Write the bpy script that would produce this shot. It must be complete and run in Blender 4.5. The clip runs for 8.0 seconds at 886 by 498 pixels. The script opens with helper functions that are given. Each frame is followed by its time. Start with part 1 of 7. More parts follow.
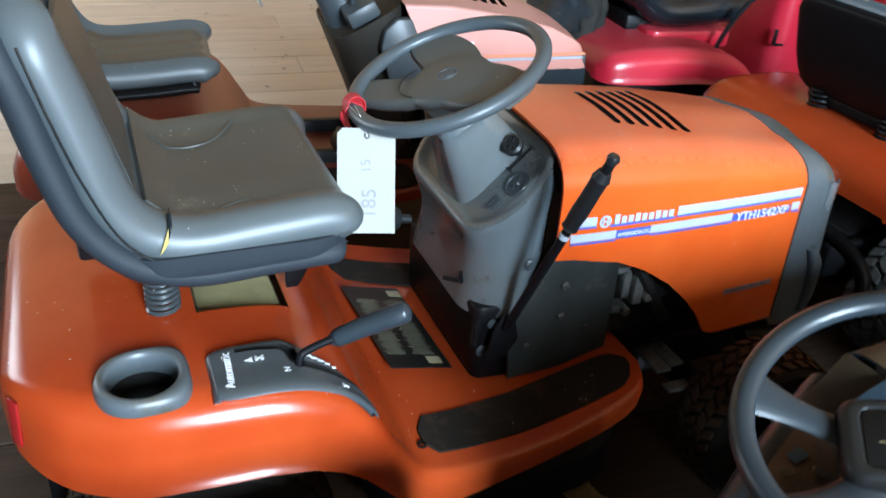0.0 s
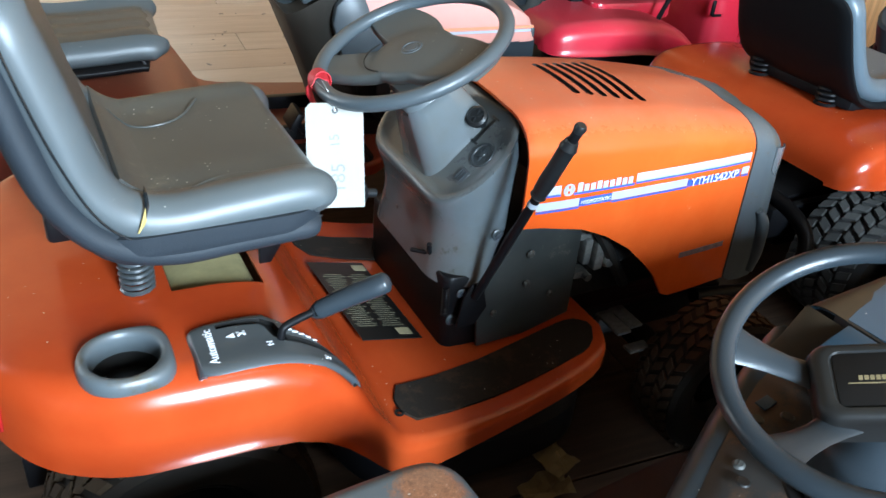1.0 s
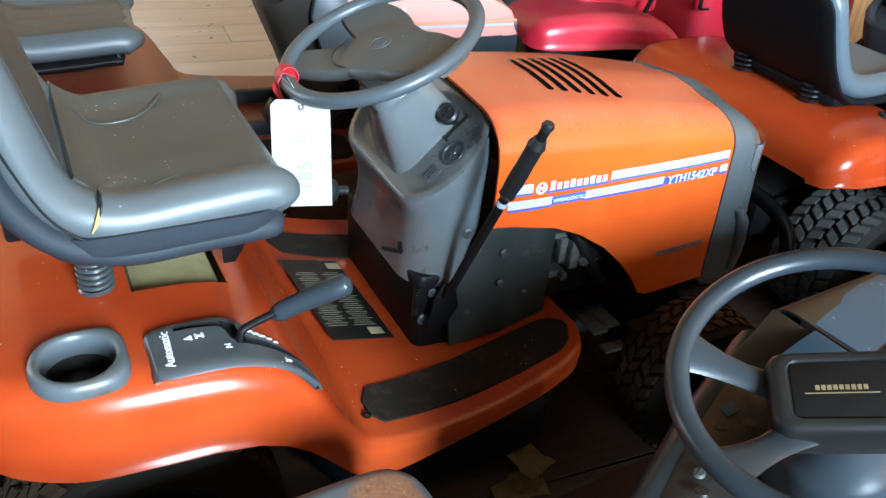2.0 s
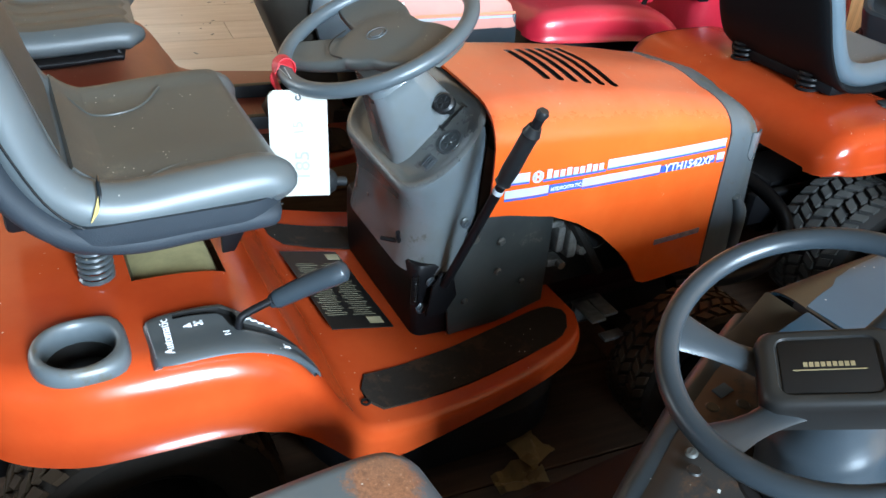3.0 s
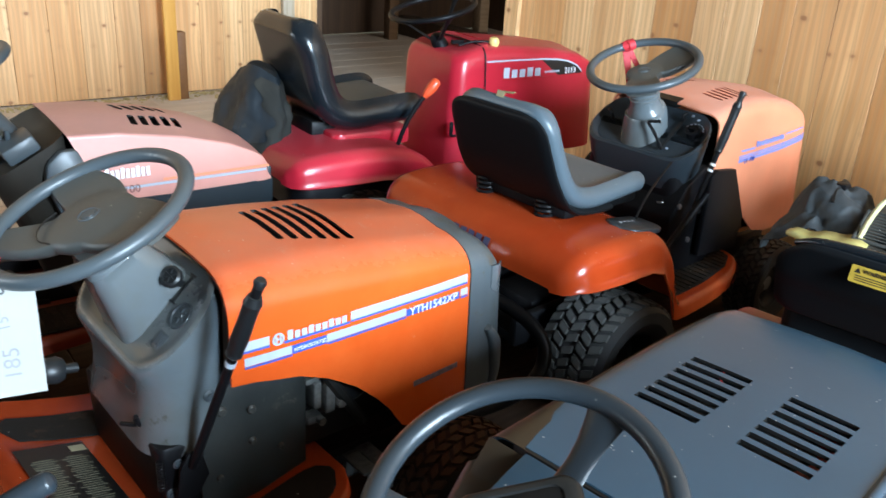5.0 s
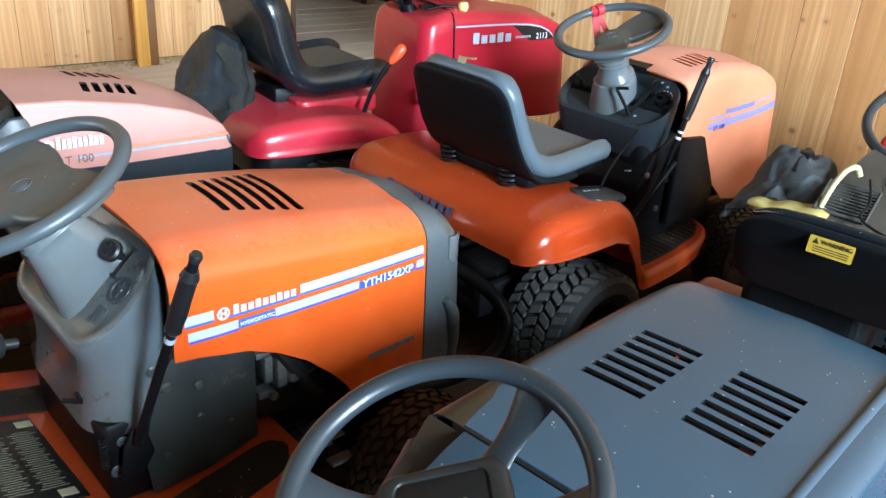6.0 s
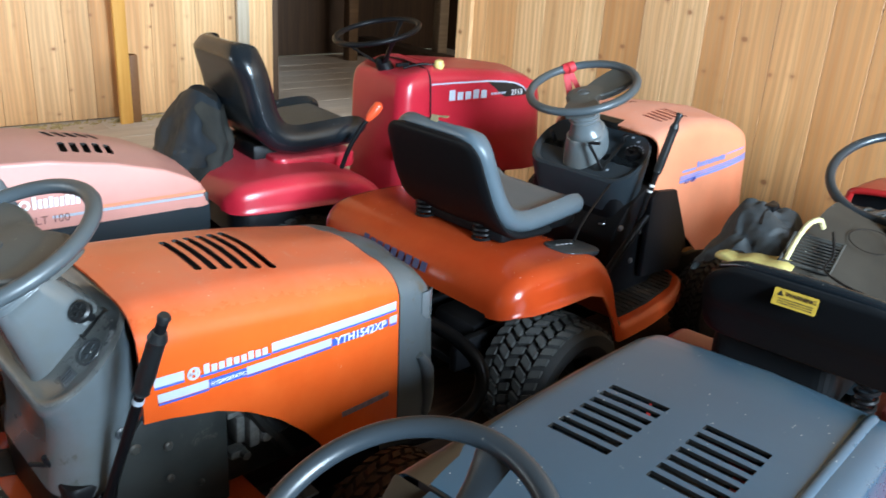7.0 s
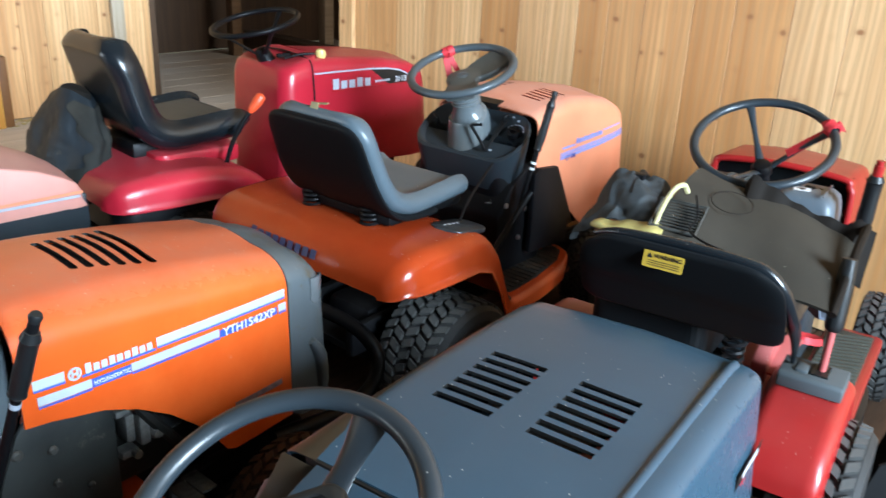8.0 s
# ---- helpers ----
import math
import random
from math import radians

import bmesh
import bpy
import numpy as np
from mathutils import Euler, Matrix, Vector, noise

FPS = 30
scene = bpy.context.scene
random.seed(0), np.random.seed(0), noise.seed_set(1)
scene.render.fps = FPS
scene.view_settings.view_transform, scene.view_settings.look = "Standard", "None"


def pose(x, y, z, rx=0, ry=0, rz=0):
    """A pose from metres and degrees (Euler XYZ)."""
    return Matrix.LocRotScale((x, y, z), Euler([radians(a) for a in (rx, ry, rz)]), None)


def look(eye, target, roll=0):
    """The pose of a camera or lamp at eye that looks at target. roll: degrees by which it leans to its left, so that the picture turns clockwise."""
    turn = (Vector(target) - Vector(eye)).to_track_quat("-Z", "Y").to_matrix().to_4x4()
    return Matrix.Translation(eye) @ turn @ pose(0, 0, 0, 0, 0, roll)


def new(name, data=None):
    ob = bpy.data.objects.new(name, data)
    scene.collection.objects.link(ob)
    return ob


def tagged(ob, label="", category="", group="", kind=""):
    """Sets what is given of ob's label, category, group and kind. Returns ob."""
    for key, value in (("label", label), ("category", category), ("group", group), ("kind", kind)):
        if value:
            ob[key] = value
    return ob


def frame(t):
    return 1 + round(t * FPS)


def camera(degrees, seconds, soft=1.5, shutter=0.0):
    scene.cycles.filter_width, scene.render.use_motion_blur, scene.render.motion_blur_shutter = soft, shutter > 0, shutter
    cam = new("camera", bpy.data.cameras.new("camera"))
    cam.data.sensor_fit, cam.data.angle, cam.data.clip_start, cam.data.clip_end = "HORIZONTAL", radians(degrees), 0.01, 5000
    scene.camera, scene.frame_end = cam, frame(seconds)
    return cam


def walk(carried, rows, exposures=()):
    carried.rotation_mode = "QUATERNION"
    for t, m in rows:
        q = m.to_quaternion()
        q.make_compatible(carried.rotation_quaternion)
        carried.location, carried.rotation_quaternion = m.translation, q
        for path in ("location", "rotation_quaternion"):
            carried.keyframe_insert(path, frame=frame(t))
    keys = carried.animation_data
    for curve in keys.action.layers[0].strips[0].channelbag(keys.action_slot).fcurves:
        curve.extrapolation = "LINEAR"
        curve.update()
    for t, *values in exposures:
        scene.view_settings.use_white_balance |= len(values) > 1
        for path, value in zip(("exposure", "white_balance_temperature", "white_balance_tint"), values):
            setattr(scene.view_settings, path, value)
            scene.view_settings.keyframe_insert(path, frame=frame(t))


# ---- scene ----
cam = camera(56.1, 8.0, 1.5, 0.5)
PATH = [
    (0, (0.038, -1.505, 1.452), (0.633, 0.119, 0.449), 4.44),
    (0.5, (-0.063, -1.530, 1.451), (0.653, 0.025, 0.417), 5.06),
    (1, (-0.030, -1.512, 1.454), (0.697, 0.033, 0.413), 5.25),
    (1.5, (0.019, -1.499, 1.459), (0.750, 0.037, 0.407), 5.60),
    (3, (0.040, -1.529, 1.450), (0.756, 0.006, 0.386), 4.85),
    (3.5, (0.039, -1.533, 1.455), (0.755, 0.001, 0.389), 4.77),
    (4, (0.059, -1.545, 1.501), (0.960, 0.022, 0.646), 5.12),
    (4.2, (0.082, -1.555, 1.530), (1.083, -0.005, 0.761), 4.90),
    (4.5, (0.131, -1.559, 1.518), (1.204, -0.042, 0.779), 4.57),
    (5, (0.198, -1.569, 1.514), (1.332, -0.114, 0.741), 3.70),
    (6.5, (0.292, -1.586, 1.507), (1.439, -0.187, 0.656), 4.23),
    (7, (0.295, -1.606, 1.529), (1.492, -0.178, 0.801), 3.66),
    (7.5, (0.325, -1.635, 1.522), (1.605, -0.275, 0.807), 2.98),
    (8, (0.304, -1.665, 1.520), (1.666, -0.398, 0.785), 2.71),
]
walk(cam, [(t, look(eye, target, roll)) for t, eye, target, roll in PATH], ((0, -0.04), (0.5, 0.08), (1.0, 0.22), (1.5, 0.28), (3.5, 0.34), (4.0, 0.26), (4.4, 0.04), (5, 0.04), (6.5, 0.26), (7.0, 0.05), (8, 0.03)))

# ---- light ----
world = bpy.data.worlds.new("sky")
scene.world = world
world.use_nodes = True
wn = world.node_tree
sky = wn.nodes.new("ShaderNodeTexSky")
sky.sky_type = "NISHITA"
sky.sun_disc = False
sky.sun_elevation = radians(48)
sky.sun_rotation = radians(200)
wn.links.new(sky.outputs["Color"], wn.nodes["Background"].inputs["Color"])
wn.nodes["Background"].inputs["Strength"].default_value = 0.12


def lamp_area(name, m, sx, sy, watts, colour):
    data = bpy.data.lights.new(name, "AREA")
    data.shape, data.size, data.size_y, data.energy, data.color = "RECTANGLE", sx, sy, watts, colour
    ob = new(name, data)
    ob.matrix_world = m
    return ob


SOUTH, WEST, NORTH, EAST, CEIL = -6.6, -3.4, 4.8, 3.66, 4.5
# fill lamp added to brighten the shed, at an unseen opening
lamp_area("shed_daylight", look((5.6, 1.15, 1.8), (5.0, 5.0, 0.6)), 1.6, 1.0, 90, (1.0, 0.95, 0.86))
# daylight through the large door behind the camera and the window in the west wall
lamp_area("door_daylight", look((1.0, SOUTH - 0.05, 2.75), (0.9, 0, 0.8)), 1.6, 2.7, 1950, (0.63, 0.82, 1.0))
lamp_area("window_daylight", look((WEST - 0.05, 3.1, 1.75), (0.5, 3.0, 0.8)), 2.6, 1.4, 130, (0.80, 0.92, 1.0))

sun = new("sun", bpy.data.lights.new("sun", "SUN"))
sun.data.energy, sun.data.angle, sun.data.color = 2.5, radians(0.5), (1.0, 0.94, 0.86)
sun.matrix_world = look((2.0, 6.0, 9.0), (0, 0, 0))

# ---- materials ----


def mat_base(name, rough=0.5, metal=0.0, spec=0.5):
    m = bpy.data.materials.new(name)
    m.use_nodes = True
    nt = m.node_tree
    b = nt.nodes["Principled BSDF"]
    b.inputs["Roughness"].default_value = rough
    b.inputs["Metallic"].default_value = metal
    b.inputs["Specular IOR Level"].default_value = spec
    return m, nt, b


def noise_node(nt, scale, detail=4.0, vec=None, rough=0.6):
    n = nt.nodes.new("ShaderNodeTexNoise")
    n.inputs["Scale"].default_value, n.inputs["Detail"].default_value = scale, detail
    n.inputs["Roughness"].default_value = rough
    if vec:
        nt.links.new(vec, n.inputs["Vector"])
    return n.outputs["Fac"]


def ramp(nt, fac, stops):
    r = nt.nodes.new("ShaderNodeValToRGB")
    r.color_ramp.elements[0].position, r.color_ramp.elements[1].position = stops[0][0], stops[-1][0]
    r.color_ramp.elements[0].color, r.color_ramp.elements[1].color = (*stops[0][1], 1), (*stops[-1][1], 1)
    for p, c in stops[1:-1]:
        r.color_ramp.elements.new(p).color = (*c, 1)
    nt.links.new(fac, r.inputs["Fac"])
    return r.outputs["Color"]


def mix(nt, fac, a, b, kind="MIX"):
    n = nt.nodes.new("ShaderNodeMix")
    n.data_type, n.blend_type = "RGBA", kind
    for socket, value in ((n.inputs[0], fac), (n.inputs[6], a), (n.inputs[7], b)):
        if isinstance(value, (int, float)):
            socket.default_value = value
        elif isinstance(value, tuple):
            socket.default_value = (*value, 1)
        else:
            nt.links.new(value, socket)
    return n.outputs[2]


def arith(nt, op, a, b):
    n = nt.nodes.new("ShaderNodeMath")
    n.operation = op
    n.use_clamp = True
    for socket, value in ((n.inputs[0], a), (n.inputs[1], b)):
        if isinstance(value, (int, float)):
            socket.default_value = value
        else:
            nt.links.new(value, socket)
    return n.outputs[0]


def bump(nt, b, height, strength, distance=0.002):
    n = nt.nodes.new("ShaderNodeBump")
    n.inputs["Strength"].default_value, n.inputs["Distance"].default_value = strength, distance
    nt.links.new(height, n.inputs["Height"])
    nt.links.new(n.outputs["Normal"], b.inputs["Normal"])


def coords(nt, which="Object"):
    return nt.nodes.new("ShaderNodeTexCoord").outputs[which]


def stretched(nt, vec, s, shift=None):
    n = nt.nodes.new("ShaderNodeMapping")
    n.inputs["Scale"].default_value = s
    nt.links.new(vec, n.inputs["Vector"])
    if shift is not None:
        nt.links.new(shift, n.inputs["Location"])
    return n.outputs["Vector"]


def coated(name, colour, rough=0.3, dust=0.35, dust_colour=(0.30, 0.25, 0.19), fade=None, fade_at=0.5, grain=0.0, specks=True, metal=0.0, spec=0.5, wear=None, patch=None, wavy=0.03, litter=0.54):
    """A painted, moulded or vinyl surface: tone variation, settled dust on upward faces, pale specks and uneven gloss."""
    m, nt, b = mat_base(name, rough, metal, spec)
    vec = coords(nt)
    big = noise_node(nt, 3.0, 5, vec)
    fine = noise_node(nt, 45.0, 5, vec, 0.7)
    dark = tuple(c * 0.82 for c in colour)
    col = ramp(nt, big, [(0.3, dark), (0.65, colour)])
    if fade:
        blotch = noise_node(nt, 1.7, 6, vec, 0.65)
        col = mix(nt, ramp(nt, blotch, [(fade_at - 0.12, (0, 0, 0)), (fade_at + 0.12, (1, 1, 1))]), col, fade)
    if wear:
        rustn = noise_node(nt, 6.0, 8, vec, 0.75)
        col = mix(nt, ramp(nt, rustn, [(wear[1], (0, 0, 0)), (wear[1] + 0.06, (1, 1, 1))]), col, wear[0])
    if patch:
        gap = nt.nodes.new("ShaderNodeVectorMath")
        gap.operation = "DISTANCE"
        nt.links.new(vec, gap.inputs[0])
        gap.inputs[1].default_value = patch[0]
        ragged = arith(nt, "ADD", arith(nt, "MULTIPLY", gap.outputs["Value"], 0.5 / patch[1]), arith(nt, "MULTIPLY", noise_node(nt, 70.0, 8, vec, 0.8), 0.55))
        grit = ramp(nt, noise_node(nt, 160.0, 6, vec, 0.8), [(0.35, tuple(c * 0.45 for c in patch[2])), (0.6, patch[2]), (0.75, (0.5, 0.36, 0.26))])
        col = mix(nt, ramp(nt, ragged, [(0.56, (1, 1, 1)), (0.68, (0, 0, 0))]), col, grit)
    geo = nt.nodes.new("ShaderNodeNewGeometry")
    sep = nt.nodes.new("ShaderNodeSeparateXYZ")
    nt.links.new(geo.outputs["Normal"], sep.inputs[0])
    up = arith(nt, "POWER", arith(nt, "MAXIMUM", sep.outputs["Z"], 0.0), 3.0)
    veil = arith(nt, "MULTIPLY", arith(nt, "MULTIPLY", up, ramp(nt, fine, [(0.25, (0.75,) * 3), (0.7, (1, 1, 1))])), dust)
    blot = arith(nt, "MULTIPLY", veil, ramp(nt, noise_node(nt, 5.0, 6, vec, 0.7), [(0.3, (0.3,) * 3), (0.7, (1, 1, 1))]))
    col = mix(nt, blot, col, dust_colour)
    if specks:
        v = nt.nodes.new("ShaderNodeTexVoronoi")
        v.inputs["Scale"].default_value = 55.0
        nt.links.new(vec, v.inputs["Vector"])
        dot = ramp(nt, v.outputs["Distance"], [(0.06, (1, 1, 1)), (0.10, (0, 0, 0))])
        pick = ramp(nt, noise_node(nt, 9.0, 2, vec), [(litter, (0, 0, 0)), (litter + 0.04, (1, 1, 1))])
        col = mix(nt, arith(nt, "MULTIPLY", arith(nt, "MULTIPLY", dot, pick), arith(nt, "MULTIPLY", up, 0.75)), col, (0.62, 0.58, 0.5))
    nt.links.new(col, b.inputs["Base Color"])
    rr = nt.nodes.new("ShaderNodeMapRange")
    rr.inputs["To Min"].default_value, rr.inputs["To Max"].default_value = rough, min(1.0, rough + 0.22)
    nt.links.new(arith(nt, "ADD", blot, arith(nt, "MULTIPLY", fine, 0.35)), rr.inputs["Value"])
    nt.links.new(rr.outputs["Result"], b.inputs["Roughness"])
    if grain:
        bump(nt, b, noise_node(nt, 420.0, 3, vec), grain, 0.001)
    else:
        bump(nt, b, big, wavy, 0.006)
    return m


def wood(name, light, dark, knot, along, across, rough=0.55, strength=0.35, dusty=0.0, spec=0.5, vary=1.0):
    """Boards: along and across are the stretch of the grain in the plank's own axes."""
    m, nt, b = mat_base(name, rough, 0.0, spec)
    info = nt.nodes.new("ShaderNodeObjectInfo")
    rnd = info.outputs["Random"]
    shift = nt.nodes.new("ShaderNodeCombineXYZ")
    scaled = nt.nodes.new("ShaderNodeMath")
    scaled.operation = "MULTIPLY"
    scaled.inputs[1].default_value = 37.0
    nt.links.new(rnd, scaled.inputs[0])
    for i in range(3):
        nt.links.new(scaled.outputs[0], shift.inputs[i])
    vec = coords(nt)
    grain = noise_node(nt, 1.0, 6, stretched(nt, vec, tuple(a * b_ for a, b_ in zip(across, (1, 1, 1))), shift.outputs[0]), 0.6)
    broad = noise_node(nt, 1.0, 3, stretched(nt, vec, along, shift.outputs[0]))
    mid = tuple((a + c) / 2 for a, c in zip(light, dark))
    col = ramp(nt, grain, [(0.32, dark), (0.5, mid), (0.68, light)])
    heart = mix(nt, ramp(nt, broad, [(0.38, (0, 0, 0)), (0.66, (1, 1, 1))]), col, tuple(c * 0.85 for c in dark))
    col = mix(nt, 0.45, col, heart)
    tone = ramp(nt, rnd, [(0.0, (0.76, 0.58, 0.40)), (0.3, (0.94, 0.80, 0.64)), (0.6, (1.0, 0.98, 0.94)), (1.0, (1.14, 1.16, 1.14))])
    col = mix(nt, vary, col, tone, "MULTIPLY")
    if knot:
        v = nt.nodes.new("ShaderNodeTexVoronoi")
        v.inputs["Scale"].default_value = 1.0
        nt.links.new(stretched(nt, vec, knot, shift.outputs[0]), v.inputs["Vector"])
        wave = nt.nodes.new("ShaderNodeTexWave")
        wave.inputs["Scale"].default_value, wave.inputs["Distortion"].default_value = 9.0, 9.0
        wave.inputs["Detail"].default_value, wave.inputs["Detail Scale"].default_value = 2.0, 0.7
        nt.links.new(stretched(nt, vec, (1.0, 1.0, 0.16), shift.outputs[0]), wave.inputs["Vector"])
        late = ramp(nt, wave.outputs["Fac"], [(0.40, (0, 0, 0)), (0.88, (0.6,) * 3), (1.0, (0.15,) * 3)])
        col = mix(nt, late, col, tuple(c * 0.72 for c in dark))
        ragged = arith(nt, "ADD", v.outputs["Distance"], arith(nt, "MULTIPLY", noise_node(nt, 30.0, 3, vec), 0.10))
        spot = ramp(nt, ragged, [(0.10, (0.95,) * 3), (0.135, (0.75,) * 3), (0.16, (0.3,) * 3), (0.20, (0.12,) * 3), (0.30, (0, 0, 0))])
        col = mix(nt, spot, col, tuple(c * k for c, k in zip(dark, (0.5, 0.36, 0.3))))
    if dusty:
        col = mix(nt, arith(nt, "MULTIPLY", noise_node(nt, 6.0, 8, vec, 0.75), dusty), col, (0.42, 0.36, 0.28))
    nt.links.new(col, b.inputs["Base Color"])
    bump(nt, b, grain, strength, 0.002)
    return m


def plain(name, colour, rough=0.5, metal=0.0, amount=0.25, scale=30.0):
    m, nt, b = mat_base(name, rough, metal)
    vec = coords(nt)
    n = noise_node(nt, scale, 5, vec, 0.7)
    nt.links.new(ramp(nt, n, [(0.3, tuple(c * (1 - amount) for c in colour)), (0.7, colour)]), b.inputs["Base Color"])
    bump(nt, b, n, 0.15, 0.001)
    return m


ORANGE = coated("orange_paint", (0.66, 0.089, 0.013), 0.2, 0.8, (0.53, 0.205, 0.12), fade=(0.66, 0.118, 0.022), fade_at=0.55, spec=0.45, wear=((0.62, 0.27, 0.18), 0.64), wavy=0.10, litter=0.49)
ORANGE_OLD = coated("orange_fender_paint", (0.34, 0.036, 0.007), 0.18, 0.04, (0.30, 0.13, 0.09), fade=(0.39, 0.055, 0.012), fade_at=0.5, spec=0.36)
ORANGE_DULL = coated("orange_red_dull_paint", (0.24, 0.036, 0.015), 0.4, 0.3, (0.15, 0.09, 0.06))
SALMON = coated("faded_salmon_paint", (0.80, 0.275, 0.145), 0.42, 0.85, (0.68, 0.39, 0.33), fade=(0.80, 0.235, 0.115), fade_at=0.56)
PINK = coated("faded_pink_paint", (0.60, 0.265, 0.22), 0.36, 0.6, (0.50, 0.31, 0.27), fade=(0.60, 0.20, 0.11), fade_at=0.66)
CRIMSON = coated("crimson_paint", (0.45, 0.015, 0.032), 0.25, 0.33, (0.34, 0.13, 0.125), fade=(0.52, 0.036, 0.06), fade_at=0.6)
RED = coated("bright_red_paint", (0.33, 0.013, 0.013), 0.28, 0.16, (0.28, 0.11, 0.09), fade=(0.30, 0.026, 0.022), fade_at=0.6)
GREY = coated("grey_moulded_plastic", (0.070, 0.085, 0.094), 0.36, 0.4, (0.135, 0.125, 0.1), spec=0.5, wear=((0.062, 0.056, 0.043), 0.56))
GREY_DARK = coated("dark_grey_plastic", (0.022, 0.030, 0.037), 0.28, 0.4, (0.05, 0.043, 0.033), grain=0.15, spec=0.4)
BLUEGREY = coated("blue_grey_hood_paint", (0.028, 0.066, 0.101), 0.24, 0.2, (0.07, 0.10, 0.12), wear=((0.11, 0.095, 0.065), 0.72), litter=0.49)
COWL_RUST = coated("rusty_dash_paint", (0.017, 0.016, 0.015), 0.5, 0.3, (0.03, 0.022, 0.015), wear=((0.062, 0.029, 0.014), 0.5))
FENDER_RUST = coated("grey_fender_with_rust", (0.085, 0.105, 0.115), 0.4, 0.4, (0.16, 0.145, 0.115), patch=((0.185, 0.355, 0.56), 0.075, (0.34, 0.13, 0.055)))
VINYL = coated("grey_vinyl", (0.076, 0.090, 0.096), 0.36, 0.45, (0.13, 0.12, 0.095), grain=0.15, spec=0.45, litter=0.5)
CUSHION = coated("dusty_brown_cushion_vinyl", (0.050, 0.053, 0.050), 0.40, 0.9, (0.10, 0.086, 0.062), grain=0.4, spec=0.4, fade=(0.032, 0.033, 0.031), fade_at=0.53, wear=((0.13, 0.118, 0.09), 0.6), litter=0.44)
GREY_DUSTY = coated("dusty_grey_dash_plastic", (0.100, 0.122, 0.136), 0.2, 0.9, (0.18, 0.165, 0.13), spec=0.5, fade=(0.085, 0.088, 0.082), fade_at=0.52, wear=((0.055, 0.055, 0.048), 0.6))
VINYL_BLUE = coated("worn_blue_grey_vinyl", (0.072, 0.10, 0.12), 0.32, 0.4, (0.16, 0.15, 0.125), grain=0.15, spec=0.45)
VINYL_SIDE = coated("textured_blue_grey_vinyl", (0.018, 0.024, 0.031), 0.58, 0.12, (0.10, 0.09, 0.07), grain=0.7, spec=0.3)
BLACK_VINYL = coated("black_vinyl", (0.006, 0.009, 0.012), 0.2, 0.25, (0.1, 0.11, 0.105), grain=0.1, spec=0.5, litter=0.46)
VINYL_TOP = coated("dusty_grey_vinyl", (0.058, 0.063, 0.061), 0.38, 0.9, (0.108, 0.095, 0.072), grain=0.3, fade=(0.04, 0.042, 0.04), fade_at=0.56)
BLACK = coated("black_painted_steel", (0.005, 0.005, 0.006), 0.4, 0.22, (0.04, 0.032, 0.023), specks=False, spec=0.16)
BLACK_PLASTIC = coated("black_plastic", (0.010, 0.011, 0.012), 0.36, 0.3, (0.09, 0.08, 0.06), specks=False, spec=0.35)
RIM_GREY = coated("grey_wheel_rim_plastic", (0.056, 0.070, 0.079), 0.34, 0.6, (0.12, 0.112, 0.092), specks=False, spec=0.4)
RIM_BEIGE = coated("dirty_wheel_paint", (0.3, 0.28, 0.24), 0.6, 0.5, (0.15, 0.12, 0.09), specks=False)
RUBBER = coated("tyre_rubber", (0.014, 0.014, 0.0145), 0.7, 0.25, (0.10, 0.095, 0.085), specks=False, grain=0.3)
RUBBER_BROWN = coated("dusty_tyre_rubber", (0.012, 0.010, 0.008), 0.8, 0.5, (0.06, 0.04, 0.026), specks=False, grain=0.3, spec=0.25)
MAT_RUBBER = coated("gritty_foot_mat", (0.008, 0.0065, 0.005), 0.85, 0.5, (0.026, 0.018, 0.012), grain=0.9, spec=0.25, wear=((0.035, 0.02, 0.011), 0.52))
# black plastic; also the sheets that stand for shade inside the hoods
MATT_BLACK = coated("matt_black_plastic_and_shade", (0.004, 0.005, 0.006), 0.5, 0.2, (0.06, 0.065, 0.07), spec=0.12, specks=False)
LIGHT_GREY = coated("pale_grey_plastic", (0.085, 0.105, 0.125), 0.4, 0.35, (0.2, 0.18, 0.15))
DARK_WIRE = plain("dull_dark_wire", (0.055, 0.055, 0.05), 0.6, 0.3)
GREY_MID = coated("mid_grey_plastic", (0.042, 0.052, 0.06), 0.32, 0.4, (0.12, 0.11, 0.085))
BROWN_EDGE = coated("brown_hood_edge", (0.026, 0.017, 0.009), 0.4, 0.3, (0.06, 0.042, 0.024), specks=False)
NAVY = plain("navy_decal", (0.018, 0.02, 0.075), 0.45, 0, 0.3)
WORN_TREAD = coated("dusty_grey_tread", (0.048, 0.048, 0.046), 0.8, 0.5, (0.14, 0.133, 0.118), specks=False, grain=0.3)
BROWN_TREAD = coated("dusty_brown_tread", (0.040, 0.025, 0.014), 0.85, 0.5, (0.09, 0.055, 0.03), specks=False, grain=0.3, spec=0.25)
DASH_DARK = coated("dark_dash_plastic", (0.034, 0.042, 0.047), 0.28, 0.4, (0.075, 0.068, 0.052))
SCUFFED = coated("scuffed_black_plate", (0.014, 0.017, 0.017), 0.38, 0.3, (0.05, 0.045, 0.035), fade=(0.034, 0.038, 0.036), fade_at=0.5, wear=((0.075, 0.07, 0.055), 0.61))
STEEL = plain("bare_steel", (0.35, 0.35, 0.36), 0.4, 0.9)
ENGINE = plain("oily_engine_metal", (0.025, 0.024, 0.022), 0.5, 0.4, 0.5, 14)
TANK = plain("yellowed_plastic", (0.30, 0.26, 0.13), 0.45, 0.0, 0.4, 12)
WHITE = plain("white_lettering", (0.78, 0.8, 0.82), 0.5, 0, 0.08)
SILVER = plain("silver_decal", (0.40, 0.45, 0.52), 0.4, 0.0, 0.15)
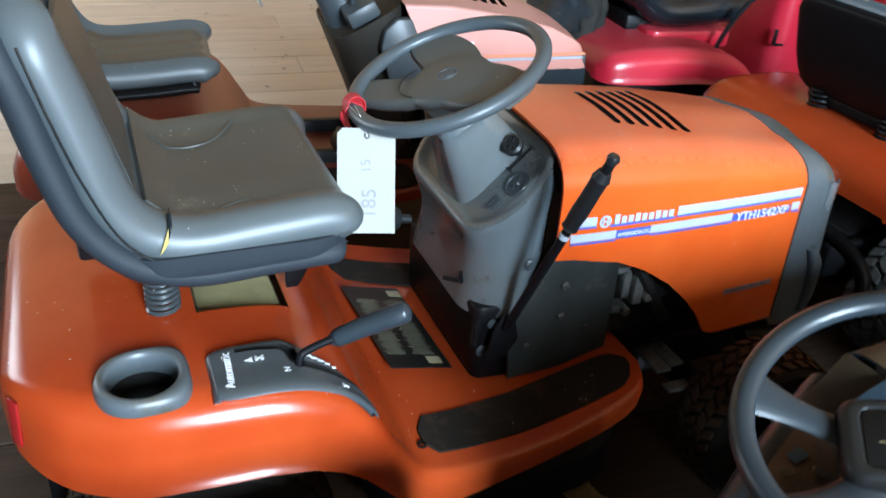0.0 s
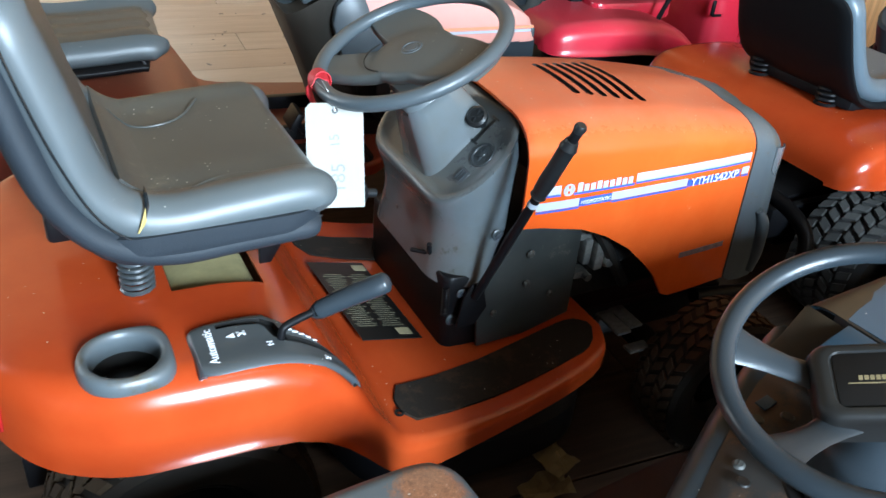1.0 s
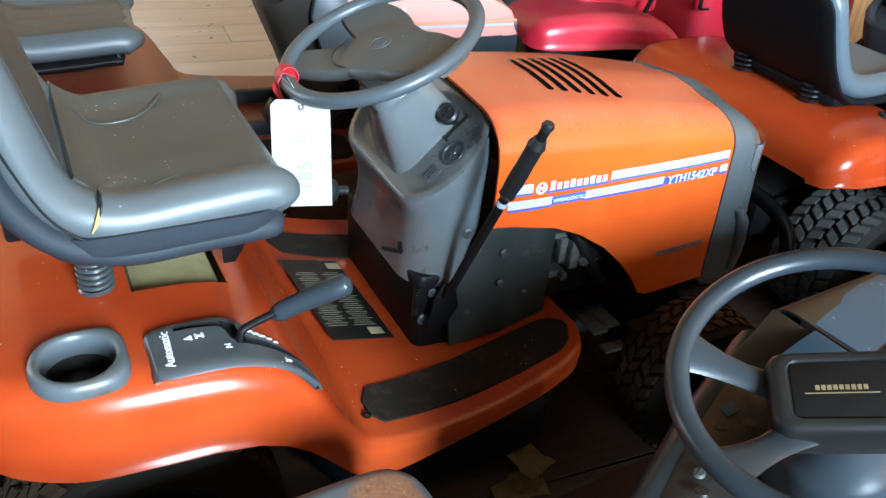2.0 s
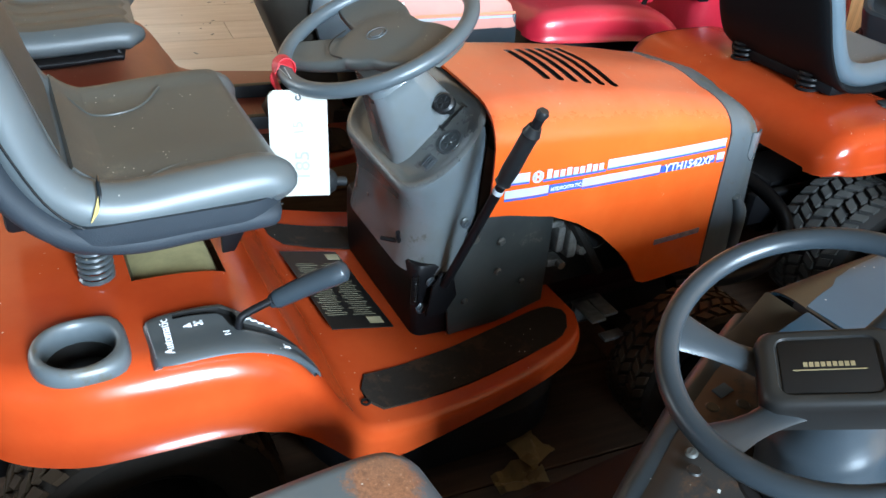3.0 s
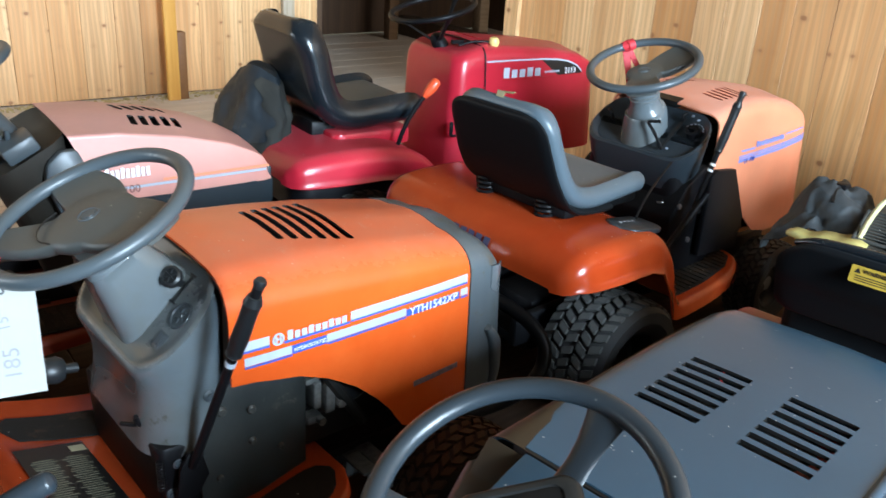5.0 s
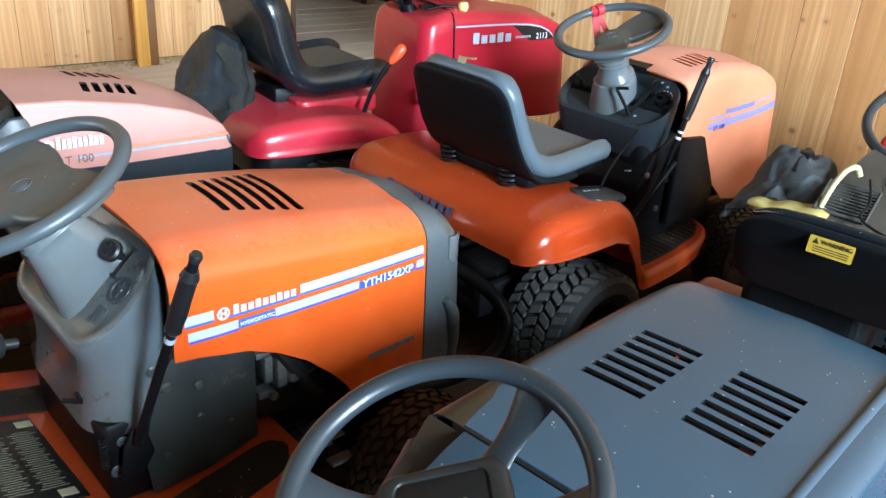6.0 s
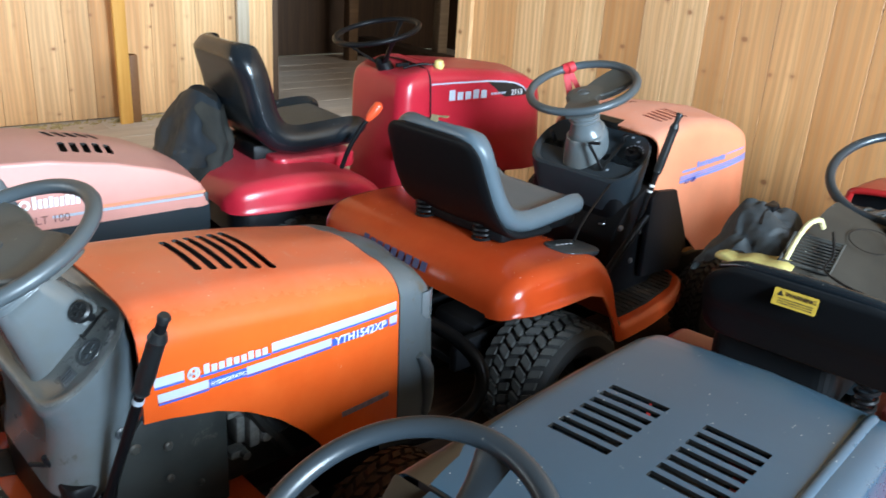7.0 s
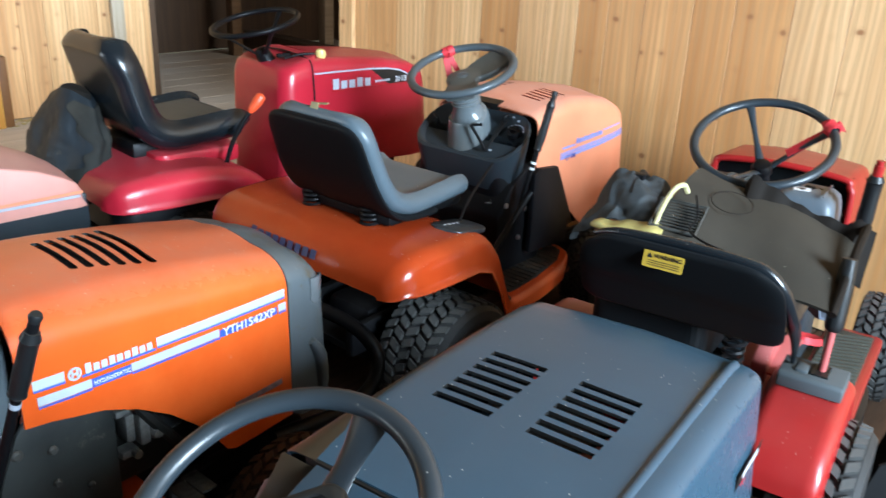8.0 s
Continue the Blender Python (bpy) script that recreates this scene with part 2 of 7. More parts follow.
BLUE = plain("blue_decal", (0.035, 0.09, 0.42), 0.4, 0, 0.15)
BLUE_PALE = plain("pale_blue_decal", (0.22, 0.27, 0.6), 0.5, 0, 0.2)
GOLD = plain("gold_lettering", (0.5, 0.4, 0.22), 0.4, 0.5)
# black print; also painted in slots, holes and vents as their inner shade
DECAL_SHADE_BLACK = plain("black_decal_and_shade", (0.008, 0.0075, 0.007), 0.45)
YELLOW = plain("yellow_sticker", (0.45, 0.29, 0.03), 0.5, 0, 0.25)
YELLOW_OLD = plain("yellow_plastic_tub", (0.46, 0.38, 0.13), 0.5, 0, 0.4, 24)
ROPE = plain("pale_yellow_rope", (0.55, 0.49, 0.25), 0.8, 0, 0.4, 120)
RIBBON = plain("red_ribbon_plastic", (0.62, 0.028, 0.04), 0.6, 0, 0.35, 60)
CARD = plain("white_tag_card", (0.31, 0.305, 0.28), 0.8, 0, 0.05, 9)
PENCIL = plain("pencil_marks", (0.24, 0.24, 0.245), 0.8)
WIRE = plain("thin_wire", (0.5, 0.5, 0.48), 0.4, 0.8)
FOAM = plain("exposed_yellow_foam", (0.55, 0.42, 0.14), 0.9, 0, 0.4, 60)
KNOB_RED = plain("orange_red_knob", (0.8, 0.09, 0.03), 0.3)
KNOB_YELLOW = plain("cream_yellow_knob", (0.8, 0.62, 0.22), 0.35)
PAPER = plain("crumpled_brown_paper", (0.26, 0.2, 0.1), 0.85, 0, 0.3, 10)
CANVAS = plain("dusty_blue_grey_canvas", (0.042, 0.050, 0.055), 0.75, 0, 0.6, 9)
SHROUD = coated("dusty_brown_grey_plastic", (0.022, 0.019, 0.015), 0.6, 0.7, (0.062, 0.051, 0.038), spec=0.25, fade=(0.034, 0.029, 0.022))
PAD_BLACK = coated("dusty_black_hub_plastic", (0.012, 0.012, 0.012), 0.38, 0.5, (0.055, 0.046, 0.033), spec=0.4)
SHROUD_EDGE = coated("dark_brown_rubber_flap", (0.010, 0.0075, 0.006), 0.6, 0.1, (0.04, 0.03, 0.02), specks=False, spec=0.12)
CONTROL_GREY = coated("dull_grey_plastic", (0.07, 0.083, 0.09), 0.5, 0.4, (0.12, 0.11, 0.095), specks=False, spec=0.3)
PINK_BAR = coated("faded_red_bar_paint", (0.42, 0.08, 0.075), 0.45, 0.4, (0.40, 0.2, 0.18))
MAT_GREEN = coated("grey_green_ribbed_mat", (0.045, 0.045, 0.035), 0.7, 0.5, (0.10, 0.095, 0.075), grain=0.4, spec=0.25)
CLOTH_BLUE = plain("blue_grey_cloth", (0.13, 0.15, 0.19), 0.85, 0, 0.35, 25)
STRAW = plain("dry_straw", (0.5, 0.38, 0.17), 0.8, 0, 0.4, 20)
LENS = plain("cloudy_headlight_lens", (0.12, 0.135, 0.145), 0.12, 0.0, 0.25)
PINE = wood("knotty_pine_board", (0.87, 0.58, 0.32), (0.61, 0.345, 0.155), (6.5, 6.5, 8.5), (7.0, 7.0, 0.5), (22.0, 22.0, 0.55), 0.5, 0.12)
GOLDEN = wood("golden_pine_post", (0.85, 0.56, 0.17), (0.68, 0.39, 0.09), None, (7.0, 7.0, 0.7), (34.0, 34.0, 1.2))
WHITEWOOD = wood("whitewashed_post", (0.56, 0.50, 0.41), (0.34, 0.28, 0.21), None, (7.0, 7.0, 0.7), (34.0, 34.0, 1.2))
# dark boards: shed, unseen walls and backing behind planks
DARKWOOD = wood("dark_board", (0.10, 0.065, 0.04), (0.05, 0.03, 0.018), None, (7.0, 7.0, 0.7), (34.0, 34.0, 1.2))
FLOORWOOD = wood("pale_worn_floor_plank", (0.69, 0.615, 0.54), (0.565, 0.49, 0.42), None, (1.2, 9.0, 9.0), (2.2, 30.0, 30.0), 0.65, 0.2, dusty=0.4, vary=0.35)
# dirty planks; shade between the tractors is darkened into the colour too
DIRTY_SHADED_WOOD = wood("dirty_shaded_floor_plank", (0.075, 0.042, 0.027), (0.030, 0.017, 0.011), None, (1.2, 9.0, 9.0), (2.2, 30.0, 30.0), 0.9, 0.3, dusty=0.05, spec=0.15)
DASH_SHELL = coated("dull_blue_grey_plastic", (0.021, 0.030, 0.037), 0.36, 0.35, (0.045, 0.04, 0.03), spec=0.4)
CEILWOOD = wood("ceiling_plank", (0.20, 0.14, 0.09), (0.12, 0.08, 0.048), None, (0.7, 7.0, 7.0), (1.2, 34.0, 34.0))

# ---- shape helpers ----


def box(x0, x1, y0, y1, z0, z1, bevel=0.0, seg=2):
    bm = bmesh.new()
    bmesh.ops.create_cube(bm, size=1.0)
    for v in bm.verts:
        v.co = Vector(((x0 + x1) / 2 + v.co.x * (x1 - x0), (y0 + y1) / 2 + v.co.y * (y1 - y0), (z0 + z1) / 2 + v.co.z * (z1 - z0)))
    if bevel:
        bmesh.ops.bevel(bm, geom=bm.edges[:], offset=bevel, segments=seg, affect="EDGES", profile=0.5)
    return bm


def loft(rings, closed=True, caps=True):
    """A skin over rings of points, all of one length."""
    bm = bmesh.new()
    rows = [[bm.verts.new(p) for p in r] for r in rings]
    n = len(rows[0])
    for a, b in zip(rows, rows[1:]):
        for i in range(n if closed else n - 1):
            j = (i + 1) % n
            bm.faces.new((a[i], a[j], b[j], b[i]))
    if caps and closed:
        bm.faces.new(rows[0][::-1])
        bm.faces.new(rows[-1])
    bmesh.ops.recalc_face_normals(bm, faces=bm.faces[:])
    return bm


def smooth_line(points, steps=6):
    """A curve through the points."""
    pts = [Vector(p) for p in points]
    ext = [pts[0] * 2 - pts[1]] + pts + [pts[-1] * 2 - pts[-2]]
    out = []
    for i in range(1, len(ext) - 2):
        p0, p1, p2, p3 = ext[i - 1:i + 3]
        for k in range(steps):
            t = k / steps
            out.append(0.5 * (2 * p1 + (p2 - p0) * t + (2 * p0 - 5 * p1 + 4 * p2 - p3) * t * t + (3 * p1 - p0 - 3 * p2 + p3) * t ** 3))
    return out + [pts[-1]]


def tube(points, r, seg=10, steps=6, flat=1.0):
    """A round bar along a smooth curve; r may be a list, one a point."""
    line = smooth_line(points, steps) if steps > 1 else [Vector(p) for p in points]
    n = len(line)
    radii = [r] * n if isinstance(r, (int, float)) else [float(np.interp(i / (n - 1), np.linspace(0, 1, len(r)), r)) for i in range(n)]
    rings = []
    side = None
    for i, p in enumerate(line):
        d = (line[min(i + 1, n - 1)] - line[max(i - 1, 0)]).normalized()
        if side is None:
            side = d.orthogonal().normalized()
        side = (side - d * side.dot(d)).normalized()
        up = d.cross(side)
        rings.append([p + (side * math.cos(a) + up * math.sin(a) * flat) * radii[i] for a in [2 * math.pi * k / seg for k in range(seg)]])
    return loft(rings)


def lathe(profile, seg=32, m=None):
    """Turns (radius, height) points about z; closed where the radius is 0."""
    bm = bmesh.new()
    rows = []
    for r, z in profile:
        if r < 1e-6:
            rows.append([bm.verts.new((0, 0, z))])
        else:
            rows.append([bm.verts.new((r * math.cos(2 * math.pi * k / seg), r * math.sin(2 * math.pi * k / seg), z)) for k in range(seg)])
    for a, b in zip(rows, rows[1:]):
        for i in range(seg):
            j = (i + 1) % seg
            quad = [a[i % len(a)], a[j % len(a)], b[j % len(b)], b[i % len(b)]]
            quad = list(dict.fromkeys(quad))
            if len(quad) > 2:
                bm.faces.new(quad)
    bmesh.ops.recalc_face_normals(bm, faces=bm.faces[:])
    if m:
        bmesh.ops.transform(bm, matrix=m, verts=bm.verts[:])
    return bm


def prism(outline, plane, a, b, bevel=0.0):
    """An outline in a plane ('xz', 'xy' or 'yz') drawn from a to b along the third axis."""
    def at(u, v, w):
        return {"xz": (u, w, v), "xy": (u, v, w), "yz": (w, u, v)}[plane]
    bm = loft([[at(u, v, a) for u, v in outline], [at(u, v, b) for u, v in outline]])
    if bevel:
        bmesh.ops.bevel(bm, geom=bm.edges[:], offset=bevel, segments=2, affect="EDGES", profile=0.5)
    return bm


def joined(*parts):
    bm = bmesh.new()
    for p in parts:
        me = bpy.data.meshes.new("tmp")
        p.to_mesh(me)
        p.free()
        bm.from_mesh(me)
        bpy.data.meshes.remove(me)
    return bm


def moved(bm, m):
    bmesh.ops.transform(bm, matrix=m, verts=bm.verts[:])
    return bm


def thick(bm, t):
    bmesh.ops.recalc_face_normals(bm, faces=bm.faces[:])
    bmesh.ops.solidify(bm, geom=bm.faces[:], thickness=t)
    return bm


def part(name, bm, material, parent, label="", sharp=40):
    me = bpy.data.meshes.new(name)
    bm.to_mesh(me)
    bm.free()
    for p in me.polygons:
        p.use_smooth = True
    me.set_sharp_from_angle(angle=radians(sharp))
    me.materials.append(material)
    ob = new(name, me)
    if parent:
        ob.parent = parent
    if label:
        tagged(ob, label)
    return ob


def thing(name, m, label, category, group="", kind=""):
    ob = new(name)
    ob.empty_display_size = 0.1
    ob.matrix_world = m
    return tagged(ob, label, category, group, kind)


def solid(name, bm, material, label, category, m=None, group="", kind="", sharp=40):
    ob = part(name, bm, material, None, "", sharp)
    if m is not None:
        ob.matrix_world = m
    return tagged(ob, label, category, group, kind)


def carved(ob, cutters, lining=None):
    """Cuts the closed bmesh cutters out of a part; lining is the material of the cut edges."""
    bm = joined(*cutters)
    bmesh.ops.recalc_face_normals(bm, faces=bm.faces[:])
    me = bpy.data.meshes.new("cut")
    bm.to_mesh(me)
    bm.free()
    if lining:
        me.materials.append(lining)
    tool = new("cut", me)
    tool.parent = ob.parent
    mod = ob.modifiers.new("cut", "BOOLEAN")
    mod.operation, mod.solver, mod.object = "DIFFERENCE", "EXACT", tool
    mod.use_self = True
    if lining:
        mod.material_mode = "TRANSFER"
    bpy.context.view_layer.update()
    deps = bpy.context.evaluated_depsgraph_get()
    fresh = bpy.data.meshes.new_from_object(ob.evaluated_get(deps))
    ob.modifiers.clear()
    ob.data = fresh
    bpy.data.objects.remove(tool)
    return ob


def letters(name, text, size, m, material, parent, depth=0.0008, label=""):
    cu = bpy.data.curves.new("text", "FONT")
    cu.body, cu.size, cu.extrude = text, size, depth
    cu.align_x, cu.align_y = "CENTER", "CENTER"
    ob = new("text", cu)
    bpy.context.view_layer.update()
    me = bpy.data.meshes.new_from_object(ob.evaluated_get(bpy.context.evaluated_depsgraph_get()))
    bpy.data.objects.remove(ob)
    me.transform(m)
    me.materials.clear()
    me.materials.append(material)
    made = new(name, me)
    made.parent = parent
    if label:
        tagged(made, label)
    return made


def basis(origin, right, up):
    """A pose with x to the right and y up on a face."""
    r, u = Vector(right).normalized(), Vector(up)
    n = r.cross(u).normalized()
    u = n.cross(r)
    return Matrix.Translation(origin) @ Matrix((r, u, n)).transposed().to_4x4()


def plate(w, h, d=0.001):
    return box(-w / 2, w / 2, -h / 2, h / 2, 0, d)

# ---- tractor parts ----


def tyre_mesh(radius, width, hub, lugs, cols):
    """A tyre about the y axis with a block tread."""
    w = width / 2
    prof = [(hub, -w * 0.72), (hub + 0.012, -w * 0.86), (radius * 0.72, -w * 1.0), (radius * 0.88, -w * 0.98), (radius * 0.93, -w * 0.84),
            (radius * 0.945, -w * 0.5), (radius * 0.95, 0), (radius * 0.945, w * 0.5), (radius * 0.93, w * 0.84), (radius * 0.88, w * 0.98),
            (radius * 0.72, w), (hub + 0.012, w * 0.86), (hub, w * 0.72)]
    body = moved(lathe(prof, 48), Matrix.Rotation(radians(90), 4, "X"))
    bm = bmesh.new()
    step = 2 * math.pi / lugs
    for c in range(cols):
        v0 = -0.9 + 1.8 * c / cols
        v1 = v0 + 1.8 / cols * 0.74
        lean = step * (0.4 if c % 2 else -0.4)
        for k in range(lugs):
            a = k * step + (step / 2 if c % 2 else 0)
            top, base = [], []
            for v, s in ((v0, 0), (v1, 1)):
                for e in (0, 1):
                    ang = a + (e - 0.5) * step * 0.62 + lean * (s - 0.5)
                    edge = abs(v) ** 4
                    for r, store in ((radius * (1.0 - 0.055 * edge), top), (radius * (0.925 - 0.06 * edge), base)):
                        store.append(bm.verts.new((r * math.cos(ang), r * math.sin(ang), v * w)))
            order = (0, 1, 3, 2)
            t4, b4 = [top[i] for i in order], [base[i] for i in order]
            bm.faces.new(t4)
            for i in range(4):
                bm.faces.new((t4[i], t4[(i + 1) % 4], b4[(i + 1) % 4], b4[i]))
    bmesh.ops.recalc_face_normals(bm, faces=bm.faces[:])
    return body, moved(bm, Matrix.Rotation(radians(90), 4, "X"))


def wheel(parent, x, y, radius, width, rubber, rim_mat, lugs=26, cols=4):
    hub = radius * 0.52
    ob = part("wheel", moved(lathe([(0, -0.03), (0.03, -0.03), (0.03, 0.03), (0, 0.03)], 16), Matrix.Rotation(radians(90), 4, "X")), STEEL, parent)
    ob.location = (x, y, radius)
    body, blocks = tyre_mesh(radius, width, hub, lugs, cols)
    tyre = part("tyre", body, rubber, ob, sharp=30)
    tagged(part("tread", blocks, BROWN_TREAD if rubber == RUBBER_BROWN else WORN_TREAD, tyre, sharp=30), kind="stuff")
    w = width / 2
    prof = []
    for s in (-1, 1):
        row = [(hub + 0.014, s * w * 0.74), (hub + 0.002, s * w * 0.78), (hub - 0.012, s * w * 0.66), (hub * 0.72, s * w * 0.3), (hub * 0.4, s * w * 0.36), (0.04, s * w * 0.42), (0, s * w * 0.42)]
        prof += row[::-1] if s < 0 else row
    part("rim", moved(lathe(prof, 32), Matrix.Rotation(radians(90), 4, "X")), rim_mat, ob)
    return ob


def four_wheels(parent, base, track_r, track_f, rr=0.25, wr=0.2, rf=0.19, wf=0.15, rubber=RUBBER, rubber_f=RUBBER, rim=RIM_BEIGE):
    for s in (-1, 1):
        wheel(parent, 0, s * track_r, rr, wr, rubber, rim, 34, 5)
        wheel(parent, base, s * track_f, rf, wf, rubber_f, rim, 32, 5)


def section(ht, hs, hb, zt, crown, zs, zb, n=9, low=5):
    """Half a hood section: crown, shoulder curve, side."""
    pts = [(0, zt), (ht * 0.5, zt - crown * 0.3)]
    p0, p1, p2 = Vector((ht, zt - crown)), Vector((hs, zt - crown)), Vector((hs, zs))
    for k in range(n):
        t = k / (n - 1)
        p = p0 * (1 - t) ** 2 + p1 * 2 * t * (1 - t) + p2 * t * t
        pts.append((p.x, p.y))
    for k in range(1, low + 1):
        t = k / low
        pts.append((hs + (hb - hs) * t, zs + (zb - zs) * t))
    return pts


def hood_skin(stations, t=0.005, fine=4):
    """A hood over stations (x, half top, half side, half low, z top, crown, z shoulder, z low)."""
    xs = [s[0] for s in stations]
    rings = []
    for i in range(len(stations) - 1):
        steps = fine if i < len(stations) - 2 else fine + 1
        for k in range(steps):
            x = xs[i] + (xs[i + 1] - xs[i]) * k / fine
            v = [float(np.interp(x, xs, [s[j] for s in stations])) for j in range(1, 8)]
            half = section(v[0], v[1], v[2], v[3], v[4], v[5], v[6])
            rings.append([(x, -y, z) for y, z in half[::-1]] + [(x, y, z) for y, z in half[1:]])
    bm = loft(rings, closed=False, caps=False)
    return thick(bm, t)


def pan_skin(stations, t=0.005, fine=4, arc=7):
    """A fender pan over stations (x, z top, half width, z skirt, edge radius, flare)."""
    xs = [s[0] for s in stations]
    curve = smooth_line([(s[0], s[1], s[2]) for s in stations], fine)
    rings = []
    for p in curve:
        x, zt, hw = p
        zk, rad, flare = [float(np.interp(x, xs, [s[j] for s in stations])) for j in (3, 4, 5)]
        rad = min(rad, max(0.004, zt - zk - 0.002))
        half = [(hw * 0.0, zt), (hw * 0.3, zt), (hw * 0.6, zt), (hw - rad, zt)]
        half += [(hw - rad + rad * math.sin(a), zt - rad + rad * math.cos(a)) for a in [math.pi / 2 * k / arc for k in range(1, arc + 1)]]
        half += [(hw + flare * 0.4, (zt - rad + zk) / 2), (hw + flare * 0.8, zk + 0.14 * (zt - rad - zk)), (hw + flare * 1.7, zk)]
        rings.append([(x, -y, z) for y, z in half[::-1]] + [(x, y, z) for y, z in half[1:]])
    return thick(loft(rings, closed=False, caps=False), t)


def seat_skin(line, half, th, bolster, taper=0.8, nose=0.12, top=0.16, n_e=22, grow=0.0, drop=0.0):
    """A moulded seat: line is its middle from the front lip to the back's top, in x and z."""
    mid = [Vector((p.x, 0, p.z)) for p in smooth_line([(x, 0, z) for x, z in line], 6)]
    n = len(mid)
    lengths = [0.0]
    for a, b in zip(mid, mid[1:]):
        lengths.append(lengths[-1] + (b - a).length)
    rows_top, rows_low = [], []
    for i, p in enumerate(mid):
        s = lengths[i] / lengths[-1]
        d = (mid[min(i + 1, n - 1)] - mid[max(i - 1, 0)]).normalized()
        nrm = Vector((d.z, 0, -d.x))
        wf = 1.0 if s < 0.45 else 1.0 - (1 - taper) * (s - 0.45) / 0.55
        k_end = 1.0
        if s > 1 - top:
            k_end = math.sqrt(max(0.0, 1 - ((s - (1 - top)) / top) ** 2.2)) * 0.45 + 0.55
        elif s < nose:
            k_end = math.sqrt(max(0.0, 1 - ((nose - s) / nose) ** 2.4)) * 0.22 + 0.78
        ends = min(1.0, math.sqrt(min(1.0, s / 0.05 + 0.06)), math.sqrt(min(1.0, (1 - s) / 0.05 + 0.06)))
        up_row, low_row = [], []
        for j in range(n_e + 1):
            e = math.sin((j / n_e - 0.5) * math.pi)
            ae = abs(e)
            lift = bolster * max(0.0, min(1.0, (ae - 0.62) / 0.2)) ** 1.5
            shrink = math.sqrt(max(0.0, 1 - max(0.0, (ae - 0.80) / 0.20) ** 2))
            y = e * (half + grow) * wf * k_end
            upper, lower = (lift * (0.35 + 0.65 * shrink)) * ends, -th
            c = (upper + lower) / 2 - drop
            hgt = max(0.003, (upper - lower) / 2 * (0.12 + 0.88 * shrink) * ends)
            up_row.append(p + nrm * (c + hgt) + Vector((0, y, 0)))
            low_row.append(p + nrm * (c - hgt) + Vector((0, y, 0)))
        rows_top.append(up_row)
        rows_low.append(low_row)
    rings = [a + b[::-1] for a, b in zip(rows_top, rows_low)]
    return loft(rings)


def spring(parent, x, y, z0, z1, r=0.028, wire=0.005, turns=5, material=BLACK):
    n = turns * 12
    pts = [(x + r * math.cos(2 * math.pi * k / 12), y + r * math.sin(2 * math.pi * k / 12), z0 + (z1 - z0) * k / n) for k in range(n + 1)]
    return part("spring", tube(pts, wire, 6, 1), material, parent, "coiled seat spring")


def steering_wheel(parent, c, tilt, radius, r, rim_mat, spokes, hub_r=0.06, hub_h=0.035, spoke_w=0.045, sink=0.03, hub_mat=None, spoke_t=0.014, name="steering_wheel", lean=0.0, dome=True):
    """Rim, hub pad and spokes; tilt is the angle by which the wheel's back edge drops."""
    m = Matrix.Translation(c) @ Matrix.Rotation(radians(-tilt), 4, "Y") @ Matrix.Rotation(radians(lean), 4, "X")
    ring = [[((radius + r * math.cos(b)) * math.cos(a), (radius + r * math.cos(b)) * math.sin(a), r * 0.92 * math.sin(b)) for b in [2 * math.pi * q / 12 for q in range(12)]] for a in [2 * math.pi * k / 64 for k in range(65)]]
    bm = loft(ring, caps=False)
    bmesh.ops.remove_doubles(bm, verts=bm.verts[:], dist=1e-5)
    ob = part(name, moved(bm, m), rim_mat, parent)
    for ang in spokes:
        turn = Matrix.Rotation(radians(ang), 4, "Z")
        rows = []
        for k in range(7):
            t = k / 6
            x = hub_r * 0.6 + (radius - hub_r * 0.6) * t
            w = spoke_w * (1.25 - 0.55 * math.sin(t * math.pi)) / 2
            z = -sink + (sink - 0.002) * t ** (1.6 if sink < 0.08 else 1.0)
            h = spoke_t / 2
            rows.append([(x, w * math.cos(q), z + h * math.sin(q)) for q in [2 * math.pi * p / 10 for p in range(10)]])
        part("spoke", moved(loft(rows), m @ turn), hub_mat if hub_r > 0.07 else rim_mat, ob)
    if dome:
        prof = [(0, -sink + hub_h), (hub_r * 0.55, -sink + hub_h * 0.96), (hub_r * 0.85, -sink + hub_h * 0.8), (hub_r, -sink + hub_h * 0.35), (hub_r * 0.98, -sink - 0.012), (hub_r * 0.6, -sink - 0.03), (0, -sink - 0.03)]
        part("hub", moved(lathe(prof, 28), m), hub_mat or rim_mat, ob)
    return ob, m


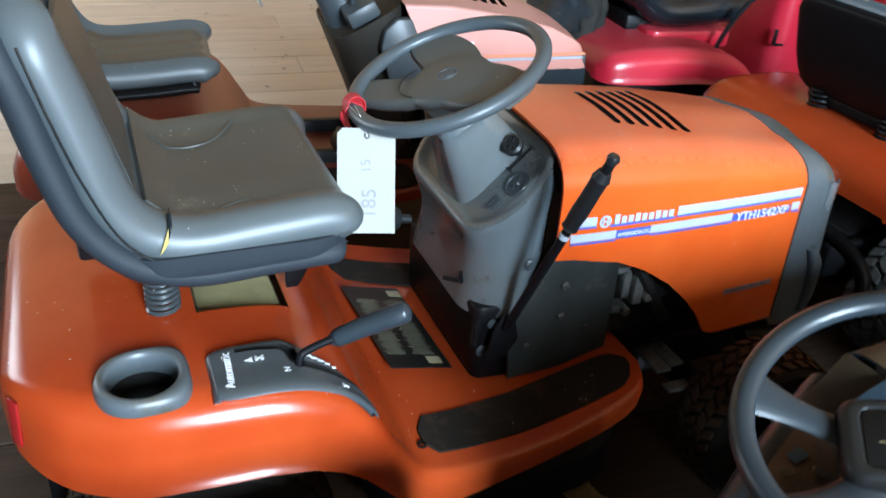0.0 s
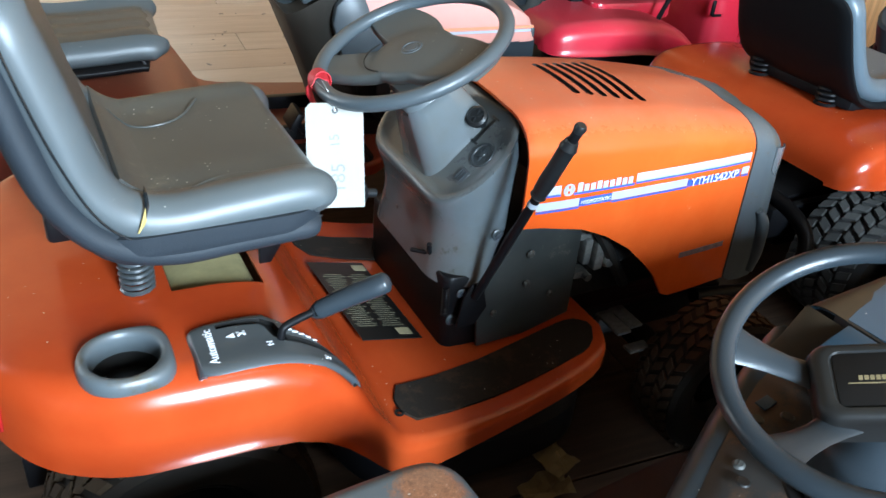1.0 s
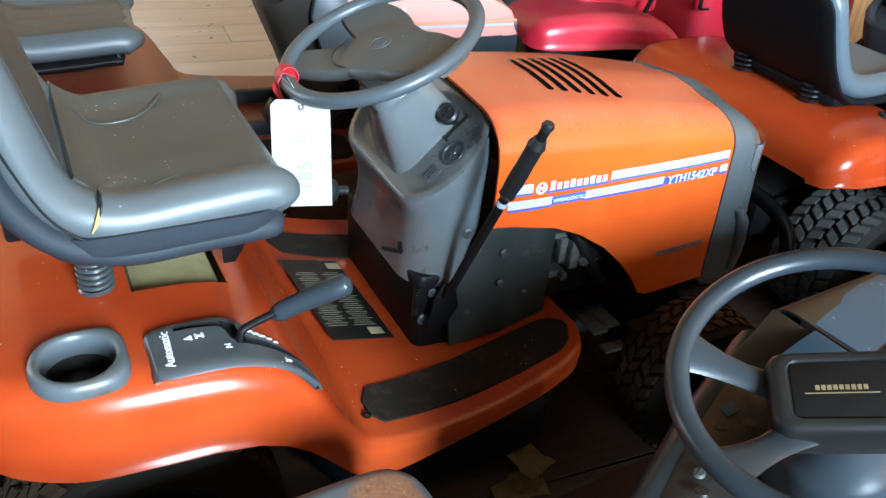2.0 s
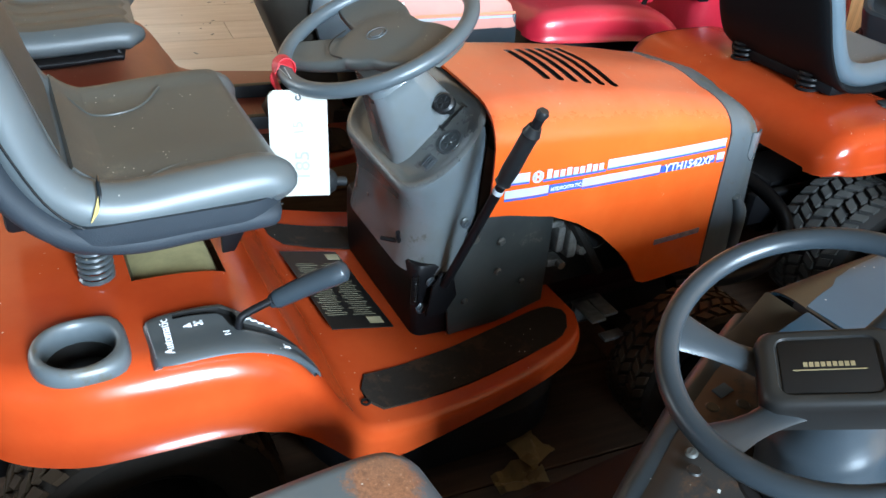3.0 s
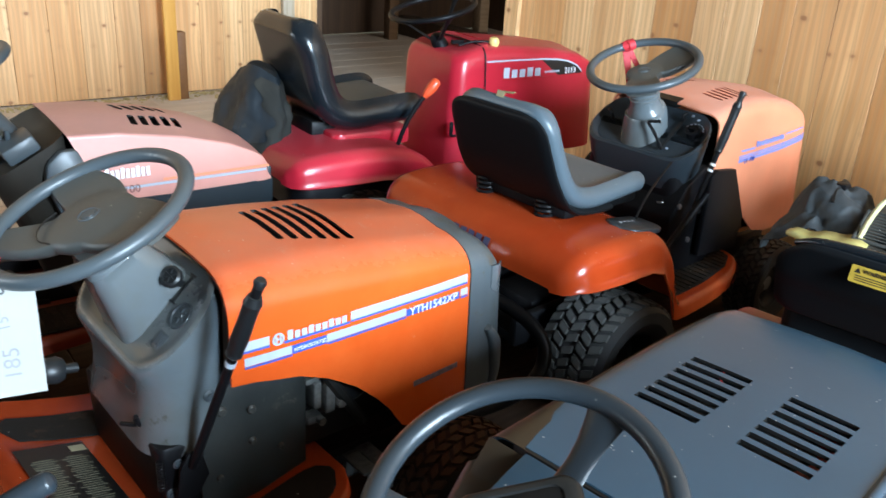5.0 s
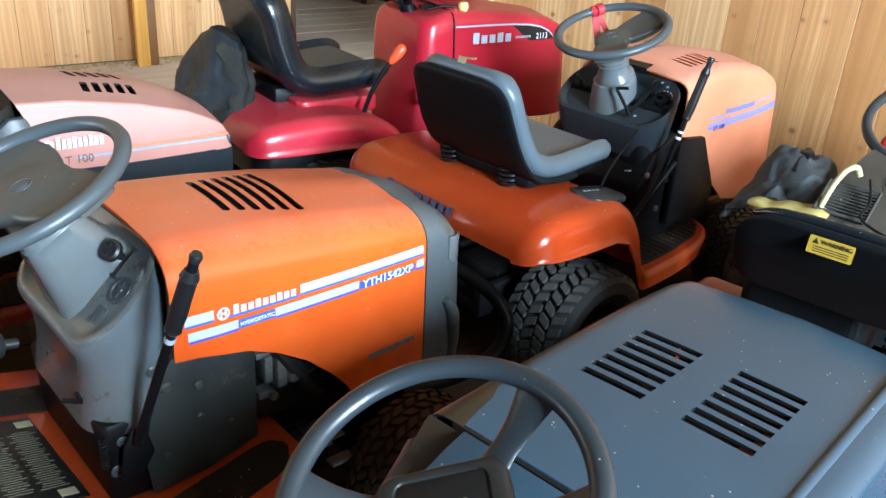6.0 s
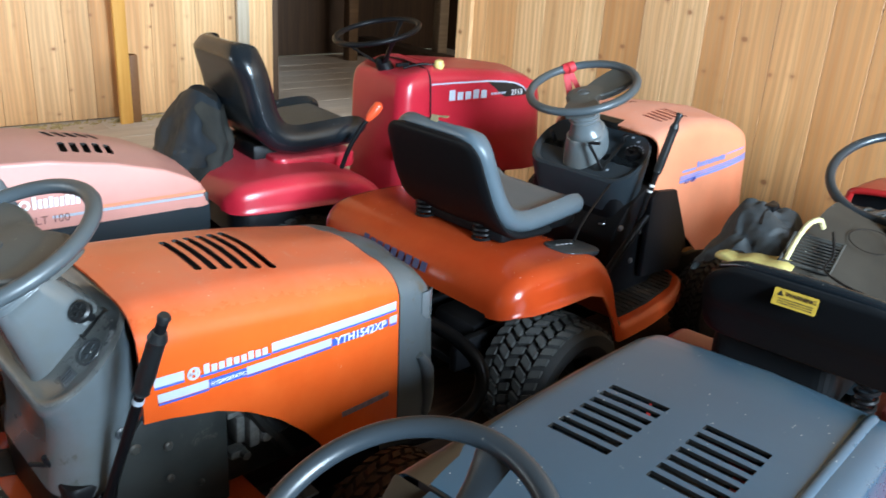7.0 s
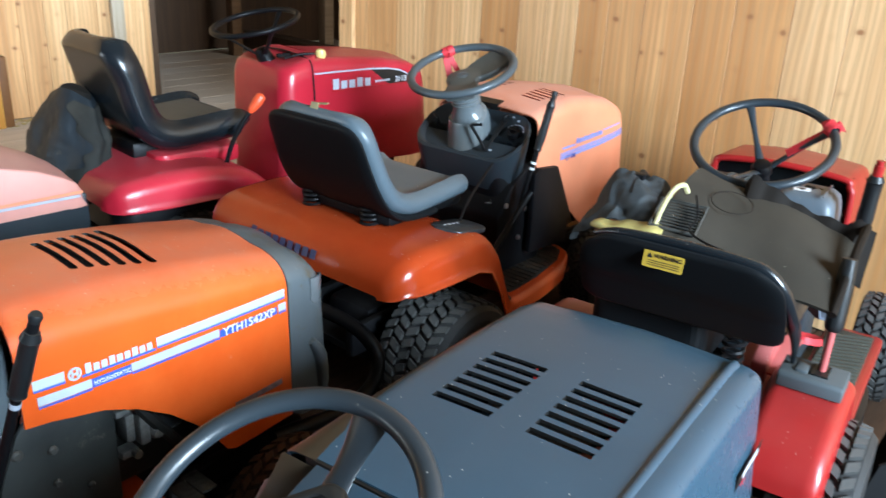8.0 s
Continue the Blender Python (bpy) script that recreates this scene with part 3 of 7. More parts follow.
def web_wheel(parent, c, tilt, radius, r, rim_mat, pad_mat, turn, hub=0.088, sink=0.014, name="steering_wheel", arms=((70, 15, 9, 50), (136, 11, 40, 9), (284, 13, 46, 46))):
    """A moulded wheel whose wide hub pad flows into flat spokes; turn is its angle of lock."""
    m = Matrix.Translation(c) @ Matrix.Rotation(radians(-tilt), 4, "Y")
    ring = [[((radius + r * math.cos(b)) * math.cos(a), (radius + r * math.cos(b)) * math.sin(a), r * 0.92 * math.sin(b)) for b in [2 * math.pi * q / 14 for q in range(14)]] for a in [2 * math.pi * k / 72 for k in range(73)]]
    bm = loft(ring, caps=False)
    bmesh.ops.remove_doubles(bm, verts=bm.verts[:], dist=1e-5)
    ob = part(name, moved(bm, m), rim_mat, parent)
    steps, rings = 144, 16
    top, low = [], []
    for k in range(steps):
        ang = 360 * k / steps
        reach = 0.0
        for mid, full, after, before in arms:
            d = (ang - mid + 180) % 360 - 180
            f = min(1.0, max(0.0, 1 - (abs(d) - full) / (after if d > 0 else before)))
            reach = max(reach, f ** 1.5)
        out = hub + (radius - 0.2 * r - hub) * reach
        a = radians(ang + turn)
        up_row, low_row = [], []
        for q in range(rings + 1):
            rho = out * (q / rings)
            z = -sink + (sink - 0.002) * (rho / radius) ** 1.7 + 0.012 * max(0.0, 1 - (rho / (hub * 1.05)) ** 2)
            edge = math.sqrt(max(0.0, 1 - max(0.0, (q / rings - 0.86) / 0.14) ** 2)) if reach < 0.98 else 1.0
            h = 0.004 + 0.008 * edge
            up_row.append((rho * math.cos(a), rho * math.sin(a), z - 0.012 + h))
            low_row.append((rho * math.cos(a), rho * math.sin(a), z - 0.012 - h))
        top.append(up_row[1:])
        low.append(low_row[1:])
    rows = [up + lo[::-1] for up, lo in zip(top, low)]
    web = loft(rows + [rows[0]], caps=False)
    bmesh.ops.remove_doubles(web, verts=web.verts[:], dist=1e-5)
    bmesh.ops.holes_fill(web, edges=web.edges[:], sides=0)
    pad = part("hub_pad", moved(web, m), pad_mat, ob, "broad dusty hub pad", 50)
    ob_emblem = joined(*[moved(lathe([(q0, 0), (q0 + 0.001, 0.0016), (q1 - 0.001, 0.0016), (q1, 0)], 28), m @ pose(0, 0, -sink + 0.0116)) for q0, q1 in ((0.018, 0.022), (0.0, 0.014))])
    part("hub_emblem", ob_emblem, RIM_GREY, pad)
    if len(arms) > 2:
        part("hub_seam", tube([m @ Vector((q * math.cos(radians(turn + a_)), q * math.sin(radians(turn + a_)), -sink + 0.002 + 0.03 * (q / radius) ** 1.7)) for q, a_ in ((0.086, 106), (0.094, 126), (0.098, 146), (0.096, 166), (0.088, 184))], 0.0016, 6, 4), DECAL_SHADE_BLACK, pad)
    return ob, m


def ribbon(name, m, turns, tails, material=RIBBON, label="red plastic ribbon tied round a steering wheel rim"):
    """A strip wound on the rim with hanging tails, m being its place on the rim."""
    rows = [[((0.0178 + 0.0015 * math.sin(5 * a)) * math.cos(a), w + 0.003 * math.sin(3 * a), (0.0178 + 0.0015 * math.sin(5 * a)) * math.sin(a)) for w in (-0.02, 0.0, 0.02)] for a in [2 * math.pi * k / 20 for k in range(21)]]
    parts = [thick(loft(rows, False, False), 0.0015)]
    for k in range(turns):
        parts.append(moved(thick(loft([[(0.0205 * math.cos(a), w, 0.0205 * math.sin(a)) for w in (-0.01, 0.012)] for a in [2 * math.pi * q / 14 for q in range(12)]], False, False), 0.0015), pose(0, 0.008 * k - 0.01, 0, 6 * k, 0, 14 * (k + 1))))
    for dx, dy, dz, w in tails:
        rows = []
        for k in range(9):
            t = k / 8
            rows.append([(0.02 + dx * t + 0.006 * math.sin(5 * t), dy * t - w / 2 * (1 - 0.3 * t), dz * t), (0.022 + dx * t + 0.007 * math.sin(4 * t + 1), dy * t + w / 2 * (1 - 0.3 * t), dz * t + 0.004)])
        parts.append(thick(loft(rows, False, False), 0.0012))
    return solid(name, joined(*parts), material, label, "ribbon", m)


def side_strip(surface, x0, x1, z_of, h0, h1, n=16, off=0.0015, slant=0.0):
    """A thin decal on the right-hand side of a hood; surface(x, z) gives the side's half width."""
    rows = []
    for k in range(n + 1):
        x = x0 + (x1 - x0) * k / n
        z = z_of(x)
        row = []
        for h in (h0, (h0 + h1) / 2, h1):
            xx = x + slant * (h - h0)
            row.append((xx, -surface(xx, z + h) - off, z + h))
        rows.append(row)
    return thick(loft(rows, False, False), 0.0008)


def word_blocks(parent, surface, x0, x1, z_of, h, count, material, name="brand_block"):
    """A brand name, drawn as plain blocks."""
    step = (x1 - x0) / count
    for k in range(count):
        hh = h * (1.25 if k == 0 else (0.95 if k % 3 else 1.1))
        part(name, side_strip(surface, x0 + k * step, x0 + (k + 0.72) * step, z_of, 0, hh, 2, 0.0026), material, parent)


def engine_block(parent, x0, x1, hw, z0, z1, material=ENGINE):
    bm = joined(box(x0, x1, -hw, hw, z0, z1, 0.02), moved(lathe([(0, 0), (hw * 0.8, 0), (hw * 0.85, 0.05), (hw * 0.6, 0.09), (0, 0.09)], 24), pose((x0 + x1) / 2, 0, z1)),
                moved(lathe([(0, 0), (0.045, 0), (0.045, 0.1), (0.03, 0.12), (0, 0.12)], 18), pose(x1 - 0.1, -hw + 0.02, (z0 + z1) / 2 - 0.04)),
                tube([(x0 + 0.08, -hw, z1 - 0.05), (x0 + 0.1, -hw - 0.05, z1 - 0.1), (x0 + 0.2, -hw - 0.04, z0 + 0.05)], 0.014, 8))
    return part("engine", bm, material, parent, "oily dark engine under the hood")


def chassis(parent, x0, x1, hw=0.17, z0=0.2, z1=0.34):
    bm = joined(box(x0, x1, -hw, -hw + 0.03, z0 + 0.04, z1, 0.004), box(x0, x1, hw - 0.03, hw, z0 + 0.04, z1, 0.004), box(x0, x1, -hw + 0.03, hw - 0.03, z0 + 0.06, z0 + 0.08))
    part("chassis_rail", bm, BLACK, parent)
    part("rear_axle", joined(moved(lathe([(0, -0.3), (0.03, -0.3), (0.03, 0.3), (0, 0.3)], 16), pose(0, 0, 0.24, 90)), box(-0.12, 0.12, -0.1, 0.1, 0.14, 0.34, 0.03)), BLACK, parent)
    part("front_axle", box(x1 - 0.27, x1 - 0.2, -0.32, 0.32, 0.16, 0.2, 0.01), BLACK, parent)


def mower_deck(parent, x0, x1, hw, z, material):
    """The cutting deck slung between the wheels."""
    n = 40
    cx, rx = (x0 + x1) / 2, (x1 - x0) / 2
    rings = []
    for f, zz in ((1.0, z - 0.11), (1.0, z - 0.02), (0.95, z), (0.5, z + 0.012), (0.45, z + 0.03)):
        rings.append([(cx + rx * f * math.copysign(abs(math.cos(a)) ** 0.6, math.cos(a)), hw * f * math.copysign(abs(math.sin(a)) ** 0.5, math.sin(a)), zz) for a in [2 * math.pi * k / n for k in range(n)]])
    part("mower_deck", loft(rings), material, parent)


def foot_mat(parent, outline, z, material=MAT_RUBBER, ribs=0):
    """A ribbed or gritty mat on a footrest."""
    bm = prism(outline, "xy", z, z + 0.006, 0.002)
    if ribs:
        xs, ys = [p[0] for p in outline], [p[1] for p in outline]
        bits = []
        for k in range(ribs):
            x = min(xs) + (max(xs) - min(xs)) * (k + 0.5) / ribs
            cross = []
            for (xa, ya), (xb, yb) in zip(outline, outline[1:] + outline[:1]):
                if (xa - x) * (xb - x) < 0:
                    cross.append(ya + (yb - ya) * (x - xa) / (xb - xa))
            if len(cross) > 1 and max(cross) - min(cross) > 0.03:
                bits.append(box(x - 0.004, x + 0.004, min(cross) + 0.008, max(cross) - 0.008, z + 0.005, z + 0.009))
    ob = part("foot_mat", bm, material, parent)
    if ribs:
        tagged(part("mat_ribs", joined(*bits), material, ob), kind="stuff")
    return ob


def round_outline(x0, x1, y0, y1, r, n=5):
    pts = []
    for cx, cy, a0 in ((x1 - r, y1 - r, 0), (x0 + r, y1 - r, 90), (x0 + r, y0 + r, 180), (x1 - r, y0 + r, 270)):
        pts += [(cx + r * math.cos(radians(a0 + 90 * k / n)), cy + r * math.sin(radians(a0 + 90 * k / n))) for k in range(n + 1)]
    return pts


def grip_lever(parent, base, tip, grip_at, bar_r=0.010, grip_r=0.019, grip_mat=BLACK_PLASTIC, bar_mat=BLACK, button=True, name="lift_lever"):
    b, t = Vector(base), Vector(tip)
    g = b.lerp(t, grip_at)
    ob = part(name, tube([b, b.lerp(t, 0.5), t], bar_r, 10, 3), bar_mat, parent)
    d = (t - b).normalized()
    e = t - d * 0.03
    part("grip", tube([g, g + d * 0.006, g + d * 0.012, g.lerp(e, 0.3), g.lerp(e, 0.6), e - d * 0.022, e - d * 0.016, e], [grip_r * 0.7, grip_r * 0.98, grip_r * 0.88, grip_r, grip_r * 0.94, grip_r * 0.95, grip_r * 1.06, grip_r * 0.75], 16, 2), grip_mat, ob)
    if button:
        part("button", tube([e, t - d * 0.012, t, t + d * 0.006], [0.009, 0.009, 0.012, 0.009], 12, 1), grip_mat, ob)
    return ob


# ---- the orange garden tractor with the number tag ----
LOWER_HOOD = ([0.70, 0.76, 0.86, 0.93, 1.00, 1.06, 1.10, 1.135, 1.16, 1.4], [0.63, 0.625, 0.605, 0.575, 0.53, 0.475, 0.43, 0.375, 0.365, 0.375])


def tagged_tractor():
    T = thing("garden_tractor", pose(0, -0.075, 0, 0, 0, 4.2), "orange garden tractor with grey plastic dash and vinyl seat", "lawn tractor", "parked lawn tractors")
    four_wheels(T, 1.24, 0.335, 0.36, 0.235, 0.2, 0.19, 0.15, RUBBER_BROWN, RUBBER_BROWN, BLACK)
    chassis(T, -0.25, 1.42, 0.17, 0.18, 0.295)
    mower_deck(T, 0.33, 0.95, 0.36, 0.21, BLACK)
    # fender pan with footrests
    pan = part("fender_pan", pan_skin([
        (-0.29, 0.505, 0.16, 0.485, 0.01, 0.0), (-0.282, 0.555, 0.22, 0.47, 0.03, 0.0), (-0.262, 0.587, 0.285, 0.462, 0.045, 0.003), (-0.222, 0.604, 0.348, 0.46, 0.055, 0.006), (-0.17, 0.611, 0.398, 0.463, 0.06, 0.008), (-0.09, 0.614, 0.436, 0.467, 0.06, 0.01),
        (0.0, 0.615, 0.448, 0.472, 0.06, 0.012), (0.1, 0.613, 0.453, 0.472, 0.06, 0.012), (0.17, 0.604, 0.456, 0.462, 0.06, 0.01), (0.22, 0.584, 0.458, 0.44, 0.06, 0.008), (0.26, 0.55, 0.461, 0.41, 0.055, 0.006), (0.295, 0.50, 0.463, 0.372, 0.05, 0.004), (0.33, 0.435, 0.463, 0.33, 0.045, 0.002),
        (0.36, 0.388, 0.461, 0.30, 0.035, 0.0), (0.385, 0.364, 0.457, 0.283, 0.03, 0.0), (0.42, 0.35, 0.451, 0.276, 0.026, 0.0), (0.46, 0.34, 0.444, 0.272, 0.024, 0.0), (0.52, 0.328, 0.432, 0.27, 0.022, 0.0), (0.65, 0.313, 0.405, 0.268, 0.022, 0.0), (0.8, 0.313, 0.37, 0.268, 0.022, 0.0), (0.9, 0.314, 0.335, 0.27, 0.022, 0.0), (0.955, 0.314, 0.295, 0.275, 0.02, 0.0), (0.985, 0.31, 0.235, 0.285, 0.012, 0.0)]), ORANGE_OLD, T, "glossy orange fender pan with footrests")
    # seat base opening and fuel tank
    carved(pan, [box(0.035, 0.195, -0.2, 0.17, 0.5, 0.7), prism([(-0.066 + 0.054 * math.cos(a), -0.364 + 0.054 * math.sin(a)) for a in [2 * math.pi * k / 24 for k in range(24)]], "xy", 0.5, 0.7)])
    part("fuel_tank", box(0.037, 0.193, -0.198, 0.168, 0.42, 0.585, 0.025), TANK, T, "yellowed translucent fuel tank")
    part("seat_support", joined(box(-0.14, 0.3, -0.06, 0.06, 0.66, 0.712, 0.01), box(-0.06, 0.27, -0.2, 0.17, 0.695, 0.712, 0.006), prism([(0.2, 0.70), (0.285, 0.70), (0.25, 0.66), (0.222, 0.61), (0.2, 0.61)], "xz", -0.16, -0.15, 0.002), prism([(0.2, 0.70), (0.285, 0.70), (0.25, 0.66), (0.222, 0.61), (0.2, 0.61)], "xz", 0.12, 0.13, 0.002)), BLACK, T)
    spring(T, -0.015, -0.175, 0.614, 0.705, 0.026, 0.0042, 8, DASH_DARK)
    spring(T, -0.015, 0.145, 0.614, 0.705, 0.026, 0.0042, 8, DASH_DARK)
    # seat
    line = [(0.308, 0.742), (0.306, 0.79), (0.268, 0.816), (0.15, 0.81), (0.045, 0.803), (-0.015, 0.82), (-0.052, 0.87), (-0.075, 0.95), (-0.10, 1.04), (-0.128, 1.13), (-0.14, 1.17)]
    seat = part("seat", seat_skin(line, 0.243, 0.066, 0.014, 0.9, 0.07, 0.13), VINYL, T, "grey vinyl seat with a dusty cushion")
    seat.location = (0.0, -0.028, 0.0)
    low_line = [(0.30, 0.728), (0.27, 0.738), (0.15, 0.735), (0.04, 0.732), (-0.04, 0.758), (-0.095, 0.82), (-0.125, 0.91), (-0.15, 1.02), (-0.178, 1.11), (-0.185, 1.14)]
    part("seat_shell", seat_skin([(x + 0.004, z + 0.02) for x, z in low_line], 0.2445, 0.056, 0.0, 0.9, 0.07, 0.13, drop=0.0), VINYL_SIDE, seat, "textured dark seat shell")
    rows = []
    for p in smooth_line([(x, 0, z) for x, z in [(0.298, 0.800), (0.266, 0.8185), (0.15, 0.8135), (0.045, 0.8055), (0.02, 0.8085), (-0.004, 0.822), (-0.022, 0.838)]], 6):
        near = -0.18 + 0.012 * max(0, (0.06 - p.x) / 0.08)
        rows.append([(p.x, y, p.z + 0.003 + 0.014 * max(0.0, min(1.0, (abs(y) / 0.243 - 0.62) / 0.2)) ** 1.5 * (1 if y < 0 else 0.75) - 0.010 * max(0, (abs(y - 0.028) / 0.207)) ** 10 - 0.003 * math.cos(y * 8) ** 2) for y in np.linspace(near, 0.236, 25)])
    part("cushion_panel", thick(loft(rows, False, False), 0.008), CUSHION, seat, "dusty dark seat cushion panel")
    for points in (((0.0, 0.16, 0.821), (0.034, 0.098, 0.8072), (0.085, 0.085, 0.8105), (0.127, 0.109, 0.8140), (0.165, 0.165, 0.8215)), ((0.075, -0.183, 0.8085), (0.115, -0.160, 0.8100), (0.159, -0.155, 0.8122), (0.2, -0.165, 0.8150))):
        part("embossed_seam", tube(points, 0.0026, 8, 5), CUSHION, seat)
    rows = []
    for p in smooth_line([(x, 0, z) for x, z in [(-0.038, 0.862), (-0.063, 0.95), (-0.088, 1.04), (-0.114, 1.12)]], 6):
        rows.append([(p.x + 0.004 - 0.004 * abs(y / 0.17) ** 6, y, p.z) for y in np.linspace(-0.17, 0.17, 13)])
    part("back_panel", thick(loft(rows, False, False), 0.008), CUSHION, seat)
    rows = []
    for z, g in ((0.771, 0.003), (0.766, 0.0025), (0.748, 0.0015), (0.73, -0.003), (0.718, -0.012)):
        rows.append([(x, y, z - 0.05 * max(0, 0.1 - x) * (0.8 if z < 0.75 else 0.0)) for x, y in round_outline(-0.085 - g, 0.303 + g, -0.2455 - g, 0.2455 + g, 0.085, 8)])
    part("seat_skirt", loft(rows), VINYL_SIDE, seat, "textured dark seat side")
    part("split_seam", tube([(0.004, -0.237, 0.824), (-0.004, -0.246, 0.80), (-0.014, -0.248, 0.782)], [0.001, 0.005, 0.001], 8, 4, 0.6), FOAM, seat, "split seam showing yellow foam")
    part("tear", tube([(0.008, -0.195, 0.832), (0.005, -0.222, 0.832), (0.004, -0.238, 0.821), (-0.001, -0.2455, 0.804)], [0.001, 0.004, 0.004, 0.001], 8, 4, 0.7), BLACK_VINYL, seat)
    part("piping", tube([(0.29, -0.215, 0.741), (0.2, -0.241, 0.744), (0.08, -0.243, 0.745), (-0.01, -0.243, 0.762), (-0.065, -0.241, 0.81), (-0.105, -0.236, 0.9), (-0.135, -0.23, 1.0), (-0.16, -0.22, 1.10)], 0.002, 8, 6), BLACK_VINYL, seat)
    # cup holder
    def rim_ring(grow, z, square=1.0):
        pts = []
        for k in range(40):
            a = 2 * math.pi * k / 40
            p = 2.0 + (1.5 * square if math.cos(a) > 0.05 else 0.2 * square)
            r = grow / (abs(math.cos(a)) ** p + abs(math.sin(a)) ** p) ** (1 / p)
            pts.append((-0.066 + 1.06 * r * math.cos(a), -0.364 + 1.06 * r * math.sin(a), z))
        return pts
    rings = [rim_ring(0.0655, 0.606), rim_ring(0.067, 0.612), rim_ring(0.066, 0.622), rim_ring(0.063, 0.629), rim_ring(0.059, 0.632), rim_ring(0.0545, 0.632, 0.1), rim_ring(0.051, 0.629, 0.0), rim_ring(0.0495, 0.62, 0.0), rim_ring(0.0485, 0.593, 0.0), rim_ring(0.0525, 0.585, 0.0)]
    part("cup_holder", loft(rings, True, False), GREY, T, "moulded grey cup holder ring", 50)
    # black bottom: the cup's inner shade is put into its colour
    part("cup_floor", moved(lathe([(0, 0.002), (0.049, 0.002), (0.0505, 0.03), (0.0515, 0.03), (0.0515, -0.002), (0, -0.002)], 28), pose(-0.066, -0.364, 0.565)), DECAL_SHADE_BLACK, T, "black disc and wall standing for shade in the cup holder")
    # gear shift plate, bent over the front of the fender
    rows = []
    prof = smooth_line([(0.028, 0, 0.612), (0.032, 0, 0.621), (0.045, 0, 0.6265), (0.12, 0, 0.628), (0.17, 0, 0.621), (0.215, 0, 0.603), (0.248, 0, 0.579), (0.272, 0, 0.552), (0.281, 0, 0.538)], 6)
    for p in prof:
        f = (p.x - 0.028) / 0.253
        y0, y1 = -0.449 - 0.009 * f, -0.320 - 0.118 * max(0, f - 0.5) / 0.5
        c, h = (y0 + y1) / 2, (y1 - y0) / 2
        k = 0.72 + 0.28 * math.sqrt(max(0.0, 1 - (1 - min(1.0, f / 0.16)) ** 2))
        rows.append([(p.x, c + h * k * u, p.z - 0.009 * abs(u) ** 10 - 0.0025 * max(0, 0.9 - abs(u))) for u in np.sin(np.linspace(-math.pi / 2, math.pi / 2, 19))])
    shift = part("shift_plate", thick(loft(rows, False, False), 0.012), GREY_MID, T, "grey plastic gear selector plate")
    top = lambda x: float(np.interp(x, [q.x for q in prof], [q.z for q in prof])) - 0.0012
    path = [(0.075, -0.340, 0.007), (0.10, -0.341, 0.007), (0.145, -0.347, 0.008), (0.158, -0.358, 0.010), (0.164, -0.384, 0.010), (0.175, -0.394, 0.009), (0.20, -0.400, 0.008), (0.23, -0.410, 0.0065), (0.258, -0.420, 0.003)]
    left_s, right_s = [], []
    for k, (px, py, w) in enumerate(path):
        a, b = path[max(0, k - 1)], path[min(len(path) - 1, k + 1)]
        d = Vector((b[0] - a[0], b[1] - a[1], 0)).normalized()
        left_s.append((px - d.y * w, py + d.x * w))
        right_s.append((px + d.y * w, py - d.x * w))
    # slot walls and floor are coloured black for the shade inside
    carved(shift, [prism(left_s + right_s[::-1], "xy", 0.5, 0.7)], DECAL_SHADE_BLACK)
    part("slot_floor", thick(loft([[(px, py - 0.022, top(px) - 0.0085), (px, py, top(px) - 0.0085), (px, py + 0.022, top(px) - 0.0085)] for px in np.linspace(0.06, 0.262, 12) for py in [float(np.interp(px, [q[0] for q in path], [q[1] for q in path]))]], False, False), 0.001), DECAL_SHADE_BLACK, shift)
    lev = part("gear_lever", tube([(0.166, -0.397, 0.60), (0.168, -0.397, 0.633), (0.182, -0.396, 0.645), (0.232, -0.402, 0.667)], 0.0065, 10), BLACK, T, "gear selector lever")
    part("grip", tube([(0.226, -0.401, 0.662), (0.23, -0.402, 0.664), (0.275, -0.418, 0.69), (0.31, -0.432, 0.709), (0.327, -0.437, 0.717), (0.333, -0.439, 0.72)], [0.010, 0.0155, 0.017, 0.018, 0.017, 0.008], 16, 4), GREY_DARK, lev, "dark plastic lever grip")
    letters("lettering", "Automatic", 0.021, basis((0.058, -0.386, 0.6262), (0.05, 1, 0), (-1, 0, 0.02)), WHITE, shift, label="white word Automatic")
    letters("lettering", "N", 0.015, basis((0.146, -0.408, 0.6245), (0, 1, 0), (-1, 0, 0.1)), WHITE, shift)
    for k in range(5):
        mx = 0.186 + 0.0095 * k
        part("mark", moved(plate(0.0036, 0.012 - 0.001 * k), basis((mx, -0.372 - 0.005 * k, top(mx) + 0.0006), (0, 1, 0), (-1, 0, 0.35 + 0.05 * k))), WHITE, shift)
    part("mark", moved(joined(plate(0.004, 0.012), moved(plate(0.010, 0.0025), pose(0, 0.005, 0))), basis((0.232, -0.436, top(0.232) + 0.0006), (0, 1, 0), (-1, 0, 0.7))), WHITE, shift)
    part("arrow", moved(prism([(-0.006, -0.006), (0.006, -0.006), (0, 0.007)], "xy", 0, 0.0008), basis((0.092, -0.372, top(0.092)), (0, 1, 0), (-1, 0, 0))), WHITE, shift)
    part("mark", moved(joined(plate(0.004, 0.013), moved(plate(0.011, 0.004), pose(0, 0.005, 0)), moved(plate(0.011, 0.004), pose(0, -0.005, 0))), basis((0.109, -0.371, top(0.109)), (0, 1, 0), (-1, 0, 0))), WHITE, shift)
    part("tail_reflector", joined(moved(box(-0.013, 0.013, -0.042, 0.042, -0.003, 0.003, 0.003), basis((-0.256, -0.303, 0.535), (0.55, -0.83, 0), (0.06, 0.04, 1)))), plain("dark_red_reflector", (0.3, 0.012, 0.012), 0.25), T, "red tail reflector")
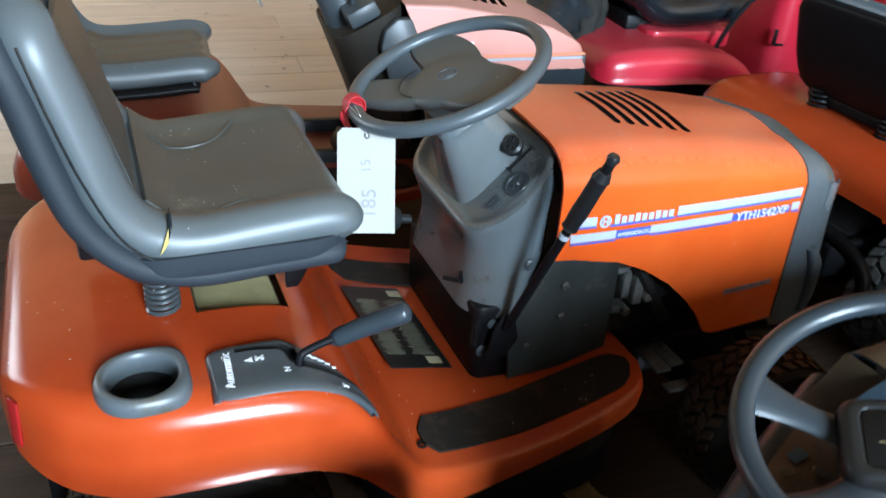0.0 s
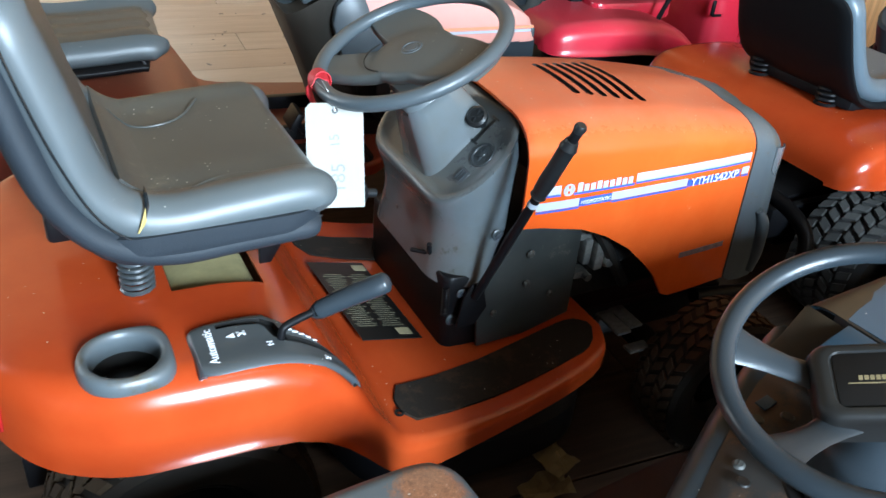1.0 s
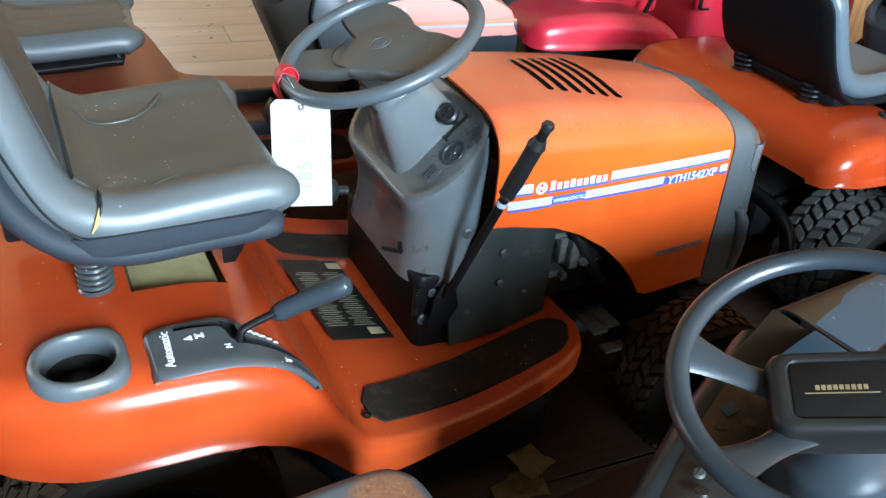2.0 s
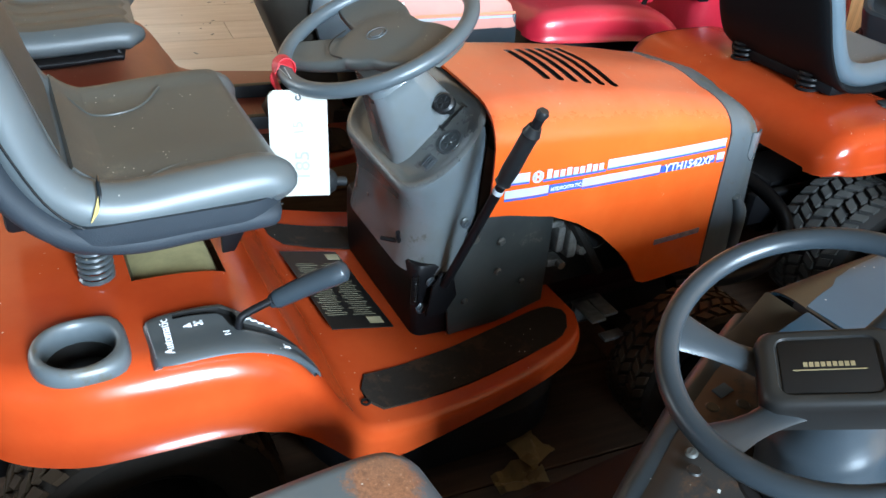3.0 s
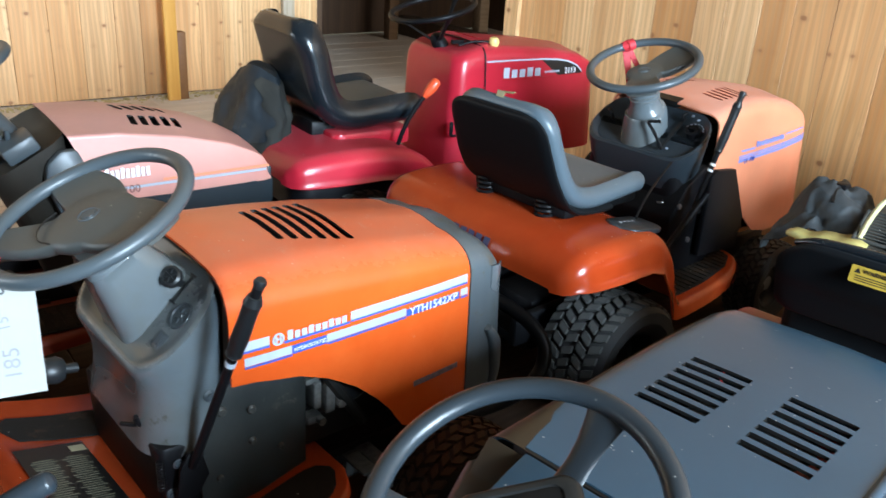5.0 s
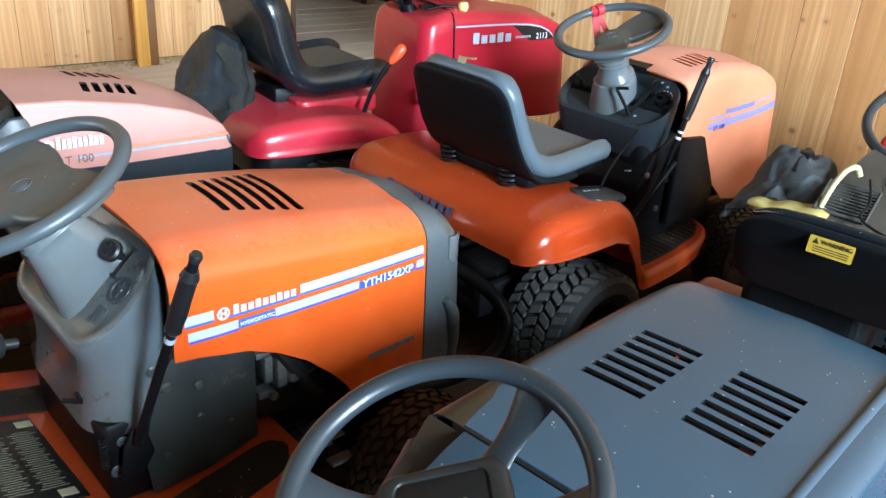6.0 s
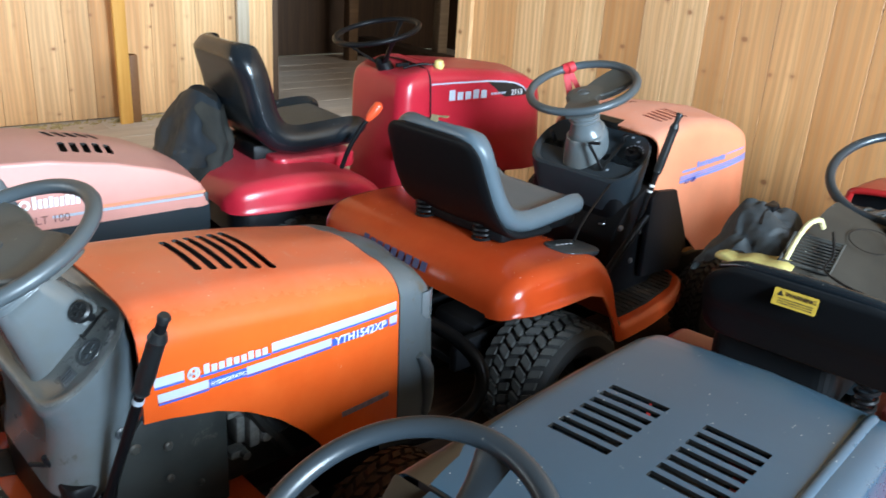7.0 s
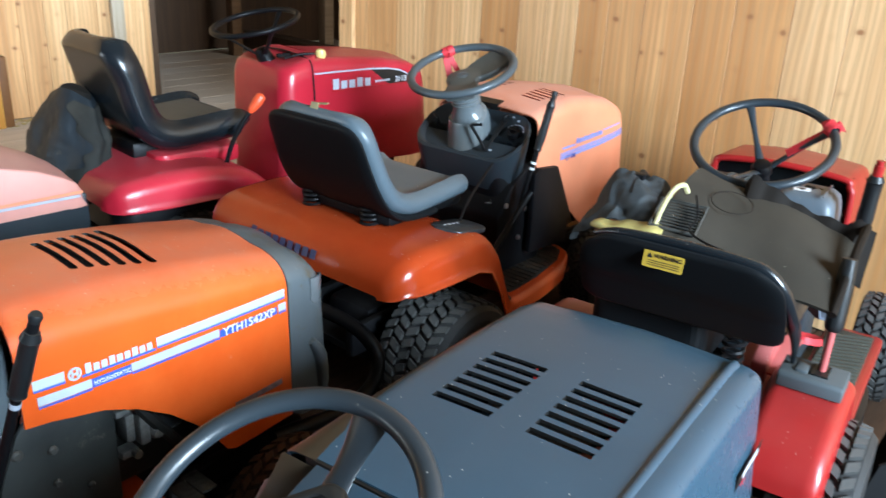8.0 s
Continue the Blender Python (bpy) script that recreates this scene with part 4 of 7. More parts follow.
    # warning plate between the footrests
    pl = part("warning_plate", moved(box(-0.074, 0.074, -0.160, 0.160, 0, 0.002), basis((0.478, 0.012, 0.3505), (1, 0.05, -0.26), (0, 1, 0))), DECAL_SHADE_BLACK, T, "black printed warning plate")
    rows = []
    for k in range(27):
        for j in range(2):
            w = 0.046 + 0.012 * math.sin(k * 2.3 + j)
            rows.append(moved(plate(w, 0.0026, 0.0006), basis((0.478 - 0.034 + 0.064 * j, 0.012 - 0.11 + 0.0082 * k + 0.05 * (-0.034 + 0.064 * j), 0.3532 - 0.26 * (-0.034 + 0.064 * j)), (1, 0.05, -0.26), (0, 1, 0))))
    tagged(part("small_print", joined(*rows), plain("tan_print", (0.13, 0.12, 0.08), 0.6), pl), kind="stuff")
    tan = plain("tan_print_box", (0.36, 0.32, 0.2), 0.6)
    for dx, dy in ((0.046, -0.134), (0.046, 0.134)):
        part("print_box", moved(plate(0.034, 0.024, 0.0006), basis((0.478 + dx, 0.012 + dy + 0.05 * dx, 0.3532 - 0.26 * dx), (1, 0.05, -0.26), (0, 1, 0))), tan, pl)
    for s in (-1, 1):
        rows = []
        for x in np.linspace(0.405, 0.957, 24):
            inner = float(np.interp(x, [0.40, 0.425, 0.66, 0.90, 0.945, 0.96], [0.345, 0.290, 0.238, 0.186, 0.190, 0.215]))
            outer = float(np.interp(x, [0.40, 0.42, 0.6, 0.78, 0.90, 0.94, 0.96], [0.36, 0.394, 0.364, 0.328, 0.298, 0.265, 0.225]))
            z = float(np.interp(x, [0.385, 0.42, 0.46, 0.52, 0.65, 0.8, 1.0], [0.364, 0.35, 0.34, 0.328, 0.313, 0.313, 0.313])) + 0.004
            rows.append([(x, s * (inner + (outer - inner) * u) - (0.055 if s > 0 else 0.0), z) for u in np.linspace(0, 1, 8)])
        part("foot_mat", thick(loft(rows, False, False), 0.007), MAT_RUBBER, T, "gritty black footrest mat")
        part("mat_eyelet", moved(lathe([(0.006, 0), (0.01, 0.002), (0.01, 0.004), (0.006, 0.005)], 14), pose(0.398, s * 0.375, 0.36)), BLACK, T)
    # dash tower
    rows = []
    for z, xr, xf, y0, y1 in ((0.31, 0.590, 0.78, -0.178, 0.225), (0.36, 0.585, 0.78, -0.184, 0.222), (0.46, 0.576, 0.78, -0.196, 0.208), (0.505, 0.573, 0.78, -0.199, 0.20), (0.512, 0.577, 0.78, -0.196, 0.196)):
        rows.append([(x, y, z) for x, y in round_outline(xr, xf, y0, y1, 0.022)])
    part("tunnel_cover", loft(rows), BLACK, T, "black lower tunnel cover")
    rows = []
    for z, xr, xf, hy, lean in ((0.485, 0.562, 0.71, 0.203, 0.0), (0.51, 0.566, 0.73, 0.202, 0.0), (0.545, 0.571, 0.74, 0.196, 0.02), (0.58, 0.574, 0.75, 0.193, 0.08), (0.61, 0.572, 0.75, 0.195, 0.24), (0.632, 0.567, 0.749, 0.201, 0.5), (0.65, 0.561, 0.747, 0.209, 0.76), (0.664, 0.556, 0.732, 0.215, 0.9), (0.672, 0.557, 0.730, 0.217, 0.94), (0.677, 0.561, 0.726, 0.214, 0.95)):
        rows.append([(x, y, z + lean * (x - xr)) for x, y in round_outline(xr, xf, -hy, hy, 0.085, 8)])
    rim = round_outline(0.561, 0.726, -0.214, 0.214, 0.082, 8)
    foot = round_outline(0.580, 0.712, -0.084, 0.076, 0.034, 8)
    high = Vector((0.568, -0.015, 0.888))
    axis = Vector((-0.5, 0, 0.866))
    side_v = Vector((0, 1, 0))
    fore = side_v.cross(axis)
    on_dash = lambda x, y, lift=0.0: (x - 0.69 * lift, y, 0.677 + 0.95 * (x - 0.561) - 0.012 + 0.725 * lift)
    for shrink, dip in ((0.965, 0.002), (0.93, 0.0), (0.88, -0.005), (0.82, -0.0095), (0.76, -0.0115)):
        rows.append([(0.654 + (x - 0.654) * shrink, y * shrink, 0.677 + 0.95 * (0.654 + (x - 0.654) * shrink - 0.561) + dip) for x, y in rim])
    for along, swell in ((-0.02, 0.006), (0.0, 0.001), (0.06, 0), (0.25, 0), (0.45, 0), (0.62, 0), (0.74, 0), (0.755, 0.003), (0.775, 0.003), (0.79, 0), (0.83, 0.0), (0.845, 0.003), (0.865, 0.003), (0.88, 0), (0.92, 0), (0.935, 0.003), (0.955, 0.003), (0.97, 0), (1.0, 0)):
        row = []
        for (x, y), (rx, ry) in zip(foot, rim):
            dx, dy = x - 0.655, y + 0.004
            d = math.hypot(dx, dy)
            base = Vector(on_dash(x + swell * dx / d, y + swell * dy / d))
            a = math.atan2(dy, dx)
            tip = high + (fore * math.cos(a) + side_v * math.sin(a)) * (0.060 + swell)
            row.append(base.lerp(tip, max(0.0, along) ** 0.82))
        rows.append(row)
    dash = part("dash_tower", loft(rows), GREY_DUSTY, T, "dusty grey moulded dash tower with column cover", 60)
    tilted = lambda x, y, lift=0.0: pose(*on_dash(x, y, lift), 0, -43.5)
    part("throttle_knob", joined(moved(lathe([(0, 0.050), (0.014, 0.050), (0.0145, 0.053), (0.017, 0.053), (0.0215, 0.049), (0.0215, 0.038), (0.017, 0.035), (0.009, 0.033), (0.008, -0.004), (0, -0.004)], 22), tilted(0.694, -0.078) @ pose(0, 0, 0, 26)), *[moved(box(-0.013, 0.013, -0.0015, 0.0015, 0.05, 0.0535), tilted(0.694, -0.078) @ pose(0, 0, 0, 26) @ pose(0, 0, 0, 0, 0, a)) for a in (20, 80, 140)]), BLACK_PLASTIC, dash, "black throttle knob with raised symbols")
    part("throttle_slot", joined(moved(box(-0.032, 0.032, -0.004, 0.004, 0, 0.0016), tilted(0.69, -0.096)), moved(box(-0.034, -0.030, -0.012, 0.012, 0, 0.003), tilted(0.69, -0.096)), moved(box(0.030, 0.034, -0.012, 0.012, 0, 0.003), tilted(0.69, -0.096))), DECAL_SHADE_BLACK, dash)
    part("dash_emblem", joined(moved(lathe([(0, 0.0012), (0.022, 0.0012), (0.0235, 0.0035), (0.0275, 0.0035), (0.029, 0)], 32), tilted(0.660, -0.146)), *[moved(box(-0.015, 0.015, -0.0018, 0.0018, 0, 0.0036), tilted(0.660, -0.146) @ pose(0, 0, 0, 0, 0, a)) for a in (15, 75, 135)], moved(lathe([(0, 0.004), (0.006, 0.004), (0.008, 0)], 16), tilted(0.660, -0.146))), DASH_DARK, dash, "embossed round dash symbol")
    part("dash_symbol", joined(moved(box(-0.017, 0.017, -0.017, 0.017, 0, 0.0018, 0.0008), tilted(0.617, -0.142)), *[moved(box(-0.012, 0.012, -0.002, 0.002, 0, 0.0036), tilted(0.617, -0.142) @ pose(0, dy, 0)) for dy in (-0.008, 0.0, 0.008)]), GREY_MID, dash)
    part("choke_slot", joined(moved(box(-0.045, 0.045, -0.004, 0.004, 0, 0.0016), tilted(0.635, 0.125)), moved(box(-0.006, 0.03, -0.005, 0.005, 0, 0.012, 0.003), tilted(0.62, 0.125)), tube([on_dash(0.645, 0.125), on_dash(0.648, 0.125, 0.03), on_dash(0.665, 0.118, 0.055), on_dash(0.69, 0.105, 0.068)], [0.005, 0.007, 0.008, 0.004], 10)), BLACK, dash, "curved black choke lever")
    spring(T, 0.578, -0.194, 0.42, 0.49, 0.007, 0.0018, 11, BLACK)
    for x, y, z, turn_x, turn_y, rad in ((0.61, -0.2035, 0.475, 90, 0, 0.011), (0.684, -0.199, 0.60, 90, 0, 0.013), (0.60, -0.19, 0.40, 90, 0, 0.014)):
        part("bolt", moved(lathe([(0, 0.004), (rad * 0.45, 0.005), (rad * 0.5, 0.002), (rad * 0.8, 0.002), (rad, 0.0), (0, -0.004)], 14), pose(x, y, z, turn_x, turn_y)), GREY_MID, T)
    part("cable_hole", moved(lathe([(0, 0.001), (0.004, 0.001), (0.005, 0)], 10), pose(0.5685, 0.045, 0.56, 0, -86)), DECAL_SHADE_BLACK, dash)
    part("side_knob", moved(lathe([(0, 0.055), (0.018, 0.055), (0.026, 0.045), (0.028, 0.02), (0.022, 0.008), (0.010, 0.004), (0.010, -0.02), (0, -0.02)], 18), pose(0.50, 0.055, 0.60, 0, -80)), BLACK_PLASTIC, dash, "ribbed black knob")
    part("pedal_pin", joined(tube([(0.575, -0.12, 0.53), (0.565, -0.13, 0.55), (0.56, -0.138, 0.568)], 0.005, 8), tube([(0.575, -0.115, 0.53), (0.552, -0.075, 0.52)], 0.005, 8)), BLACK, dash)
    for x, z, r in ((0.70, 0.565, 0.012), (0.765, 0.545, 0.010), (0.765, 0.47, 0.009), (0.69, 0.41, 0.008), (0.83, 0.43, 0.008)):
        part("bolt", moved(lathe([(0, 0.006), (r * 0.6, 0.006), (r, 0.002), (r, 0), (0, 0)], 12), pose(x, -0.212, z, 90)), DARK_WIRE, T)
    # black side plate under the hood and lever
    part("side_plate", prism([(0.66, 0.325), (0.65, 0.42), (0.665, 0.5), (0.705, 0.60), (0.74, 0.645), (0.86, 0.625), (0.895, 0.60), (0.895, 0.36), (0.78, 0.33)], "xz", -0.208, -0.199, 0.001), SCUFFED, T, "black steel side plate with bolts")
    grip_lever(T, (0.63, -0.225, 0.475), (0.697, -0.388, 0.915), 0.635, 0.0095, 0.0165)
    part("lever_band", tube([(0.6695, -0.3207, 0.7335), (0.6710, -0.3243, 0.7432)], 0.0103, 12, 1), SILVER, T)
    part("lever_bracket", prism([(0.595, 0.40), (0.605, 0.47), (0.625, 0.505), (0.65, 0.5), (0.665, 0.44), (0.64, 0.40)], "xz", -0.222, -0.215, 0.002), BLACK, T)
    # hood
    st = [(0.712, 0.125, 0.236, 0.238, 0.858, 0.006, 0.75), (0.80, 0.12, 0.240, 0.243, 0.856, 0.006, 0.745), (0.95, 0.115, 0.240, 0.245, 0.846, 0.007, 0.735), (1.10, 0.108, 0.238, 0.245, 0.832, 0.009, 0.722), (1.22, 0.102, 0.234, 0.243, 0.815, 0.011, 0.712), (1.335, 0.096, 0.227, 0.238, 0.797, 0.013, 0.70)]
    xs = sorted(set([s[0] for s in st] + LOWER_HOOD[0][1:-1]))
    stations = [(x, *[float(np.interp(x, [s[0] for s in st], [s[j] for s in st])) for j in range(1, 7)], float(np.interp(x, *LOWER_HOOD))) for x in xs if x <= 1.335]
    hood = part("hood", hood_skin(stations, 0.006, 3), ORANGE, T, "bright orange sloping hood")
    slots = []
    for k in range(6):
        x = 0.912 + 0.0305 * k
        slots.append(moved(prism(round_outline(-0.0085, 0.0085, -0.094 - 0.008 * k, 0.094 + 0.005 * k, 0.0075, 3), "xy", -0.1, 0.1), pose(x, 0.0, 0.84, 0, 0, -2)))
    # cut edges painted black so that the slots read as shaded
    carved(hood, slots, DECAL_SHADE_BLACK)
    engine_block(T, 0.86, 1.28, 0.15, 0.34, 0.64)
    ALLOY = plain("dull_cast_alloy", (0.16, 0.16, 0.15), 0.45, 0.3, 0.6, 40)
    part("engine_bracket", joined(box(0.925, 0.945, -0.195, -0.15, 0.47, 0.535, 0.004), box(0.95, 0.975, -0.205, -0.15, 0.455, 0.53, 0.006), box(0.91, 1.0, -0.185, -0.15, 0.53, 0.545, 0.004), moved(lathe([(0, 0.02), (0.012, 0.02), (0.016, 0.012), (0.016, 0), (0, 0)], 8), pose(0.99, -0.19, 0.472, 90))), ALLOY, T, "dull cast engine bracket with a bright bolt")
    part("engine_fitting", joined(box(0.915, 0.955, -0.185, -0.15, 0.425, 0.445, 0.006), moved(lathe([(0, 0.015), (0.010, 0.015), (0.010, 0), (0, 0)], 8), pose(0.945, -0.185, 0.435, 90))), ALLOY, T)
    disc = part("flywheel_screen", moved(lathe([(0, 0.012), (0.036, 0.012), (0.044, 0.006), (0.044, -0.02), (0, -0.02)], 28), pose(1.035, -0.18, 0.505, 72, 12)), BLACK_PLASTIC, T, "dark round engine screen")
    part("screen_rim", moved(lathe([(0.0435, 0.004), (0.0455, 0.0055), (0.047, 0.003), (0.0455, 0.0)], 28), pose(1.035, -0.18, 0.505, 72, 12)), ALLOY, disc)
    part("deck_bracket", joined(box(1.015, 1.055, -0.262, -0.17, 0.292, 0.300, 0.002), box(1.058, 1.098, -0.25, -0.165, 0.292, 0.300, 0.002), box(1.03, 1.09, -0.30, -0.27, 0.262, 0.270, 0.002), box(1.02, 1.095, -0.185, -0.17, 0.24, 0.30, 0.003)), plain("scuffed_grey_steel", (0.10, 0.105, 0.105), 0.5, 0.3, 0.6, 60), T, "scuffed steel running-board bracket")
    part("fuel_hose", tube([(0.90, -0.17, 0.62), (0.95, -0.19, 0.60), (1.0, -0.18, 0.53), (1.05, -0.16, 0.47)], 0.006, 8), BLACK, T)
    # added black sheet: makes the space behind the slots look unlit
    part("air_baffle", moved(box(-0.11, 0.11, -0.17, 0.17, -0.006, 0.006, 0.003), pose(0.99, 0, 0.795, 0, 5)), MATT_BLACK, T, "black sheet standing for the shade under the hood slots")

    def side(x, z):
        half = section(*[float(np.interp(x, [s[0] for s in st], [s[j] for s in st])) for j in range(1, 7)], float(np.interp(x, *LOWER_HOOD)), 40, 20)
        zs, ys = [q[1] for q in half[::-1]], [q[0] for q in half[::-1]]
        return float(np.interp(z, zs, ys))

    up_line = lambda x: 0.699 - 0.012 * (x - 0.82)
    low_z = lambda x: 0.664 - 0.010 * (x - 0.82)
    for x0, x1 in ((0.735, 0.793), (0.985, 1.325)):
        part("upper_stripe", joined(side_strip(side, x0, x1, up_line, 0.0, 0.018, 14), side_strip(side, x0, x1, up_line, -0.004, -0.0005, 14)), SILVER, hood, "silver decal stripe")
        part("stripe_edge", side_strip(side, x0, x1, up_line, -0.0055, -0.0015, 14, 0.0026), BLUE, hood)
    for x0, x1 in ((0.74, 0.842), (0.925, 1.135), (1.305, 1.328)):
        part("lower_stripe", side_strip(side, x0, x1, low_z, 0.0, 0.018, 14), SILVER, hood, "silver decal stripe")
        part("stripe_edge", side_strip(side, x0, x1, low_z, -0.005, -0.001, 14, 0.0026), BLUE, hood)
    part("word_patch", side_strip(side, 0.843, 0.924, low_z, -0.002, 0.017, 8), BLUE, hood, "blue decal patch")
    part("word_patch", side_strip(side, 1.137, 1.30, low_z, -0.003, 0.014, 8), BLUE, hood, "blue decal patch")
    letters("lettering", "HYDROSTATIC", 0.0112, basis((0.884, -side(0.884, 0.672) - 0.003, 0.6705), (1, 0.0, -0.012), (0, 0, 1)), WHITE, hood, label="white word HYDROSTATIC")
    letters("lettering", "YTH1542XP", 0.0285, basis((1.217, -side(1.217, 0.668) - 0.0035, 0.6665), (1, 0.04, -0.012), (0, 0, 1)), WHITE, hood, label="white model letters on the hood")
    word_blocks(hood, side, 0.833, 0.978, lambda x: up_line(x) - 0.002, 0.0165, 9, SILVER)
    part("brand_shade", side_strip(side, 0.826, 0.982, up_line, -0.008, -0.003, 10), BLUE, hood)
    em = basis((0.812, -side(0.812, 0.706) - 0.0015, 0.705), (1, 0, 0), (0, 0, 1))
    part("emblem", joined(moved(lathe([(0.0095, 0), (0.0095, 0.0015), (0.0135, 0.0015), (0.0135, 0)], 20), em), moved(plate(0.004, 0.014, 0.0016), em @ pose(-0.005, 0, 0)), moved(plate(0.004, 0.014, 0.0016), em @ pose(0.005, 0, 0)), moved(plate(0.012, 0.004, 0.0016), em)), SILVER, hood)
    part("engine_decal", side_strip(side, 1.165, 1.305, lambda x: 0.468 + 0.02 * (x - 1.165), 0.0, 0.014, 8), plain("worn_dark_decal", (0.2, 0.12, 0.12), 0.6, 0, 0.6, 90), hood, "worn dark decal")
    # nose with headlights
    ns = [(1.336, 0.096, 0.231, 0.241, 0.799, 0.013, 0.70, 0.375), (1.36, 0.094, 0.231, 0.241, 0.795, 0.013, 0.695, 0.36), (1.40, 0.09, 0.227, 0.238, 0.784, 0.014, 0.69, 0.355), (1.435, 0.084, 0.217, 0.232, 0.766, 0.016, 0.68, 0.355), (1.465, 0.072, 0.198, 0.22, 0.738, 0.018, 0.66, 0.36), (1.487, 0.05, 0.168, 0.2, 0.70, 0.02, 0.63, 0.37), (1.498, 0.03, 0.13, 0.175, 0.655, 0.02, 0.60, 0.38), (1.502, 0.02, 0.09, 0.15, 0.62, 0.02, 0.57, 0.39)]
    nose = part("nose", hood_skin(ns, 0.006, 3), GREY, T, "grey plastic hood nose")
    part("grille", joined(prism([(-0.14, 0.38), (0.14, 0.38), (0.10, 0.6), (-0.10, 0.6)], "yz", 1.475, 1.492), *[box(1.482, 1.498, -0.13, 0.13, 0.40 + 0.03 * k, 0.412 + 0.03 * k) for k in range(6)]), GREY_DARK, nose)
    for s in (-1, 1):
        lens_rows = []
        for k in range(7):
            a = k / 6
            lens_rows.append([(1.408 + 0.062 * a, s * (float(np.interp(1.408 + 0.062 * a, [q[0] for q in ns], [q[2] for q in ns])) + 0.004), 0.71 - 0.012 * a - 0.075 * u * (0.75 + 0.25 * math.sin(math.pi * a))) for u in np.linspace(0, 1, 5)])
        part("headlight", thick(loft(lens_rows, False, False), 0.005), LENS, nose, "cloudy headlight lens")
        part("nose_fin", tube([(1.40, s * 0.236, 0.55), (1.43, s * 0.232, 0.50), (1.44, s * 0.228, 0.42), (1.43, s * 0.232, 0.37)], [0.01, 0.018, 0.018, 0.012], 10), GREY, nose)
    part("brush_guard", joined(tube([(1.30, -0.2, 0.30), (1.50, -0.21, 0.28), (1.63, -0.21, 0.30), (1.685, -0.19, 0.37), (1.68, -0.13, 0.43), (1.675, 0, 0.45), (1.68, 0.13, 0.43), (1.685, 0.19, 0.37), (1.63, 0.21, 0.30), (1.50, 0.21, 0.28), (1.30, 0.2, 0.30)], 0.021, 12, 8)), BLACK, T, "black tubular front guard")
    ob, m = web_wheel(T, (0.553, -0.012, 0.945), 23, 0.19, 0.0155, RIM_GREY, VINYL_TOP, 9)
    return T, m


_, wheel_m = tagged_tractor()
ribbon("ribbon", pose(0, -0.075, 0, 0, 0, 4.2) @ wheel_m @ Matrix.Rotation(radians(166), 4, "Z") @ pose(0.19, 0, 0), 2, ((0.02, -0.055, -0.15, 0.035), (0.0, -0.03, -0.17, 0.03), (0.02, -0.01, -0.06, 0.02)))
# paper tag on a wire
tag = thing("paper_tag", Matrix.Identity(4), "white card auction tag hanging by a wire, numbered in pencil", "tag")
tm = basis((0.377, -0.135, 0.772), (1, -0.2, 0.0), (0.14, 0.42, 1.0))
card = part("card", moved(joined(prism([(-0.054, -0.098), (0.054, -0.098), (0.054, 0.088), (0.044, 0.098), (-0.044, 0.098), (-0.054, 0.088)], "xy", 0, 0.0008)), tm), CARD, tag)
part("eyelet", moved(lathe([(0.0025, 0.0008), (0.0025, 0.0018), (0.0055, 0.0016), (0.006, 0.0008)], 14), tm @ pose(0.001, 0.084, 0)), DECAL_SHADE_BLACK, card)
letters("pencil_number", "185", 0.038, tm @ pose(0.006, -0.042, 0.0012, 0, 0, 90), PENCIL, card, label="number written in pencil")
letters("pencil_number", "15", 0.026, tm @ pose(0.0, 0.028, 0.0012, 0, 0, 96), PENCIL, card)
part("wire", joined(tube([tuple(tm @ Vector((0.001, 0.084, 0.002))), (0.383, -0.098, 0.868), (0.372, -0.09, 0.888), (0.366, -0.078, 0.90)], 0.0009, 6), tube([tuple(tm @ Vector((0.001, 0.084, 0.002))), (0.377, -0.094, 0.872), (0.374, -0.083, 0.88), (0.36, -0.062, 0.893)], 0.0009, 6)), WIRE, tag)

# ---- grey tractor with the two hood vents ----


